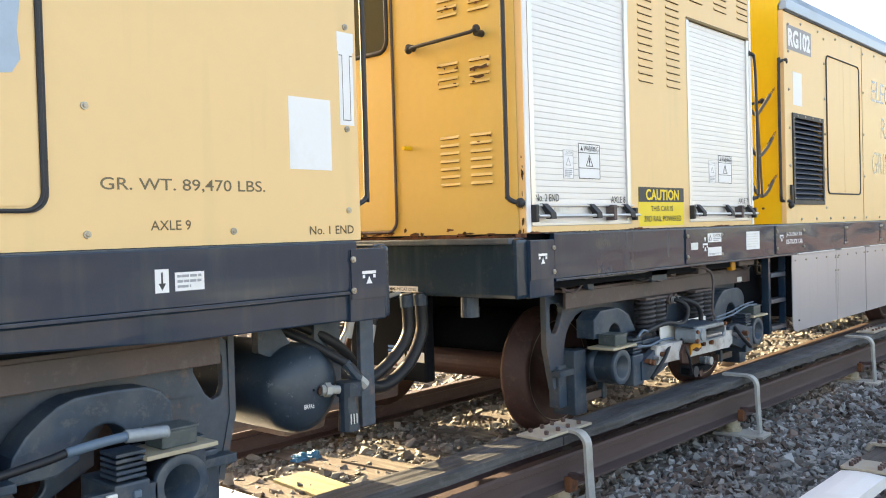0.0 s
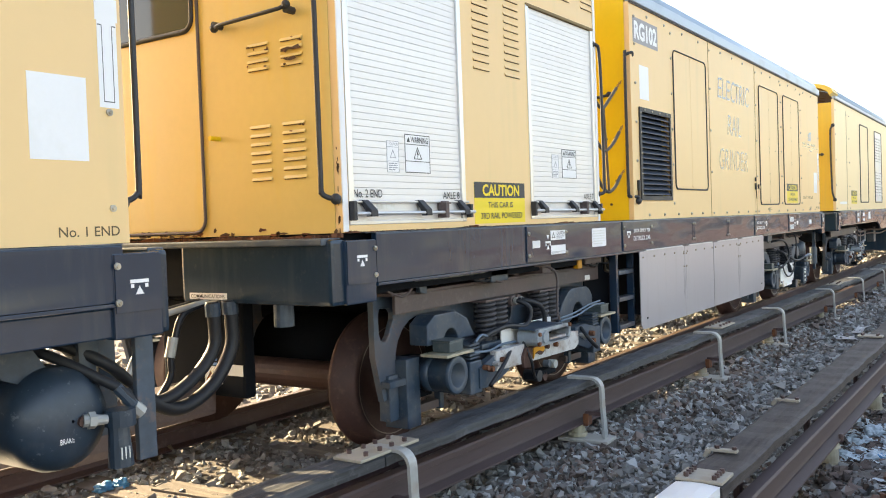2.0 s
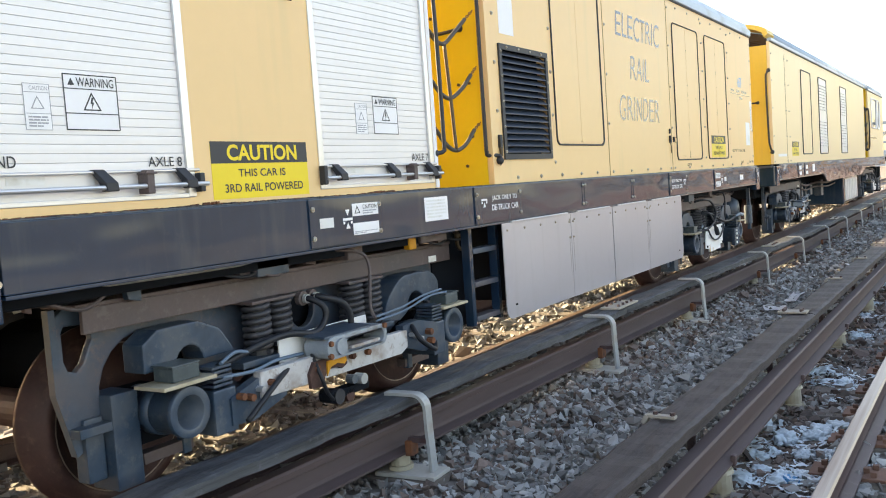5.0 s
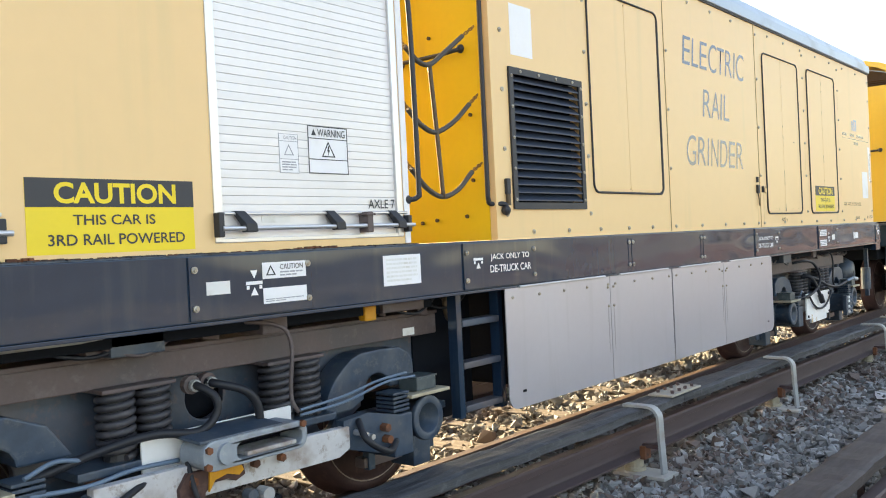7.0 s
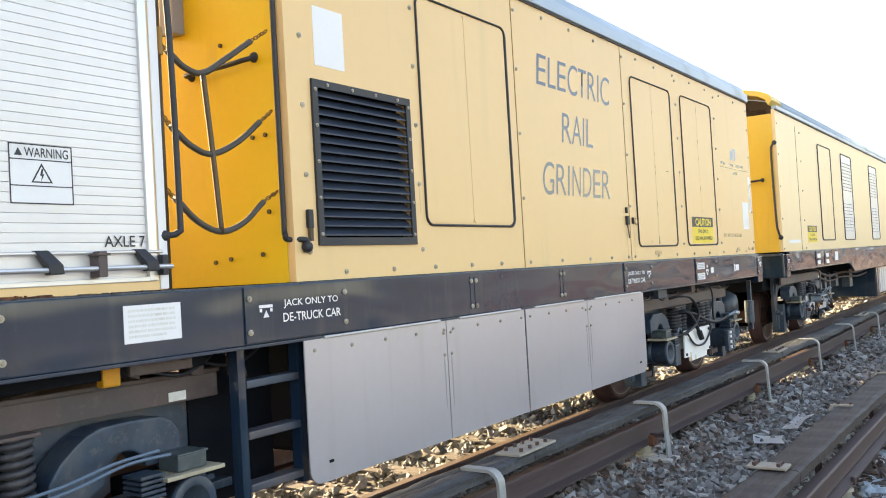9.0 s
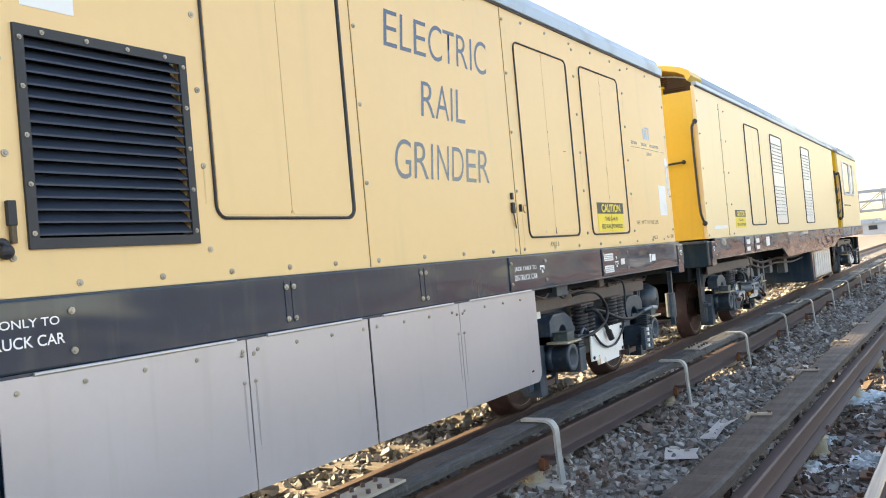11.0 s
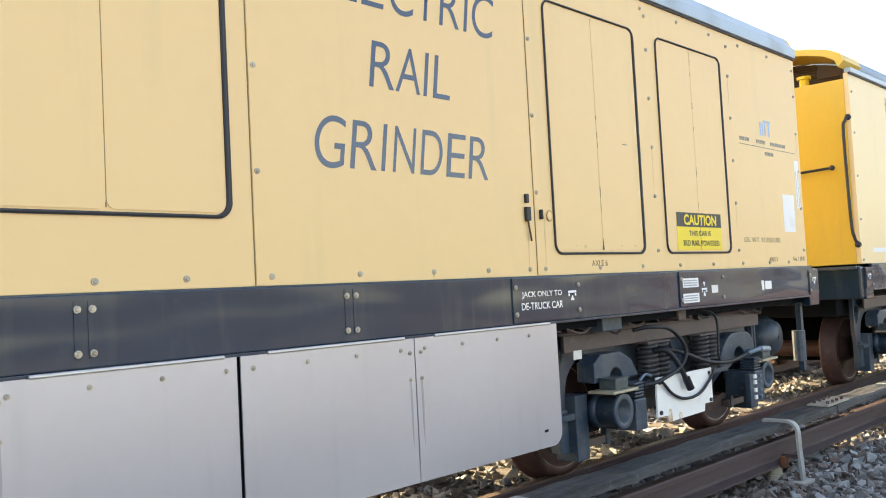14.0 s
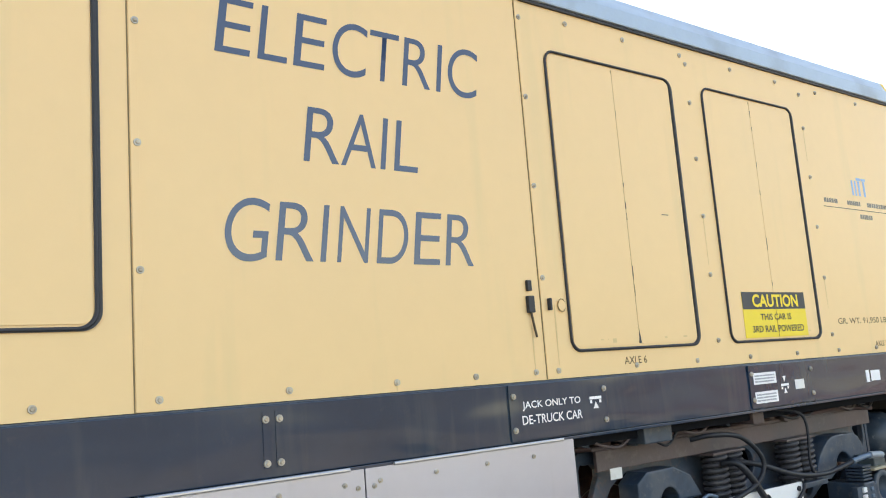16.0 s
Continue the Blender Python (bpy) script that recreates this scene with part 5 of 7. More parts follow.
def warning_labels(s, y0, z0, dim=False):
    """A warning label with its triangle, and a smaller caution label beside it, on a shutter."""
    x = BX - 0.0075
    yw, zw = y0 + 0.145, z0
    w = sticker(s, yw, yw + 0.212, zw, zw + 0.188, x, white, "warning_label", "white warning label with a black triangle")
    bm = bmesh.new()
    for a, b, c, d in ((0, 0.212, 0.184, 0.188), (0, 0.212, 0, 0.004), (0, 0.004, 0, 0.188), (0.208, 0.212, 0, 0.188), (0, 0.212, 0.137, 0.1405), (0, 0.212, 0.055, 0.0585)):
        box(bm, x + 0.0016, x + 0.0022, yw + a, yw + b, zw + c, zw + d)
    part("label_border", bm, ink, w)
    lettering("WARNING", ink, w, yw + 0.05, yw + 0.198, zw + 0.147, zw + 0.177, x + 0.0016, 0.008)

    def tri(y, z, r):
        o = [(y - r, z - r * 0.58), (y + r, z - r * 0.58), (y, z + r * 1.15)]
        i = [(y - r * 0.78, z - r * 0.46), (y + r * 0.78, z - r * 0.46), (y, z + r * 0.89)]
        return prism([o, i], x + 0.0016, x + 0.0024)

    part("triangle", tri(yw + 0.106, zw + 0.088, 0.036), ink, w)
    part("bolt_symbol", prism([[(yw + 0.106, zw + 0.112), (yw + 0.112, zw + 0.11), (yw + 0.108, zw + 0.095), (yw + 0.114, zw + 0.095), (yw + 0.103, zw + 0.072), (yw + 0.106, zw + 0.09), (yw + 0.100, zw + 0.09)]], x + 0.0016, x + 0.0024), ink, w)
    part("triangle", prism([[(yw + 0.018, zw + 0.15), (yw + 0.044, zw + 0.15), (yw + 0.031, zw + 0.174)]], x + 0.0016, x + 0.0024), ink, w)
    c = sticker(s, y0, y0 + 0.094, z0 - 0.002, z0 + 0.147, x, white, "caution_label", "small pale caution label")
    bm = bmesh.new()
    for a, b, e, f in ((0, 0.094, 0.145, 0.147), (0, 0.094, -0.002, 0.0), (0, 0.002, 0, 0.147), (0.092, 0.094, 0, 0.147), (0, 0.094, 0.118, 0.12), (0, 0.094, 0.05, 0.052)):
        box(bm, x + 0.0016, x + 0.0022, y0 + a, y0 + b, z0 + e, z0 + f)
    part("label_border", bm, greyink, c)
    lettering("CAUTION", greyink, c, y0 + 0.022, y0 + 0.086, z0 + 0.126, z0 + 0.139, x + 0.0016, 0.004)
    part("triangle", tri(y0 + 0.047, z0 + 0.08, 0.024), greyink, c)
    bars(greyink, c, y0 + 0.012, y0 + 0.082, z0 + 0.006, z0 + 0.045, x + 0.0016, 4)


def slot_placard(car, y, z0, z1, x=BX):
    s = sticker(car, y - 0.042, y + 0.042, z1 - 0.075, z1, x, white, "placard", "white T-shaped placard with a thin black outline")
    part("placard_stem", one(x, x + 0.0015, y - 0.036, y + 0.036, z0, z1 - 0.075), white, s)
    bm = bmesh.new()
    for a, b, c, d in ((-0.02, -0.018, z0 + 0.02, z1 - 0.09), (0.018, 0.02, z0 + 0.02, z1 - 0.09), (-0.02, 0.02, z0 + 0.018, z0 + 0.021), (-0.034, -0.02, z1 - 0.091, z1 - 0.088), (0.02, 0.034, z1 - 0.091, z1 - 0.088)):
        box(bm, x + 0.0016, x + 0.0024, y + a, y + b, c, d)
    part("placard_line", bm, ink, s)


# ---- the middle car: shuttered housing, step well, main body ----
car = thing("rail_grinder_car", (XC, 9.0, 1.1), "yellow electric rail grinder car with white roller shutters and black sills", "rail car", "rail grinder cars")
S1, S2 = (3.555, 4.52, 1.53, 2.815), (5.265, 6.235, 1.53, 2.815)
CY0, CY1, MY0, MY1 = 3.51, 6.28, 6.93, 14.12
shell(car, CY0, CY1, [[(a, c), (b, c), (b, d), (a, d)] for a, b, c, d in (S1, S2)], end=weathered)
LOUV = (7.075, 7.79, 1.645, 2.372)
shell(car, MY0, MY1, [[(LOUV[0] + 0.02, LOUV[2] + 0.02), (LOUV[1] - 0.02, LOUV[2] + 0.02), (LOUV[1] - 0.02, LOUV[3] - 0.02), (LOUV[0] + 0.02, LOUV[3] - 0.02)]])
# step well between the two housings
for i in range(3):
    part("grating_bar", one(-3.36, -2.66, CY1 + 0.01 + 0.05 * i, CY1 + 0.016 + 0.05 * i, 3.16, 3.18), brownsteel, car)
for i in range(10):
    part("grating_bar", one(-3.34 + 0.07 * i, -3.334 + 0.07 * i, CY1 + 0.01, CY1 + 0.12, 3.162, 3.178), brownsteel, car)
part("well_floor", one(-3.36, SX - 0.02, CY1, MY0, 1.44, 1.478), darksteel, car)
part("lamp_box", one(-3.23, -3.135, 6.86, 6.925, 2.655, 2.905, 0.006), greyplate, car, "grey box on the well wall")
part("box_hose", sweep(bmesh.new(), smooth_path([(-3.16, 6.88, 2.90), (-3.145, 6.88, 2.98), (-3.14, 6.89, 3.12), (-3.15, 6.9, 3.25)]), 0.011, 8), rubber, car)
c = part("label", one(-3.10, -3.0, 6.9235, 6.925, 2.885, 2.985), paper, car, "cream data label on the well wall")
part("label_header", one(-3.10, -3.0, 6.9235, 6.925, 2.99, 3.05), chain, c, "brown label strip")
part("label_line", one(-3.09, -3.01, 6.9225, 6.9233, 2.90, 2.908), ink, c)
part("label_line", one(-3.085, -3.015, 6.9225, 6.9233, 2.935, 2.95), ink, c)
s1 = roller_shutter(car, *S1)
s2 = roller_shutter(car, *S2)
warning_labels(car, 3.853, 1.775)
warning_labels(car, 5.574, 1.787)
lettering("No. 2 END", ink, s1, 3.597, 3.805, 1.652, 1.69, BX - 0.0055, 0.006)
lettering("AXLE 8", ink, s1, 4.315, 4.472, 1.648, 1.684, BX - 0.0055, 0.006)
lettering("AXLE 7", ink, s2, 6.035, 6.195, 1.650, 1.688, BX - 0.0055, 0.006)
caution_sign(car, 4.612, 5.182, 1.512, 1.742)
pressed_slots(car, ((4.645, 4.818), (4.992, 5.168)), 2.345, 3.135, 18, faded)
pressed_slots(car, ((3.62, 3.80), (3.93, 4.14), (4.29, 4.49), (5.32, 5.51), (5.68, 5.88), (6.055, 6.235)), 2.93, 3.10, 4, faded)
part("corner_post", one(BX - 0.002, BX + 0.006, CY0, CY0 + 0.035, 1.50, 3.15, 0.002), white, car, "pale corner strip")
part("corner_post", one(BX, BX + 0.006, CY1 - 0.035, CY1, 1.50, 3.15, 0.002), white, car, "pale corner strip")
# rust along the foot of the housing
bm = bmesh.new()
rnd = random.Random(11)
for i in range(520):
    x = rnd.uniform(-4.2, BX)
    w = rnd.choice((0.003, 0.005, 0.008, 0.014)) * rnd.uniform(0.7, 1.3)
    dens = 0.75 + 0.5 * math.sin(7 * x) * math.sin(17 * x)
    box(bm, x, x + w, CY0 - 0.006 - rnd.uniform(0, 0.04) * dens, CY0 - 0.005, 1.476, 1.479 + rnd.uniform(0.002, 0.016) * dens, 0, Matrix.Rotation(rnd.uniform(-0.8, 0.8), 4, "Z"))
for i in range(420):
    y = rnd.uniform(CY0, CY1)
    dens = max(0.3, math.sin(3.1 * y) * math.sin(8.3 * y + 1))
    box(bm, BX + 0.001, BX + 0.004 + 0.016 * rnd.random() * dens, y, y + rnd.uniform(0.004, 0.025), 1.493, 1.495 + 0.012 * rnd.random() * dens, 0, Matrix.Rotation(rnd.uniform(-0.4, 0.4), 4, "Z"))
tagged(part("rust_crust", bm, rust, car, "flaking rust along the housing's foot"), kind="stuff")
# end wall of the housing
E = CY0 - 0.004
pressed_slots(car, ((-3.062, -2.925), (-2.85, -2.715)), 2.615, 2.775, 4, weathered, "y", E)
pressed_slots(car, ((-3.062, -2.925), (-2.85, -2.715)), 2.25, 2.40, 4, weathered, "y", E)
pressed_slots(car, ((-3.062, -2.93), (-2.855, -2.715)), 1.735, 2.02, 7, weathered, "y", E)
part("rust_hole", prism([[(-2.84, 2.342), (-2.80, 2.348), (-2.77, 2.343), (-2.73, 2.352), (-2.725, 2.334), (-2.76, 2.330), (-2.79, 2.334), (-2.84, 2.328)]], E - 0.0105, E - 0.0090, "y"), slotdark, car, "rusted-through louvre")
part("rust_hole", prism([[(-2.83, 2.300), (-2.79, 2.296), (-2.76, 2.303), (-2.745, 2.290), (-2.78, 2.284), (-2.81, 2.288)]], E - 0.0105, E - 0.0090, "y"), slotdark, car, "rusted-through louvre")
rnd = random.Random(5)


def ragged(x, z, w, h, y, material, face="y"):
    """A thin flake with a torn outline."""
    n = 9
    ring = [(x + w * (0.5 + rnd.uniform(-0.2, 0.25)) * math.cos(6.283 * k / n), z + h * (0.5 + rnd.uniform(-0.25, 0.25)) * math.sin(6.283 * k / n)) for k in range(n)]
    part("rust_flake", prism([ring], y - 0.0012, y, "y"), material, car)


for x0, x1, za, zb, n in ((-3.062, -2.925, 2.63, 2.79, 9), (-2.85, -2.715, 2.63, 2.79, 5), (-3.062, -2.925, 2.26, 2.40, 6), (-2.85, -2.715, 2.26, 2.41, 6), (-2.855, -2.715, 1.93, 2.03, 3)):
    for i in range(n):
        ragged(rnd.uniform(x0, x1), rnd.uniform(za, zb), rnd.uniform(0.008, 0.035), rnd.uniform(0.005, 0.016), E - 0.0095, rust if rnd.random() < 0.6 else slotdark)
for i in range(11):
    ragged(-2.527 - 0.016 * rnd.random(), rnd.uniform(1.50, 1.98) if i < 11 else rnd.uniform(2.0, 2.9), rnd.uniform(0.004, 0.012), rnd.uniform(0.01, 0.05), E - 0.0015, slotdark if i % 3 else rust)
for i in range(26):
    ragged(rnd.uniform(-3.9, -2.54), 1.497 + 0.03 * rnd.random() ** 2, rnd.uniform(0.01, 0.07), rnd.uniform(0.006, 0.024), E - 0.0015, rust if i % 2 else slotdark)
bm = bmesh.new()
for i in range(330):
    y = rnd.uniform(3.6, 6.3)
    dens = 0.35 + 0.65 * abs(math.sin(2.3 * y) * math.sin(5.9 * y))
    box(bm, BX + 0.002, BX + 0.010 + 0.022 * rnd.random(), y, y + rnd.uniform(0.006, 0.04), 1.4905, 1.493 + 0.006 * rnd.random() * dens, 0, Matrix.Rotation(rnd.uniform(-0.3, 0.3), 4, "Z"))
tagged(part("peeling_edge", bm, rubber, car, "peeling black paint along the sill's top"), kind="stuff")
grab(car, [(-3.235, E - 0.045, 2.49)] + [(-3.19 + 0.08 * i, E - 0.06, 2.495 + 0.003 * i) for i in range(6)] + [(-2.763, E - 0.045, 2.525)], 0.010)
for x in (-3.235, -2.763):
    part("grab_foot", cyl(bmesh.new(), (x, E, 2.505), (x, E - 0.05, 2.505), 0.018, 10), rubber, car)
grab(car, smooth_path([(-2.555, E - 0.02, 2.80), (-2.58, E - 0.055, 2.78), (-2.583, E - 0.06, 2.70), (-2.583, E - 0.06, 1.76), (-2.583, E - 0.06, 1.68), (-2.56, E - 0.05, 1.655), (-2.535, E - 0.02, 1.645)], 4), 0.012)
part("hook", cyl(bmesh.new(), (-3.28, E, 1.97), (-3.28, E - 0.06, 1.97), 0.012, 8), yellow, car)
part("hook", cyl(bmesh.new(), (-3.28, E, 2.835), (-3.28, E - 0.06, 2.835), 0.012, 8), yellow, car)
dd = part("end_door", prism([round_rect(-4.22, -3.41, 1.53, 3.12, 0.06)], E - 0.005, E - 0.001, "y"), weathered, car, "deep yellow end door with a window")
part("door_seal", sweep(bmesh.new(), [(x, E - 0.006, z) for x, z in round_rect(-4.235, -3.398, 1.517, 3.13, 0.07)], 0.0085, 8, True), brownsteel, dd)
part("window_pane", prism([round_rect(-4.05, -3.445, 2.53, 3.02, 0.06)], E - 0.008, E - 0.0055, "y"), glass, dd, "dark end window")
part("window_seal", sweep(bmesh.new(), [(x, E - 0.008, z) for x, z in round_rect(-4.06, -3.435, 2.52, 3.03, 0.065)], 0.013, 8, True), rubber, dd)
grab(car, smooth_path([(-3.63, E - 0.3, 3.0), (-3.63, E - 0.32, 2.4), (-3.63, E - 0.31, 1.85), (-3.66, E - 0.28, 1.80)], 4), 0.012, feet=False)

# main body details
lv = part("louvre_frame", prism([[(LOUV[0], LOUV[2]), (LOUV[1], LOUV[2]), (LOUV[1], LOUV[3]), (LOUV[0], LOUV[3])],
                                [(LOUV[0] + 0.035, LOUV[2] + 0.035), (LOUV[1] - 0.035, LOUV[2] + 0.035), (LOUV[1] - 0.035, LOUV[3] - 0.035), (LOUV[0] + 0.035, LOUV[3] - 0.035)]], BX, BX + 0.012), rubber, car, "black metal louvre frame")
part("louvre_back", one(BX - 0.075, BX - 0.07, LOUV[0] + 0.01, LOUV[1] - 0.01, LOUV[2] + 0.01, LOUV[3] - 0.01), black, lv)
bladepaint = mat("blue_black_blade", (0.024, 0.037, 0.062), 0.5, spread=0.25, bump=0.03)
for i in range(16):
    z = LOUV[2] + 0.040 + i * (LOUV[3] - LOUV[2] - 0.075) / 16
    bm = prism([[(BX - 0.035, z + 0.042), (BX + 0.005, z + 0.003), (BX + 0.008, z + 0.003), (BX + 0.008, z + 0.009), (BX - 0.035, z + 0.047)]], LOUV[0] + 0.036, LOUV[1] - 0.036, "y")
    part("louvre_blade", bm, bladepaint, lv)
screws(lv, [(BX + 0.014, LOUV[0] + 0.018, LOUV[2] + 0.05 + 0.158 * i) for i in range(5)] + [(BX + 0.014, LOUV[1] - 0.018, LOUV[2] + 0.05 + 0.158 * i) for i in range(5)]
       + [(BX + 0.014, LOUV[0] + 0.1 + 0.17 * i, LOUV[3] - 0.018) for i in range(4)], 0.7)
plate = sticker(car, 7.0, 7.54, 2.865, 3.06, BX, greyplate, "unit_sign", "grey sign with white letters")
lettering("RG102", white, plate, 7.025, 7.515, 2.892, 3.035, BX + 0.0016, 0.04)
sticker(car, 7.112, 7.312, 2.438, 2.702, BX, white, "blank_sticker", "blank white sticker")
door(car, 7.893, 8.797, 1.744, 2.93)
door(car, 10.742, 11.632, 1.606, 2.945)
door(car, 11.902, 12.772, 1.606, 2.95)
for y in (8.897, 10.58):
    part("panel_seam", one(BX + 0.0004, BX + 0.0024, y - 0.0017, y + 0.0017, 1.497, 3.15), seam, car)
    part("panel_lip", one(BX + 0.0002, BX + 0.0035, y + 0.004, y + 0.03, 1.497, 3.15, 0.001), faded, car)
for word, z0, z1, spans in (("ELECTRIC", 2.657, 2.857, ((9.184, 9.31), (9.339, 9.451), (9.476, 9.601), (9.629, 9.777), (9.788, 9.921), (9.947, 10.082), (10.112, 10.134), (10.166, 10.32))),
                            ("RAIL", 2.312, 2.512, ((9.498, 9.642), (9.650, 9.799), (9.820, 9.842), (9.881, 9.991))),
                            ("GRINDER", 1.958, 2.160, ((9.183, 9.338), (9.372, 9.517), (9.543, 9.565), (9.61, 9.738), (9.776, 9.911), (9.942, 10.065), (10.093, 10.235)))):
    for ch, (ya, yb) in zip(word, spans):
        low, high = (z0 - 0.006, z1 + 0.006) if ch in "CG" else (z0, z1)
        lettering(ch, navy, car, ya, yb, low, high, BX, -0.006, "letter", slant=0.14)
lettering("AXLE 6", brownink, car, 11.07, 11.225, 1.535, 1.568, BX, 0.004)
lettering("AXLE 5", brownink, car, 13.40, 13.55, 1.535, 1.566, BX, 0.004)
lettering("GR. WT. 91,950 LBS.", brownink, car, 12.99, 13.63, 1.672, 1.712, BX, 0.004)
lettering("No. 1 END", brownink, car, 13.85, 14.08, 1.535, 1.568, BX, 0.004)
caution_sign(car, 12.03, 12.637, 1.622, 1.862, BX + 0.0045)
part("sign_cut", one(BX + 0.0074, BX + 0.0082, 12.3355, 12.3385, 1.622, 1.862), seam, car)
bm = bmesh.new()
for a, b in ((13.392, 13.41), (13.432, 13.45), (13.475, 13.498), (13.54, 13.563)):
    box(bm, BX, BX + 0.0015, a, b, 2.477, 2.575)
for a, b in ((13.460, 13.514), (13.524, 13.578)):
    box(bm, BX, BX + 0.0015, a, b, 2.578, 2.595)
part("logo", bm, paleblue, car, "pale blue logo shapes")
part("underline", one(BX, BX + 0.0015, 13.015, 14.03, 2.383, 2.388), brownink, car)
for a, b in ((13.03, 13.27), (13.31, 13.52), (13.56, 14.01)):
    bars(brownink, car, a, b, 2.398, 2.452, BX, 1, "maker_name", 0.8, int(a * 100))
bars(brownink, car, 13.45, 13.63, 2.315, 2.372, BX, 1, "maker_name", 0.8, 6)
sticker(car, 13.72, 13.94, 1.76, 2.05, BX, white, "blank_sticker", "blank white sticker")
slot_placard(car, 14.03, 1.95, 2.33)
lt = part("latch", one(BX, BX + 0.02, 10.498, 10.532, 1.77, 1.84, 0.004), rubber, car, "black latch with a hanging pin")
part("latch_hook", one(BX, BX + 0.016, 10.503, 10.527, 1.86, 1.905, 0.004), rubber, lt)
part("pin", sweep(bmesh.new(), smooth_path([(BX + 0.01, 10.515, 1.77), (BX + 0.012, 10.523, 1.72), (BX + 0.012, 10.533, 1.67)]), 0.005, 6), chain, lt)
lt = part("latch", one(BX, BX + 0.02, 7.005, 7.035, 1.72, 1.80, 0.004), rubber, car, "black latch beside the louvre")
part("pin", cyl(bmesh.new(), (BX + 0.012, 7.02, 1.72), (BX + 0.012, 7.02, 1.665), 0.012, 8), chain, lt)
part("keyhole", cyl(bmesh.new(), (BX, 10.70, 1.80), (BX + 0.008, 10.70, 1.80), 0.022, 14), faded, car)
spots = [(BX + 0.003, y, 1.528) for y in (7.25, 7.6, 7.95, 8.3, 8.62, 8.97, 9.4, 9.83, 10.2, 10.52, 10.65, 11.15, 11.6, 12.05, 12.5, 12.95, 13.4, 13.75)]
spots += [(BX + 0.005, y, z) for y in (8.921, 10.602) for z in (1.917, 2.312, 2.707, 3.07)]
spots += [(BX + 0.003, y, z) for y in (7.02, 7.845, 11.79, 12.9, 14.07) for z in (1.62, 1.95, 2.25, 2.55, 2.85, 3.06)]
spots += [(BX + 0.003, y, 3.10) for y in (7.3, 7.7, 8.15, 8.6, 9.3, 9.7, 10.1, 10.9, 11.3, 11.75, 12.2, 12.65, 13.1, 13.6)]
screws(car, spots)
rnd = random.Random(21)
for y, z, h in ((8.921, 1.917, 0.38), (8.921, 2.312, 0.12), (10.602, 1.917, 0.2), (10.602, 2.707, 0.3), (10.52, 1.72, 0.2), (7.845, 1.95, 0.15), (11.79, 2.25, 0.25), (12.9, 1.95, 0.18), (14.07, 2.55, 0.3), (9.83, 1.528, 0.03), (12.9, 2.85, 0.2), (10.66, 1.80, 0.25)):
    part("drip_stain", prism([[(y - 0.003, z), (y + 0.003, z), (y + 0.0045, z - 0.4 * h), (y + 0.001, z - h), (y - 0.002, z - h), (y - 0.0035, z - 0.5 * h)]], BX + 0.0003, BX + 0.0009), drip, car)
for y0, y1, z0, z1 in ((10.742, 11.632, 1.606, 2.945), (11.902, 12.772, 1.606, 2.95)):
    m = (y0 + y1) / 2
    for i in range(9):
        z = rnd.uniform(z0 + 0.05, z1 - 0.1)
        part("seam_chip", one(BX + 0.004, BX + 0.0046, m + rnd.uniform(0.0, 0.002), m + rnd.uniform(0.003, 0.005), z, z + rnd.uniform(0.01, 0.06)), ink, car)
    part("seam_chip", prism([[(m - 0.004, z0 + 0.02), (m + 0.012, z0 + 0.018), (m + 0.008, z0 + 0.05), (m + 0.003, z0 + 0.085), (m - 0.001, z0 + 0.05)]], BX + 0.004, BX + 0.0048), ink, car)
    for i in range(5):
        y = rnd.uniform(y0 + 0.1, y1 - 0.1)
        part("scuff", one(BX + 0.004, BX + 0.0045, y, y + rnd.uniform(0.004, 0.03), z0 + 0.022 + 0.02 * rnd.random(), z0 + 0.045), drip, car)
part("scuff", one(BX + 0.004, BX + 0.0046, 11.45, 11.50, 2.235, 2.239), ink, car)
part("knob_ring", sweep(bmesh.new(), [(BX + 0.006, 10.70 + 0.022 * math.cos(k * 0.524), 1.80 + 0.028 * math.sin(k * 0.524)) for k in range(12)], 0.0018, 5, True), seam, car)
part("knob", one(BX, BX + 0.02, 10.62, 10.632, 1.78, 1.83, 0.003), rubber, car)
# vertical grab rails at the step well, and the safety chains
grab(car, smooth_path([(-2.535, 6.985, 2.765), (-2.515, 6.96, 2.775), (-2.545, 6.912, 2.755), (-2.552, 6.905, 2.71), (-2.552, 6.905, 1.80), (-2.55, 6.907, 1.70), (-2.55, 6.92, 1.675), (-2.505, 6.985, 1.67), (-2.505, 6.99, 1.64)], 4), 0.012)
grab(car, smooth_path([(-2.53, 6.25, 2.73), (-2.505, 6.27, 2.725), (-2.50, 6.30, 2.68), (-2.50, 6.322, 2.4), (-2.50, 6.33, 1.78), (-2.502, 6.322, 1.70), (-2.53, 6.275, 1.688)], 4), 0.012)
part("well_post", sweep(bmesh.new(), [(-2.58, 6.335, 2.62), (-2.58, 6.335, 1.49)], 0.008, 8), chain, car, "greasy post of the safety chains")
part("post_sleeve", cyl(bmesh.new(), (-2.58, 6.335, 2.46), (-2.58, 6.335, 2.36), 0.016, 12), brass, car, "brass sleeve on the post")
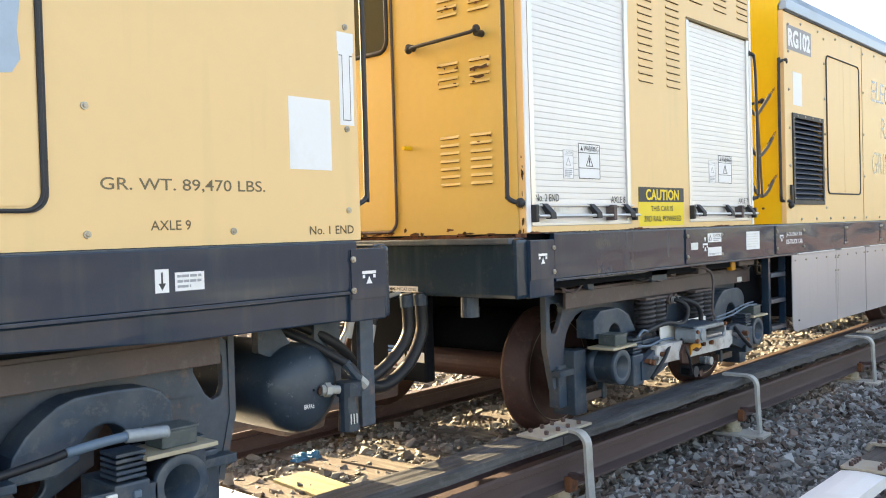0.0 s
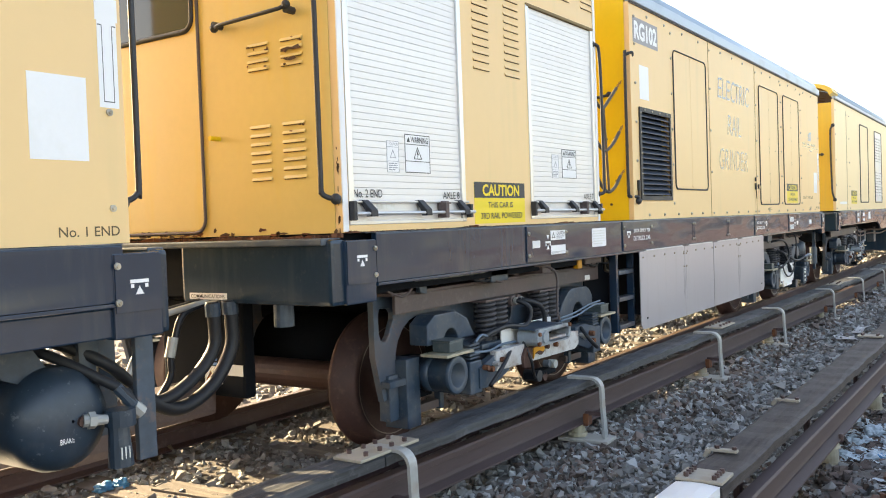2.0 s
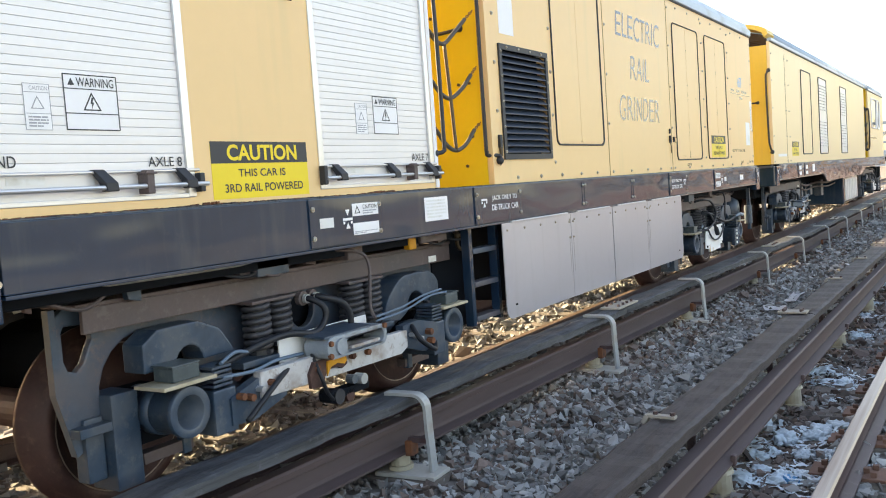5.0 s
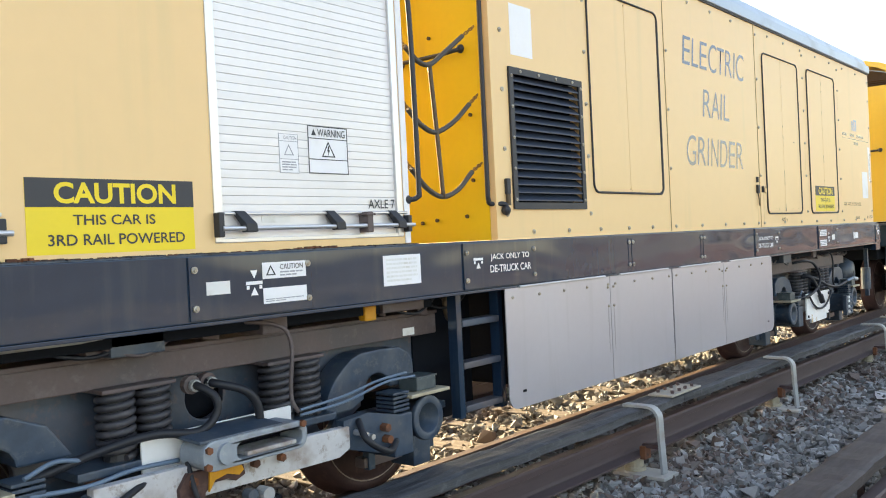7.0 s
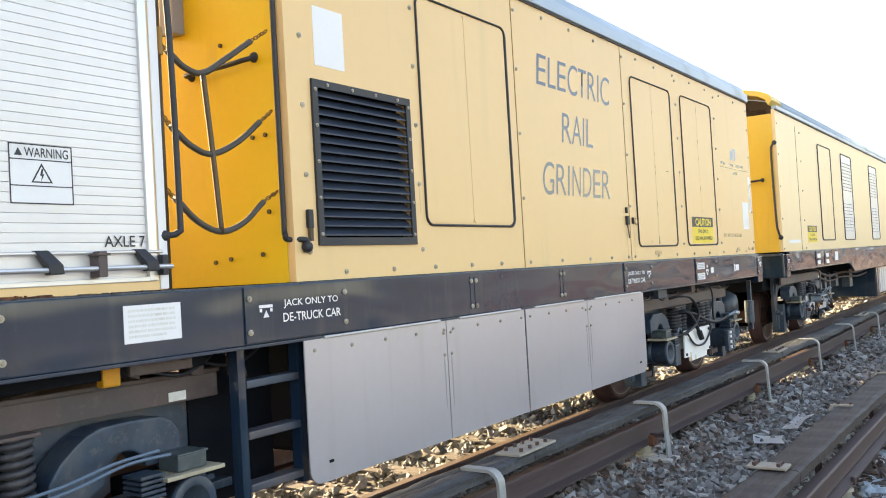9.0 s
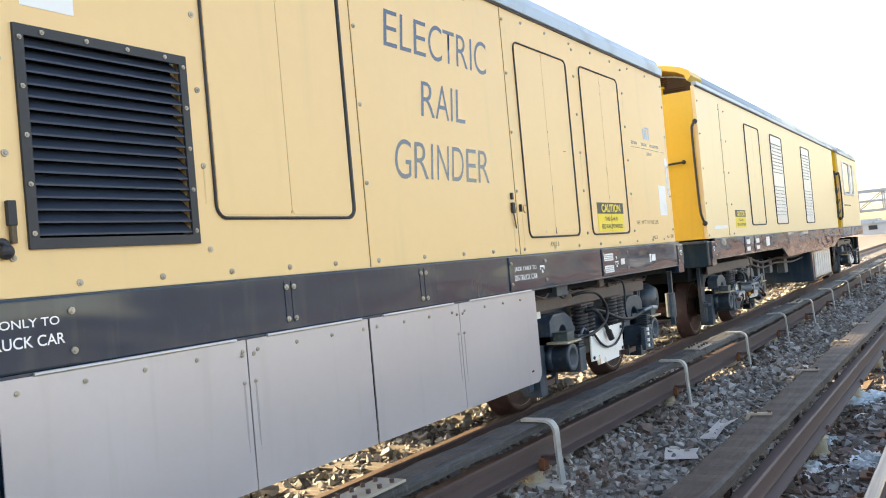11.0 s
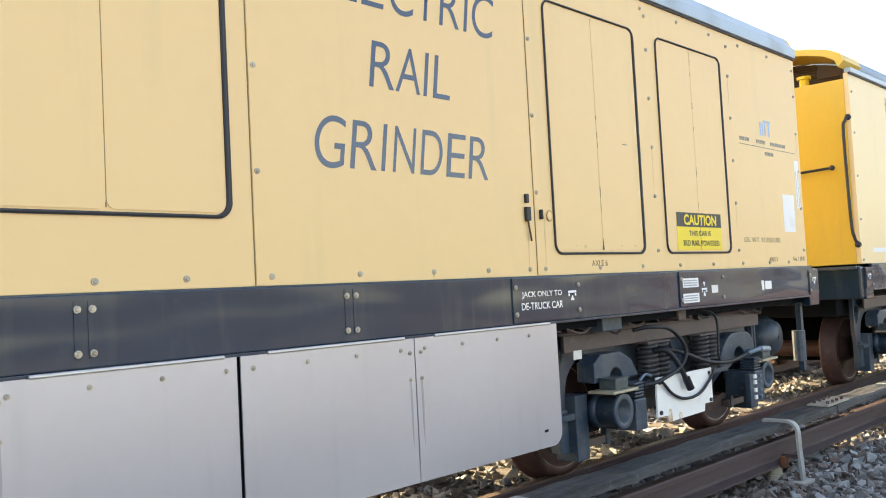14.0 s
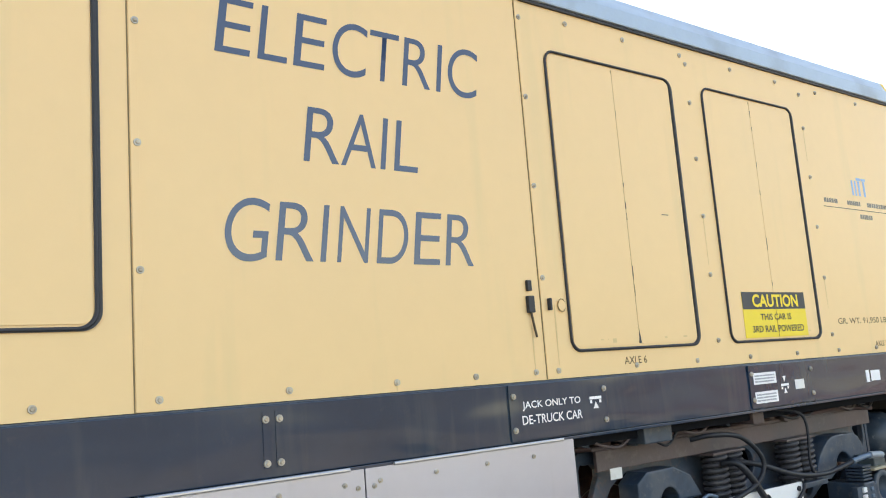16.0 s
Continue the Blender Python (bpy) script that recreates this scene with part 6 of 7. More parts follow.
for pts in (((6.34, 2.40), (6.391, 2.369), (6.45, 2.33), (6.537, 2.322), (6.66, 2.40), (6.795, 2.493), (6.891, 2.556)),
            ((6.34, 2.13), (6.394, 2.082), (6.47, 2.03), (6.565, 2.010), (6.70, 2.07), (6.825, 2.164), (6.893, 2.216)),
            ((6.34, 1.86), (6.397, 1.814), (6.48, 1.745), (6.589, 1.708), (6.71, 1.745), (6.824, 1.833), (6.904, 1.878))):
    path = smooth_path([(-2.58, y, z) for y, z in pts], 5)
    part("chain_sleeve", sweep(bmesh.new(), path[3:-5], 0.0125, 8), dustyrubber, car, "safety chain in a dusty rubber sleeve")
    for seg in (path[:4], path[-6:]):
        for k, (u, v) in enumerate(zip(seg, seg[1:])):
            c, d = (u + v) / 2, (v - u).normalized()
            sd = d.orthogonal().normalized()
            if k % 2:
                sd = d.cross(sd)
            lp = [c + d * 0.015 * math.cos(w * math.pi / 4) + sd * 0.008 * math.sin(w * math.pi / 4) for w in range(8)]
            part("chain_link", sweep(bmesh.new(), lp, 0.003, 5, True), brass, car)
part("chain_strap", sweep(bmesh.new(), smooth_path([(-2.58, 6.537, 2.322), (-2.578, 6.565, 2.01), (-2.576, 6.589, 1.70)]), 0.011, 8), chain, car, "brown strap joining the chains")
grab(car, smooth_path([(-3.10, 6.925, 2.455), (-3.09, 6.88, 2.452), (-3.0, 6.872, 2.448), (-2.80, 6.872, 2.448), (-2.72, 6.88, 2.455), (-2.695, 6.925, 2.47)], 4), 0.011)
for x, z in ((-2.65, 2.129), (-2.727, 2.127), (-2.65, 1.80), (-2.7, 1.62), (-2.9, 1.61), (-3.0, 1.60), (-2.93, 2.98), (-2.9, 2.56)):
    part("rivet", cyl(bmesh.new(), (x, 6.927, z), (x, 6.916, z), 0.010, 8), chain, car)

# sill, plates and labels
sl = sill(car, 3.70, 14.12, (8.25, 9.318))
end_beam(car, 3.50, -1, far=-3.475, mark=1.378, long=0.19)
part("beam_back", one(2 * XC - SX + 0.02, -3.49, 3.47, 3.50, 1.2, 1.44), black, car)
end_beam(car, 14.21, 1, deep=0.075)
part("rear_beam_link", one(SX - 0.03, SX, 14.12, 14.131, 1.262, 1.488), sillpaint, car)
for a, b in ((5.125, 5.665), (6.60, 7.20), (10.325, 10.887), (11.955, 12.56)):
    p = part("bolted_plate", one(SX, SX + 0.008, a, b, 1.268, 1.484, 0.002), sillpaint, car, "bolted black plate")
    screws(p, [(SX + 0.012, y, z) for y in (a + 0.02, b - 0.02) for z in (1.31, 1.44)])
PX = SX + 0.0085
sticker(car, 5.19, 5.287, 1.352, 1.397, PX, paper, "tag", "cream tag")
jack_mark(car, 5.392, 1.372, PX, 1.0, True)
c = sticker(car, 5.43, 5.635, 1.393, 1.452, PX, white, "caution_label", "white caution label")
lettering("CAUTION", ink, c, 5.51, 5.62, 1.424, 1.444, PX + 0.0016, 0.004)
bars(greyink, c, 5.51, 5.62, 1.398, 1.42, PX + 0.0016, 2)
part("triangle", prism([[(5.445, 1.405), (5.49, 1.405), (5.467, 1.443)], [(5.453, 1.409), (5.482, 1.409), (5.467, 1.434)]], PX + 0.0016, PX + 0.0024), ink, c)
c = sticker(car, 5.43, 5.635, 1.303, 1.36, PX, white, "label", "white label with small print")
bars(greyink, c, 5.44, 5.62, 1.308, 1.322, PX + 0.0016, 2)
c = sticker(car, 6.067, 6.302, 1.322, 1.45, SX, white, "data_sheet", "white data sheet with faint print")
bars(paper, c, 6.085, 6.28, 1.335, 1.44, SX + 0.0016, 6, seed=4)
jack_mark(car, 6.708, 1.397, PX)
lettering("JACK ONLY TO", white, car, 6.805, 7.135, 1.392, 1.428, PX, 0.012)
lettering("DE-TRUCK CAR", white, car, 6.80, 7.15, 1.338, 1.374, PX, 0.012)
lettering("JACK ONLY TO", white, car, 10.39, 10.72, 1.382, 1.418, PX, 0.012)
lettering("DE-TRUCK CAR", white, car, 10.385, 10.725, 1.328, 1.364, PX, 0.012)
jack_mark(car, 10.812, 1.395, PX)
for z in (1.385, 1.29):
    c = sticker(car, 11.99, 12.195, z, z + 0.058, PX, white, "label", "white label")
    bars(greyink, c, 12.0, 12.18, z + 0.006, z + 0.05, PX + 0.0016, 3)
jack_mark(car, 12.27, 1.36, PX, 1.0, True)
sticker(car, 12.37, 12.46, 1.34, 1.39, PX, paper, "tag", "cream tag")
sticker(car, 13.16, 13.20, 1.33, 1.40, SX, white, "label", "small white label")
sticker(car, 13.22, 13.33, 1.335, 1.395, SX, white, "label", "small white label")
c = part("label", one(-3.418, -3.156, 3.3980, 3.3995, 1.197, 1.228), white, car, "white strip label on the end beam")
lettering("COMMUNICATIONS", ink, c, -3.405, -3.17, 1.204, 1.221, 3.3978, 0.004, face="y")

# skirts and ladder
KX = -2.478
DIV = [6.91, 7.955, 8.785, 9.646, 10.655]
for i, (a, b) in enumerate(zip(DIV, DIV[1:])):
    r = 0.07
    lo, hi = 0.65, 1.25
    if i == 0:
        lp = arc(a + r, lo + r, r, 270, 180, 6) + [(a, hi), (b - 0.004, hi), (b - 0.004, lo)]
    elif i == 3:
        lp = [(a + 0.003, lo), (a + 0.003, hi), (b, hi)] + arc(b - r, lo + r, r, 0, -90, 6)
    else:
        u, v = (0.003, 0.008) if i == 1 else (0.008, 0.003)
        lp = [(a + u, lo), (a + u, hi), (b - v, hi), (b - v, lo)]
    k = part("skirt_panel", prism([lp], KX - 0.006, KX), skirtmat, car, "dull aluminium skirt panel")
    part("hinge", cyl(bmesh.new(), (KX + 0.003, a + 0.12, hi + 0.004), (KX + 0.003, b - 0.06, hi + 0.004), 0.0065, 10), alu, k, "bright piano hinge")
    screws(k, [(KX + 0.003, a + 0.06 + j * 0.24, hi - 0.045) for j in range(int((b - a - 0.08) / 0.24) + 1)], 0.75)
    if i in (0, 2):
        screws(k, [(KX + 0.003, b - 0.03, z) for z in (1.19, 1.08)], 0.75)
    if i in (1, 3):
        screws(k, [(KX + 0.003, a + 0.035, z) for z in (1.19, 1.08)], 0.75)
    for yy in (b - 0.03,) if i in (0, 2) else (a + 0.035,):
        part("drip_streak", prism([[(yy - 0.004, 1.07), (yy + 0.004, 1.07), (yy + 0.007, 0.98), (yy + 0.002, 0.80), (yy - 0.004, 0.86), (yy - 0.006, 0.99)]], KX + 0.0002, KX + 0.0007), greystreak, k, "grey drip streak below a bolt")
    if i in (0, 3):
        yy = a + 0.13 if i == 0 else b - 0.13
        part("key_slot", one(KX, KX + 0.002, yy - 0.014, yy + 0.014, 0.725, 0.737), black, k)
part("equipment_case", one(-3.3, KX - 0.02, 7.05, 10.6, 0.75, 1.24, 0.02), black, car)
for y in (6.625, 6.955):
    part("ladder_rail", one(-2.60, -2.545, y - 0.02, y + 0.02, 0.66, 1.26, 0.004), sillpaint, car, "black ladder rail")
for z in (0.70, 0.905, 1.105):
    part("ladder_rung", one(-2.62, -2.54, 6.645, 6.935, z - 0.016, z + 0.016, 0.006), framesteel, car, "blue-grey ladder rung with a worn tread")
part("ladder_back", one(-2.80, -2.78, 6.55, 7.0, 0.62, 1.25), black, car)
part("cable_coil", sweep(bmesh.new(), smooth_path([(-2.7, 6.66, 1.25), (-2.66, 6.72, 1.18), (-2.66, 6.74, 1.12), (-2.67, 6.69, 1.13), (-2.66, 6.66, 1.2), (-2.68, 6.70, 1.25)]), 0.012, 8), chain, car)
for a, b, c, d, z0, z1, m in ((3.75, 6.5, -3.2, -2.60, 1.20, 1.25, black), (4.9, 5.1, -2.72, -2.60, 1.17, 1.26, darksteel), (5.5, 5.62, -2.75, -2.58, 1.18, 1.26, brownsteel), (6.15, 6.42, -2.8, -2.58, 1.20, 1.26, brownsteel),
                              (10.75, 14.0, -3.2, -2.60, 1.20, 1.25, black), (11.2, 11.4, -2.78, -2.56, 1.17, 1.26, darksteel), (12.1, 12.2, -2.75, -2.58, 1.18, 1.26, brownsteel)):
    part("underframe_bracket", one(c, d, a, b, z0, z1, 0.006), m, car)
# pipes, clips and brackets under the sill
rnd = random.Random(17)
for ya, yb in ((3.75, 6.55), (10.75, 13.6)):
    for k in range(4):
        x, z, r = rnd.uniform(-2.95, -2.66), rnd.uniform(1.175, 1.245), rnd.choice((0.009, 0.013, 0.018))
        n = 7
        pts = [(x + rnd.uniform(-0.02, 0.02), ya + (yb - ya) * i / n, z - (0.03 * rnd.random() if i % 2 else 0)) for i in range(n + 1)]
        part("under_pipe", sweep(bmesh.new(), smooth_path(pts, 4), r, 6), rnd.choice((brownsteel, hose, darksteel, railrust)), car)
    y = ya + 0.1
    while y < yb:
        w, d = rnd.uniform(0.03, 0.11), rnd.uniform(0.05, 0.11)
        x = rnd.uniform(-2.74, -2.62)
        m = rnd.choice((brownsteel, brownsteel, railrust, darksteel))
        part("hanger_bracket", bevelled(prism([[(y, 1.26), (y + w, 1.26), (y + w * 0.9, 1.26 - d), (y + w * 0.25, 1.26 - d * 0.9)]], x - rnd.uniform(0.02, 0.08), x), 0.003), m, car)
        if rnd.random() < 0.5:
            part("bolt_head", cyl(bmesh.new(), (x, y + w * 0.5, 1.235), (x + 0.015, y + w * 0.5, 1.235), 0.012, 6), rust, car)
        if rnd.random() < 0.45:
            part("drooping_cable", sweep(bmesh.new(), smooth_path([(x, y, 1.245), (x + 0.03, y + 0.08, 1.20), (x + 0.04, y + 0.2, 1.185 - rnd.uniform(0, 0.04)), (x + 0.02, y + 0.32, 1.21), (x, y + 0.4, 1.25)], 5), 0.007, 6), rnd.choice((hose, brownsteel)), car)
        y += rnd.uniform(0.12, 0.32)
part("amber_lug", one(-2.63, -2.59, 6.05, 6.12, 1.175, 1.255, 0.008), amber, car, "amber painted lug under the sill")
part("drain_pot", cyl(bmesh.new(), (-2.86, 3.47, 1.18), (-2.86, 3.47, 1.075), 0.046, 16, 0.048), darksteel, car, "grey drain pot under the end beam")
part("air_line", sweep(bmesh.new(), smooth_path([(-2.7, 3.85, 1.19), (-2.62, 4.05, 1.235), (-2.60, 4.5, 1.24), (-2.62, 5.2, 1.235), (-2.62, 6.3, 1.23)]), 0.012, 8), galv, car)
# The box's near-black colour includes the shade it stands in.
part("junction_box", one(-4.15, -3.485, 3.80, 3.88, 0.62, 1.14, 0.02), black, car, "black junction box with warning stickers")
for x0, x1, z0, z1, m in ((-3.80, -3.66, 0.69, 0.785, white), (-3.64, -3.50, 0.742, 0.802, white), (-3.80, -3.70, 0.79, 0.806, blueink), (-3.80, -3.70, 0.815, 0.83, blueink)):
    part("sticker", one(x0, x1, 3.7975, 3.7995, z0, z1), m, car)
part("triangle", prism([[(-3.79, 0.705), (-3.72, 0.705), (-3.755, 0.76)]], 3.7965, 3.7973, "y"), rust, car)
# brake tank between the rear bogie and the coupler
part("brake_tank", lathe([(-4.6, 0.01), (-4.58, 0.12), (-4.5, 0.165), (-2.78, 0.165), (-2.70, 0.12), (-2.685, 0.01)], 13.86, 0.945, 28), tankpaint, car, "blue-black brake air tank", True)
part("end_hanger", one(-2.64, -2.60, 14.12, 14.165, 0.66, 1.2, 0.003), darksteel, car, "dark hanging bar")
part("air_filter", cyl(bmesh.new(), (-2.62, 14.1, 0.98), (-2.62, 14.1, 0.74), 0.05, 14), darksteel, car)

# ---- the front car, seen at its rear end ----
car1 = thing("rail_grinder_car", (XC, -2.0, 1.1), "faded yellow grinder car with a black sill and a brake tank", "rail car", "rail grinder cars")
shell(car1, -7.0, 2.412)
d = door(car1, 0.25, 1.178, 1.612, 2.95)
part("window_pane", prism([[(0.62, 1.93), (1.10, 2.00), (1.125, 2.04), (1.118, 2.12), (1.128, 2.2), (1.12, 2.5), (0.62, 2.5)]], BX + 0.0045, BX + 0.006), roofgrey, d, "torn pale blue sheet on the door")
lettering("GR. WT. 89,470 LBS.", brownink, car1, 1.348, 1.958, 1.670, 1.714, BX, 0.006)
lettering("AXLE 9", brownink, car1, 1.51, 1.655, 1.548, 1.580, BX, 0.006)
lettering("No. 1 END", brownink, car1, 2.155, 2.374, 1.520, 1.552, BX, 0.006)
sticker(car1, 2.073, 2.273, 1.762, 2.028, BX, white, "blank_sticker", "blank white sticker")
slot_placard(car1, 2.358, 1.94, 2.298)
screws(car1, [(BX + 0.003, y, z) for y, z in ((1.307, 1.925), (1.302, 1.54), (1.82, 1.54), (2.352, 1.61), (2.355, 1.925), (2.358, 2.319), (1.31, 2.4), (0.8, 1.54))])
sl = sill(car1, -7.0, 2.36, z0=1.30)
part("sill_under", one(SX - 0.30, SX - 0.22, -7.0, 1.9, 1.17, 1.285, 0.01), black, car1)
part("sill_step", bevelled(prism([[(-0.4, 1.285), (0.2, 1.262), (1.2, 1.205), (1.6, 1.185), (2.35, 1.185), (2.35, 1.285)]], SX - 0.10, SX - 0.012), 0.006), sillpaint, car1)
end_beam(car1, 2.487, 1, deep=0.062, mark=1.357)
c = sticker(car1, 1.50, 1.548, 1.35, 1.425, SX, white, "label", "white label with an arrow")
part("arrow", prism([[(1.521, 1.415), (1.527, 1.415), (1.527, 1.38), (1.537, 1.38), (1.524, 1.358), (1.511, 1.38), (1.521, 1.38)]], SX + 0.0016, SX + 0.0024), ink, c)
c = sticker(car1, 1.57, 1.677, 1.352, 1.412, SX, white, "label", "white label with small print")
bars(greyink, c, 1.578, 1.668, 1.358, 1.408, SX + 0.0016, 3)
tk = part("brake_tank", lathe([(-4.7, 0.01), (-4.68, 0.12), (-4.6, 0.178), (-2.745, 0.178), (-2.70, 0.165), (-2.665, 0.122), (-2.648, 0.064), (-2.643, 0.005)], 2.252, 0.912, 36), tankpaint, car1, "round blue-black brake air tank", True)
part("tank_port", cyl(bmesh.new(), (-2.655, 2.285, 0.905), (-2.632, 2.285, 0.905), 0.018, 12), wheelmat, tk)
part("tank_valve", cyl(bmesh.new(), (-2.64, 2.285, 0.907), (-2.615, 2.36, 0.90), 0.022, 10, 0.016), galv, tk)
part("valve_nut", cyl(bmesh.new(), (-2.634, 2.30, 0.906), (-2.628, 2.322, 0.904), 0.029, 6), galv, tk)
lettering("BRAKE", white, tk, 2.206, 2.256, 0.842, 0.860, -2.6485, 0.006)
part("tank_strap", prism([[(2.08, 1.07), (2.20, 1.02), (2.24, 1.08), (2.16, 1.20), (2.08, 1.20)]], -2.80, -2.76), darksteel, car1)
part("tank_strap", prism([[(2.36, 1.06), (2.42, 1.02), (2.45, 1.2), (2.36, 1.2)]], -2.80, -2.76), darksteel, car1)
flt = part("air_filter", cyl(bmesh.new(), (-2.62, 2.415, 0.925), (-2.62, 2.415, 0.868), 0.052, 14), tankpaint, car1, "blue-black air filter")
part("filter_bowl", cyl(bmesh.new(), (-2.62, 2.405, 0.87), (-2.62, 2.41, 0.73), 0.034, 14, 0.044), tankpaint, flt, "dark filter bowl")
for y in (2.385, 2.40, 2.415):
    part("sight_bar", one(-2.583, -2.578, y, y + 0.003, 0.76, 0.80), paper, flt)
part("hose", sweep(bmesh.new(), smooth_path([(-2.85, 2.20, 1.16), (-2.75, 2.29, 1.10), (-2.68, 2.38, 1.03), (-2.64, 2.44, 0.98), (-2.62, 2.49, 0.91)]), 0.019, 8), hose, car1)
part("hose", sweep(bmesh.new(), smooth_path([(-2.9, 2.25, 1.19), (-2.8, 2.36, 1.13), (-2.74, 2.46, 1.06), (-2.76, 2.56, 0.98)]), 0.022, 8), hose, car1)
part("hose_end", cyl(bmesh.new(), (-2.65, 2.425, 0.995), (-2.625, 2.475, 0.925), 0.022, 10), tankpaint, car1)
part("hose_end", cyl(bmesh.new(), (-2.625, 2.47, 0.925), (-2.62, 2.50, 0.895), 0.026, 8), galv, car1)
part("end_hanger", one(-2.665, -2.64, 2.502, 2.578, 0.72, 1.185, 0.004), framesteel, car1, "dark hanging bar")
part("end_hanger", one(-2.82, -2.795, 2.46, 2.53, 0.80, 1.185, 0.004), framesteel, car1)
grab(car1, smooth_path([(-2.55, 2.43, 2.9), (-2.55, 2.475, 2.86), (-2.55, 2.48, 2.7), (-2.55, 2.48, 1.75), (-2.55, 2.47, 1.66), (-2.56, 2.42, 1.63)], 4), 0.011)

# coupler and hoses in the gap
cp = thing("coupler", (XC, 3.0, 0.8), "dark steel coupler between two grinder cars", "coupler")
part("shank", one(XC - 0.11, XC + 0.11, 2.2, 3.8, 0.52, 0.70, 0.03), brownsteel, cp)
part("head", one(XC - 0.2, XC + 0.2, 2.85, 3.15, 0.46, 0.76, 0.05), brownsteel, cp)
for x, y0, z, dip, r in ((-3.15, 3.42, 0.968, 0.745, 0.033), (-3.15, 3.315, 0.984, 0.795, 0.030)):
    h = thing("jumper_hose", (x, 3.0, 0.8), "thick black jumper hose looping between two cars", "hose", "jumper hoses")
    part("hose", sweep(bmesh.new(), smooth_path([(x, y0 - 0.015, 1.20), (x, y0 - 0.005, 1.10), (x, y0 - 0.015, z), (x, y0 - 0.13, dip + 0.075), (x, y0 - 0.31, dip), (x, y0 - 0.46, dip + 0.05), (x, y0 - 0.64, dip + 0.20), (x, 2.56, 1.10), (x, 2.515, 1.20)], 8), r, 12), hose, h)
    part("collar", cyl(bmesh.new(), (x, y0 - 0.01, 1.13), (x, y0 - 0.012, 1.19), r * 1.2, 12), darksteel, h)
for x, ya, za, yb, zb, m in ((-3.3, 3.05, 1.06, 2.94, 0.90, galv), (-3.3, 3.20, 1.02, 3.17, 0.86, hose), (-3.35, 2.95, 1.15, 2.80, 0.95, hose)):
    h = thing("air_hose", (x, ya, za), "thin air hose with a bright coupling between two cars", "hose", "air hoses")
    part("hose", sweep(bmesh.new(), smooth_path([(x, 3.44, 1.19), (x, ya + 0.06, 1.14), (x, ya, za), (x, (ya + yb) / 2 - 0.01, (za + zb) / 2), (x, yb, zb), (x, yb - 0.08, zb - 0.1)]), 0.016, 8), m, h)
    part("coupling", cyl(bmesh.new(), (x, ya - 0.005, za + 0.02), (x, ya - 0.03, za - 0.07), 0.024, 10), galv, h, "grey hose coupling")
cp2 = thing("coupler", (XC, 14.9, 0.8), "dark steel coupler between two grinder cars", "coupler")
part("shank", one(XC - 0.11, XC + 0.11, 14.2, 15.7, 0.52, 0.70, 0.03), brownsteel, cp2)
part("head", one(XC - 0.2, XC + 0.2, 14.75, 15.05, 0.46, 0.76, 0.05), brownsteel, cp2)

# ---- the rear car ----
Y3, Y3E = 15.41, 31.7
car3 = thing("rail_grinder_car", (XC, 24.0, 1.1), "yellow rail grinder car with slatted vents and a driving cab", "rail car", "rail grinder cars")
shell(car3, Y3, 26.9, z1=3.25, end_front=False, side=palecream, trim=0.045, recess=0.45)
part("end_wall", one(XF + 0.041, BX - 0.041, Y3 - 0.004, Y3 + 0.04, 1.495, 3.2), endyellow, car3, "weathered yellow end wall below an open roof arch")
part("end_deck", one(XF + 0.05, BX - 0.05, Y3 + 0.04, Y3 + 0.5, 3.15, 3.19), brownsteel, car3)
part("cab_recess", one(BX - 0.30, BX - 0.26, 26.9, 27.8, 1.495, 3.25), yellow, car3, "deep yellow recessed cab doorway")
shell(car3, 27.8, Y3E, z1=3.25, side=palecream, trim=0.045)
part("cab_roof", prism([roof_profile(3.345) + [(XC - 1.28, 3.29), (XC + 1.28, 3.29)]], 26.9, 27.8, "y"), roofgrey, car3)
for a, b in ((28.55, 29.75), (30.05, 30.6)):
    w = part("cab_window", prism([round_rect(a, b, 2.32, 3.05, 0.08)], BX, BX + 0.006), glass, car3, "cab side window")
    part("window_seal", sweep(bmesh.new(), [(BX + 0.006, y, z) for y, z in round_rect(a - 0.03, b + 0.03, 2.29, 3.08, 0.1)], 0.022, 8, True), white, w, "pale window frame")
for y in (26.93, 27.75):
    grab(car3, smooth_path([(-2.56, y, 2.75), (-2.50, y, 2.70), (-2.50, y + 0.02, 1.8), (-2.56, y, 1.70)], 4), 0.018)
for z in (1.9, 2.15, 2.4):
    part("cab_chain", sweep(bmesh.new(), smooth_path([(-2.54, 26.93, z), (-2.54, 27.35, z - 0.12), (-2.54, 27.75, z)], 4), 0.014, 6), rubber, car3, "safety chain across the cab doorway")
bars(brownink, car3, 28.4, 30.6, 1.98, 2.06, BX, 1, "weight_marking", 0.8, 8)
part("panel_seam", one(BX + 0.0004, BX + 0.003, 16.46, 16.468, 1.497, 3.15), seam, car3)
door(car3, 17.83, 18.77, 1.63, 3.03, w=0.009, paint=palecream)
for a, b in ((19.64, 20.58), (22.5, 23.44)):
    d = door(car3, a, b, 1.63, 3.03, w=0.009, paint=shutter)
    for c0, c1 in ((a + 0.08, (a + b) / 2 - 0.04), ((a + b) / 2 + 0.04, b - 0.08)):
        for z0, z1 in ((1.75, 2.25), (2.42, 2.92)):
            pressed_slots(car3, ((c0, c1),), z0, z1, 9, white, "x", BX + 0.004, 0.02)
caution_sign(car3, 16.86, 17.45, 1.60, 1.83)
sticker(car3, 15.75, 16.4, 1.60, 1.64, BX, white, "sticker", "torn white sticker strip")
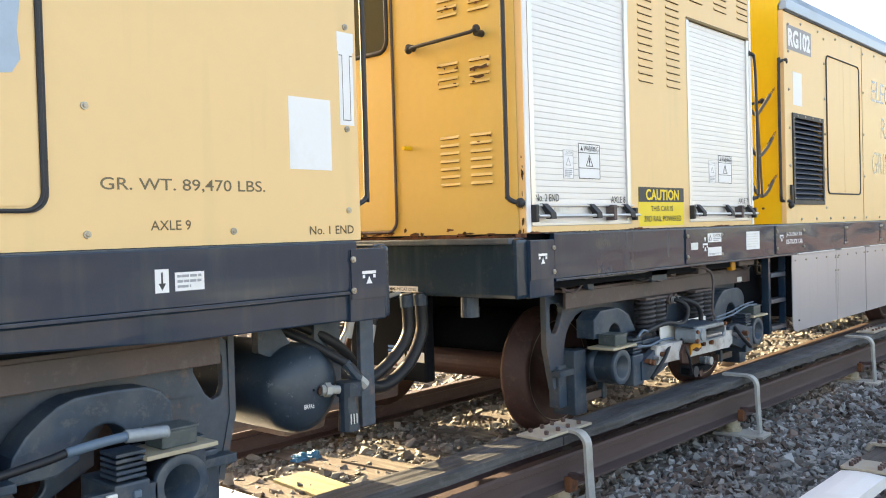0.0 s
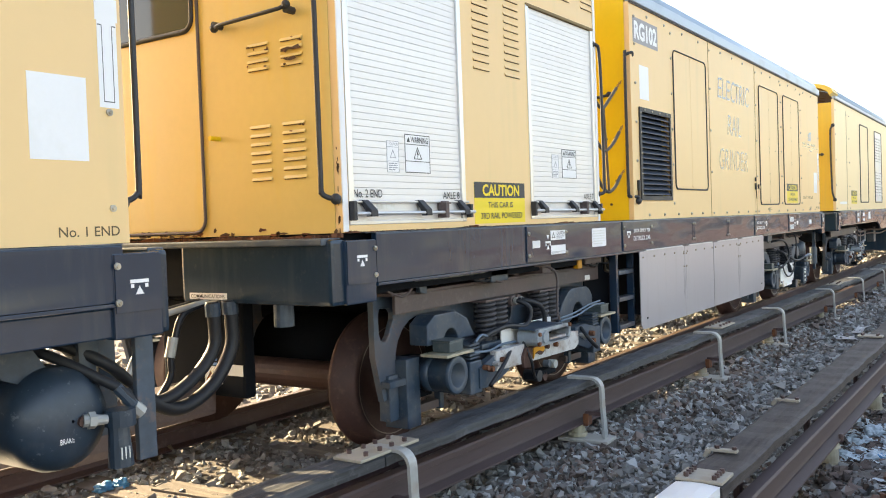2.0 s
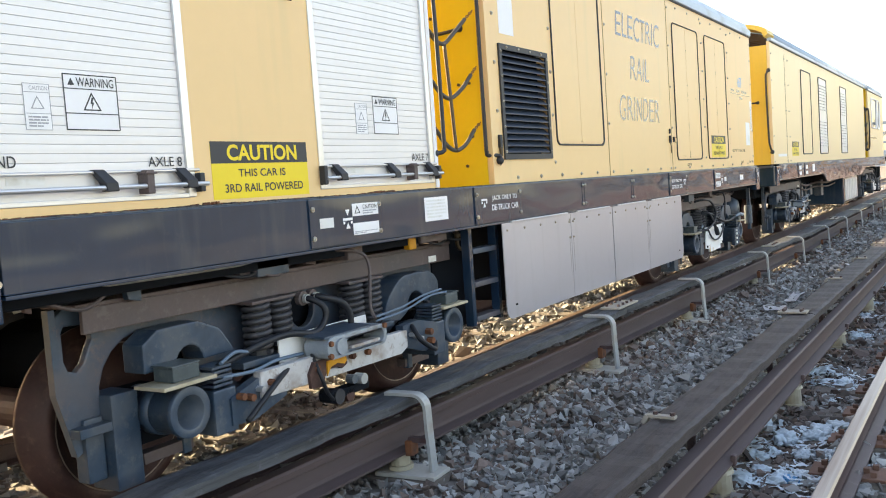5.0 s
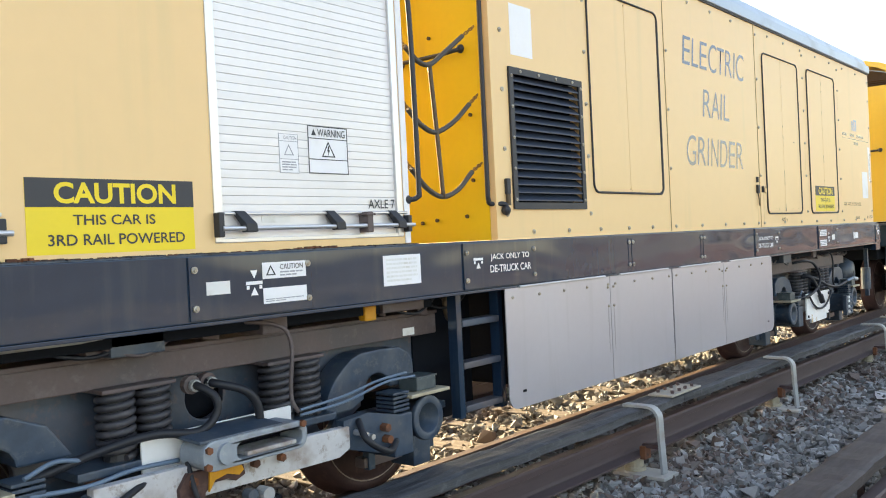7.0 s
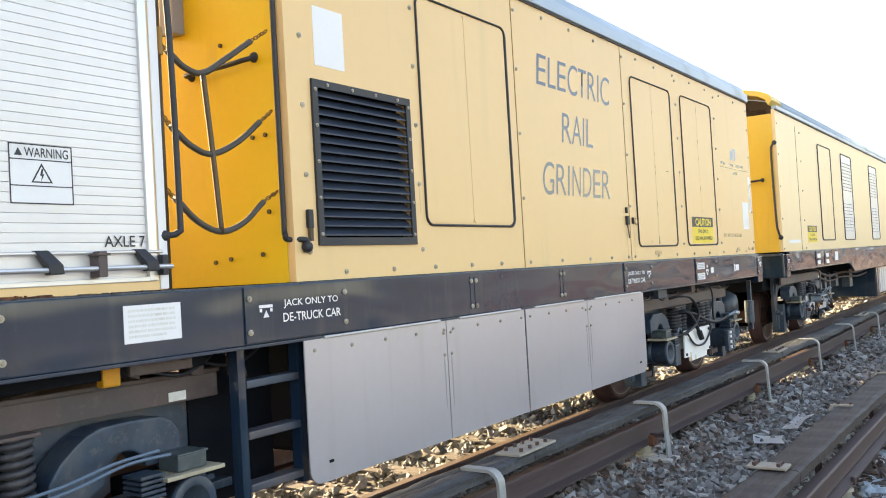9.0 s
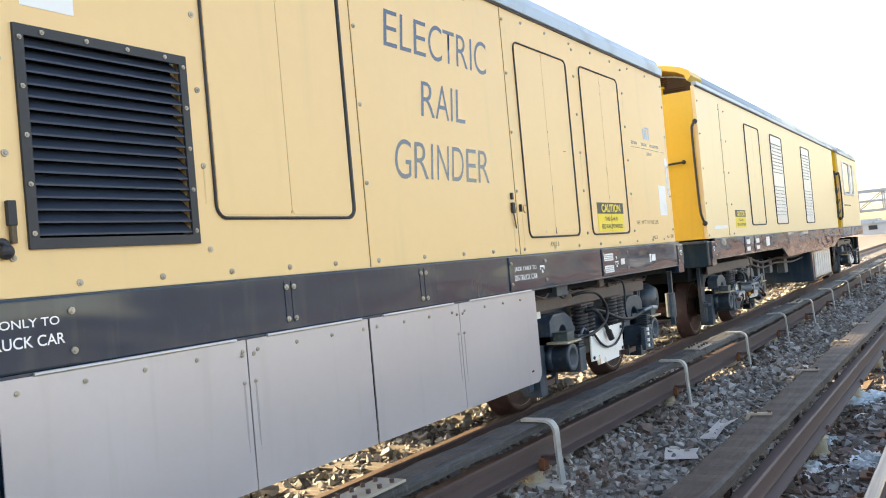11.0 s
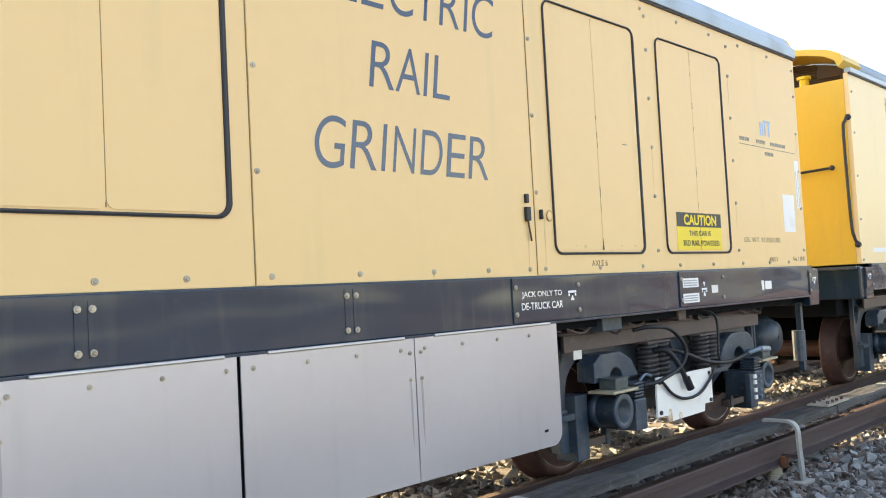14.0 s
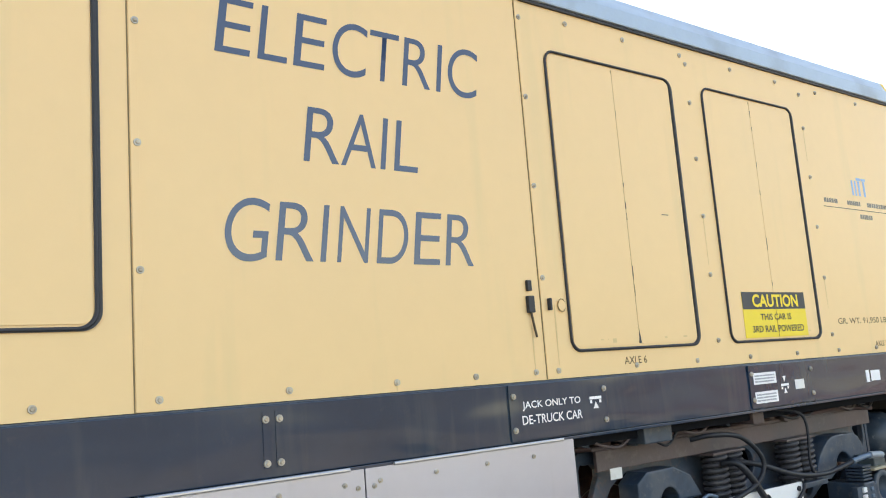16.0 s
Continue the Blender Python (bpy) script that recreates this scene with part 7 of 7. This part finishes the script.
grab(car3, smooth_path([(-2.545, Y3 + 0.0, 2.84), (-2.56, Y3 - 0.05, 2.80), (-2.575, Y3 - 0.06, 2.68), (-2.565, Y3 - 0.06, 1.9), (-2.55, Y3 - 0.05, 1.74), (-2.535, Y3 - 0.01, 1.67)], 4), 0.014)
grab(car3, [(-3.6, Y3 - 0.05, 2.36), (-3.2, Y3 - 0.06, 2.37), (-2.70, Y3 - 0.05, 2.39)], 0.012)
for z in (1.95, 2.72):
    part("end_seam", one(-4.6, BX - 0.05, Y3 - 0.003, Y3 - 0.0005, z, z + 0.006), seam, car3)
arch = [(x * 0.94 + XC * 0.06, z - 0.05) for x, z in roof_profile(3.345)]
part("end_vent", prism([[(arch[-1][0], 3.19)] + [(arch[0][0], 3.19)] + arch], Y3 + 0.42, Y3 + 0.44, "y"), brownsteel, car3, "brown mesh vent under the roof arch")
for i in range(12):
    part("vent_bar", one(-4.92, -2.72, Y3 + 0.40, Y3 + 0.415, 3.215 + 0.025 * i, 3.225 + 0.025 * i) if i < 5 else one(-4.7, -2.94, Y3 + 0.40, Y3 + 0.415, 3.215 + 0.025 * i, 3.225 + 0.025 * i), slotdark, car3)
part("end_arch", prism([[(x, z + 0.008) for x, z in roof_profile(3.345)] + [(x * 0.96 + XC * 0.04, z - 0.045) for x, z in reversed(roof_profile(3.345))]], Y3 - 0.08, Y3 + 0.40, "y"), endyellow, car3, "yellow roof arch at the car's end")
part("vent_post", cyl(bmesh.new(), (-2.95, Y3 + 0.1, 3.19), (-2.95, Y3 + 0.1, 3.28), 0.045, 12), yellow, car3, "short yellow vent post")
part("post_cap", cyl(bmesh.new(), (-2.95, Y3 + 0.1, 3.28), (-2.95, Y3 + 0.1, 3.31), 0.065, 12), yellow, car3)
screws(car3, [(BX + 0.003, y, z) for y in (15.47, 16.45, 16.7) for z in (1.53, 1.9, 2.3, 2.7, 3.08)])
sl = sill(car3, 15.58, 19.7)
end_beam(car3, 15.40, -1)
part("deep_sill", prism([[(19.7, 1.262), (20.15, 1.10), (25.65, 1.10), (26.75, 1.262), (31.7, 1.262), (31.7, 1.488), (19.7, 1.488)]], SX - 0.03, SX), sillpaint, car3, "deep black side sill")
for y in (17.1, 17.7):
    p = part("bolted_plate", one(SX, SX + 0.008, y, y + 0.5, 1.268, 1.484, 0.002), sillpaint, car3)
    sticker(car3, y + 0.08, y + 0.28, 1.38, 1.44, PX, white, "label", "white label")
    sticker(car3, y + 0.08, y + 0.28, 1.29, 1.345, PX, white, "label", "white label")
sticker(car3, 18.5, 18.74, 1.32, 1.45, SX, white, "data_sheet", "white data sheet")
part("underframe", one(XF + 0.3, BX - 0.35, 15.7, 26.7, 1.0, 1.26, 0.02), black, car3, "plain black underframe")
for y, w, z in ((19.35, 0.16, 0.72), (19.75, 0.10, 0.62), (20.3, 0.22, 0.85), (21.6, 0.3, 0.78)):
    part("hanging_bracket", one(-2.95, -2.82, y, y + w, z, 1.1, 0.01), darksteel, car3)
for z, r in ((1.06, 0.02), (0.98, 0.015)):
    part("under_pipe", sweep(bmesh.new(), smooth_path([(-2.8, 18.8, z + 0.08), (-2.76, 19.4, z), (-2.78, 20.6, z + 0.02), (-2.76, 22.0, z - 0.02), (-2.8, 23.4, z)]), r, 8), brownsteel, car3)
eq = part("equipment_box", one(-3.6, -2.62, 23.4, 25.95, 0.50, 1.10, 0.03), sillpaint, car3, "dark blue-black equipment box with a white grille")
part("box_grille", prism([[(23.6, 0.56), (25.8, 0.56), (25.8, 1.05), (23.6, 1.05)]], -2.618, -2.61), alu, eq)
for i in range(7):
    part("grille_bar", one(-2.609, -2.60, 23.72 + 0.3 * i, 23.80 + 0.3 * i, 0.6, 1.02), white, eq)
part("snow_plough", one(-4.6, -2.65, 31.6, 31.9, 0.45, 1.2, 0.03), black, car3)

# ---- scraps on the ballast ----
def tatter(bm, rnd, x, y, base, size, count):
    """Thin curled strips of torn sheet."""
    for k in range(count):
        a = rnd.uniform(0, 6.28)
        p = Vector((x + rnd.gauss(0, 0.3) * size, y + rnd.gauss(0, 0.4) * size, base + rnd.uniform(0.005, 0.02)))
        bend, w = rnd.uniform(-0.5, 0.5), rnd.uniform(0.004, 0.012)
        prev, length = None, rnd.uniform(0.25, 0.75) * size / 9
        for s in range(10):
            sd = Vector((-math.sin(a), math.cos(a), rnd.uniform(-0.5, 0.5))) * w
            cur = (bm.verts.new(p + sd), bm.verts.new(p - sd))
            if prev:
                bm.faces.new((prev[0], prev[1], cur[1], cur[0]))
            prev = cur
            a += bend + rnd.uniform(-0.25, 0.25)
            p = p + Vector((math.cos(a), math.sin(a), rnd.uniform(-0.25, 0.25))) * length
            p.z = max(p.z, base)


def lump(bm, rnd, x, y, base, r, flat):
    """A soft crumpled pocket of sheet."""
    off = Vector((rnd.uniform(0, 90), rnd.uniform(0, 90), 0))
    made = bmesh.ops.create_icosphere(bm, subdivisions=4, radius=1.0)["verts"]
    turn, sx, sy = rnd.uniform(0, 3.14), rnd.uniform(0.7, 1.2), rnd.uniform(0.6, 1.0)
    for v in made:
        n = v.co.copy()
        k = 1 + 0.45 * noise.noise(n * 1.7 + off) - 0.55 * abs(noise.noise(n * 3.1 + off)) - 0.22 * abs(noise.noise(n * 7.3 + off))
        u, w = n.x * sx * k, n.y * sy * k
        v.co = Vector((x + r * (u * math.cos(turn) - w * math.sin(turn)), y + r * (u * math.sin(turn) + w * math.cos(turn)), base + max(-0.01, r * flat * n.z * k)))


def scrap(name, x, y, size, seed, label, material=trash, lumps=3, strips=20, flat=0.62, z=None):
    rnd = random.Random(seed)
    bm = bmesh.new()
    base = ground_z(x) + 0.022 if z is None else z
    for k in range(lumps):
        lump(bm, rnd, x + rnd.gauss(0, 0.28) * size, y + rnd.gauss(0, 0.35) * size, base, size * rnd.uniform(0.16, 0.30), flat)
    tatter(bm, rnd, x, y, base, size, strips)
    return tagged(part(name, bm, material, smooth=True), label, "litter", "litter on the ballast", "stuff" if strips else "")


def sheet(x, y, w, d, seed, turn):
    """A flat scrap with a torn outline and a slight curl."""
    rnd = random.Random(seed)
    ring = [(w * (0.5 + rnd.uniform(-0.1, 0.1)) * sx, d * (0.5 + rnd.uniform(-0.1, 0.1)) * sy) for sx, sy in ((-1, -1), (0, -1), (1, -1), (1, 0), (1, 1), (0, 1), (-1, 1), (-1, 0))]
    bm = bmesh.new()
    base = ground_z(x) + 0.04
    vs = [bm.verts.new((x + u * math.cos(turn) - v * math.sin(turn), y + u * math.sin(turn) + v * math.cos(turn), base + rnd.uniform(0, 0.02))) for u, v in ring]
    mid = bm.verts.new((x, y, base + 0.005))
    for i in range(8):
        bm.faces.new((vs[i], vs[(i + 1) % 8], mid))
    bmesh.ops.solidify(bm, geom=bm.faces[:], thickness=0.002)
    return tagged(part("paper_scrap", bm, white), "flat pale scrap of sheet on the ballast", "litter", "litter on the ballast")


for i, (x, y, s, n, st) in enumerate(((-1.02, 7.12, 0.32, 5, 14), (-0.78, 7.30, 0.34, 4, 34), (-1.05, 6.86, 0.24, 1, 16), (-0.92, 6.50, 0.26, 2, 26), (-0.74, 6.56, 0.22, 2, 18), (-0.68, 6.95, 0.24, 2, 24), (-0.97, 8.62, 0.36, 1, 30),
                                     (-0.76, 8.55, 0.30, 1, 22), (-0.80, 8.07, 0.10, 1, 3), (-0.62, 5.9, 0.24, 2, 14), (-0.34, 5.7, 0.20, 2, 6), (-0.9, 10.3, 0.34, 3, 26), (-0.66, 11.4, 0.42, 3, 30), (-1.02, 12.1, 0.2, 2, 8),
                                     (-0.9, 13.6, 0.5, 4, 24), (-0.3, 15.5, 0.5, 4, 18), (-0.8, 18.0, 0.5, 4, 14), (-0.55, 21.0, 0.6, 4, 14))):
    scrap("plastic_scrap", x, y, s, 30 + i, "torn bluish-white plastic sheeting lying in tatters on the ballast", lumps=n + 2, strips=int(1.2 * st))
sheet(-1.73, 11.12, 0.22, 0.34, 3, 0.2)
sheet(-1.70, 11.98, 0.12, 0.62, 5, 0.0)
sheet(-1.5, 15.2, 0.2, 0.3, 7, 0.4)
scrap("plastic_scrap", -0.98, 11.1, 0.2, 77, "torn white plastic scrap beside an insulator", white, 3, 8)
scrap("drinks_pouch", -4.25, 3.49, 0.26, 91, "crumpled blue and silver pouch between the rails", bluetrash, 2, 0, 0.6, 0.14)
scrap("plastic_scrap", -0.80, 6.60, 0.22, 95, "small crumpled blue plastic piece", bluetrash, 1, 0, 0.4)
pl = thing("plank", (-3.75, 3.12, 0.13), "pale yellowed timber plank between the rails", "plank", "planks between the rails")
part("board", one(-3.95, -3.52, 3.0, 3.23, 0.13, 0.156, 0.004, Matrix.Rotation(radians(-6), 4, "Z")), plankwood, pl)
pl = thing("plank", (-3.72, 3.64, 0.13), "dull brown timber offcut half buried in the ballast", "plank", "planks between the rails")
part("board", one(-3.98, -3.47, 3.56, 3.72, 0.12, 0.148, 0.005, Matrix.Rotation(radians(5), 4, "Z")), tie, pl)
wb = thing("white_panel", (-3.8, 2.4, 0.14), "clean white panel lying flat on the ballast between the rails", "panel")
part("panel", one(-4.08, -3.3, 1.9, 2.755, 0.14, 0.162, 0.004), whiteboard, wb)

# ---- the yard's far end ----
br = thing("footbridge", (0, 128, 0), "grey steel truss bridge far across the rail yard", "bridge", kind="")
for yb in (126.5, 129.5):
    for z, h in ((3.3, 0.14), (4.5, 0.10), (5.75, 0.16)):
        part("chord", one(-60, 60, yb - 0.2, yb + 0.2, z - h, z + h), bridgesteel, br)
    for i in range(40):
        x = -60 + 3 * i
        part("post", one(x - 0.08, x + 0.08, yb - 0.1, yb + 0.1, 3.4, 5.6), bridgesteel, br)
        up = i % 2 == 0
        part("diagonal", sweep(bmesh.new(), [(x, yb, 3.4 if up else 5.6), (x + 3, yb, 5.6 if up else 3.4)], 0.07, 6), bridgesteel, br)
part("deck", one(-60, 60, 126.7, 129.3, 3.2, 3.3), bridgesteel, br)
for x in (-33, -19, -5.3, 9, 23, 37):
    part("pier", one(x - 0.3, x + 0.3, 127.0, 127.6, -0.2, 5.8), bridgesteel, br)
for i, (x0, x1, y, z, m, lab) in enumerate(((-14, 2, 150, 1.7, concrete, "low pale depot building far off"), (4, 22, 165, 1.8, concrete, "low pale depot building far off"), (-40, -14, 175, 2.2, concrete, "low pale depot building far off"), (24, 60, 170, 2.0, concrete, "low pale depot building far off"))):
    b = thing("depot_building", ((x0 + x1) / 2, y, 0), lab, "building", "depot buildings")
    part("wall", one(x0, x1, y, y + 8, -0.3, z), m, b)
    part("roof", one(x0 - 0.3, x1 + 0.3, y - 0.3, y + 8.3, z, z + 0.35), roofgrey, b)
    x = x0 + 1
    while x < x1 - 1.5:
        part("window", one(x, x + 1.2, y - 0.05, y - 0.01, 0.75, 1.4), glass, b)
        x += 2.4
x, y = -3.3, 90.0
p = thing("buffer_post", (x, y, 0), "yellow painted buffer post far along the yard", "post")
part("upright", one(x - 0.09, x + 0.09, y - 0.1, y + 0.1, -0.2, 1.25), sign, p)
part("crossbar", one(x - 0.42, x + 0.42, y - 0.06, y + 0.06, 0.62, 0.78), sign, p)
part("brace", sweep(bmesh.new(), [(x, y, 1.0), (x, y + 0.9, 0.0)], 0.06, 8), sign, p)


def far_tree(x, y, height, seed):
    """A tapered trunk with limbs and a crown of many small clumps."""
    rnd = random.Random(seed)
    t = thing("tree", (x, y, -0.2), "leafy green tree far behind the rail yard", "tree", "far trees")
    part("trunk", cyl(bmesh.new(), (x, y, -0.2), (x, y, height * 0.55), 0.22, 8, 0.1), board_brown, t)
    for k in range(4):
        w = rnd.uniform(0, 6.28)
        part("limb", cyl(bmesh.new(), (x, y, height * rnd.uniform(0.3, 0.5)), (x + 1.3 * math.cos(w), y + 1.3 * math.sin(w), height * rnd.uniform(0.6, 0.8)), 0.09, 6, 0.04), board_brown, t)
    bm = bmesh.new()
    for k in range(150):
        w, q = rnd.uniform(0, 6.28), rnd.random() ** 0.5
        h = rnd.uniform(0.28, 1.0)
        r = (1.9 - 1.3 * abs(h - 0.6)) * q
        p = Vector((x + r * math.cos(w), y + r * math.sin(w), height * h))
        bmesh.ops.create_icosphere(bm, subdivisions=1, radius=rnd.uniform(0.18, 0.42), matrix=Matrix.Translation(p) @ Matrix.Rotation(rnd.uniform(0, 3), 4, "X") @ Matrix.Diagonal((1, rnd.uniform(0.6, 1.2), rnd.uniform(0.5, 0.9), 1)))
    tagged(part("crown", bm, leaves, t, "clumped green crown"), kind="stuff")


leaves = mat("grey_green_leaves", (0.085, 0.115, 0.05), 0.7, spread=0.3, scale=2, bump=0.1, island=0.4)
rnd = random.Random(61)
for i in range(22):
    far_tree(-9.0 + 3.3 * i + rnd.uniform(-1, 1), 190 + rnd.uniform(-6, 6), rnd.uniform(2.6, 3.3), 70 + i)


def far_coach(x, y, length):
    """A parked pale coach, seen side on from afar."""
    t = thing("parked_coach", (x, y, 0), "pale parked passenger coach with dark windows", "rail car", "parked coaches")
    part("body", bevelled(prism([[(y, 0.7), (y + 2.8, 0.7), (y + 2.8, 2.2), (y + 2.4, 2.55), (y + 0.4, 2.55), (y, 2.2)]], x, x + length), 0.05), concrete, t)
    part("stripe", one(x + 0.05, x + length - 0.05, y - 0.02, y - 0.004, 0.85, 1.05), amber, t, "rust-red stripe")
    k = x + 0.7
    while k < x + length - 1.2:
        part("window", one(k, k + 0.9, y - 0.03, y - 0.006, 1.35, 2.0), glass, t)
        k += 1.5
    for k in (x + 1.5, x + length - 1.5):
        part("truck", one(k - 0.9, k + 0.9, y + 0.1, y + 2.6, -0.05, 0.68, 0.05), black, t)


for i in range(4):
    far_coach(-5.0 + 11.5 * i, 112, 10.8)
mast = thing("signal_mast", (3.4, 96, 0), "slim grey signal mast beside the far tracks", "mast")
part("pole", cyl(bmesh.new(), (3.4, 96, -0.2), (3.4, 96, 5.2), 0.09, 10, 0.06), bridgesteel, mast)
part("head", one(3.2, 3.6, 95.8, 95.95, 4.5, 5.2, 0.03), black, mast)
part("platform", one(2.95, 3.85, 95.6, 96.4, 3.75, 3.82), bridgesteel, mast)
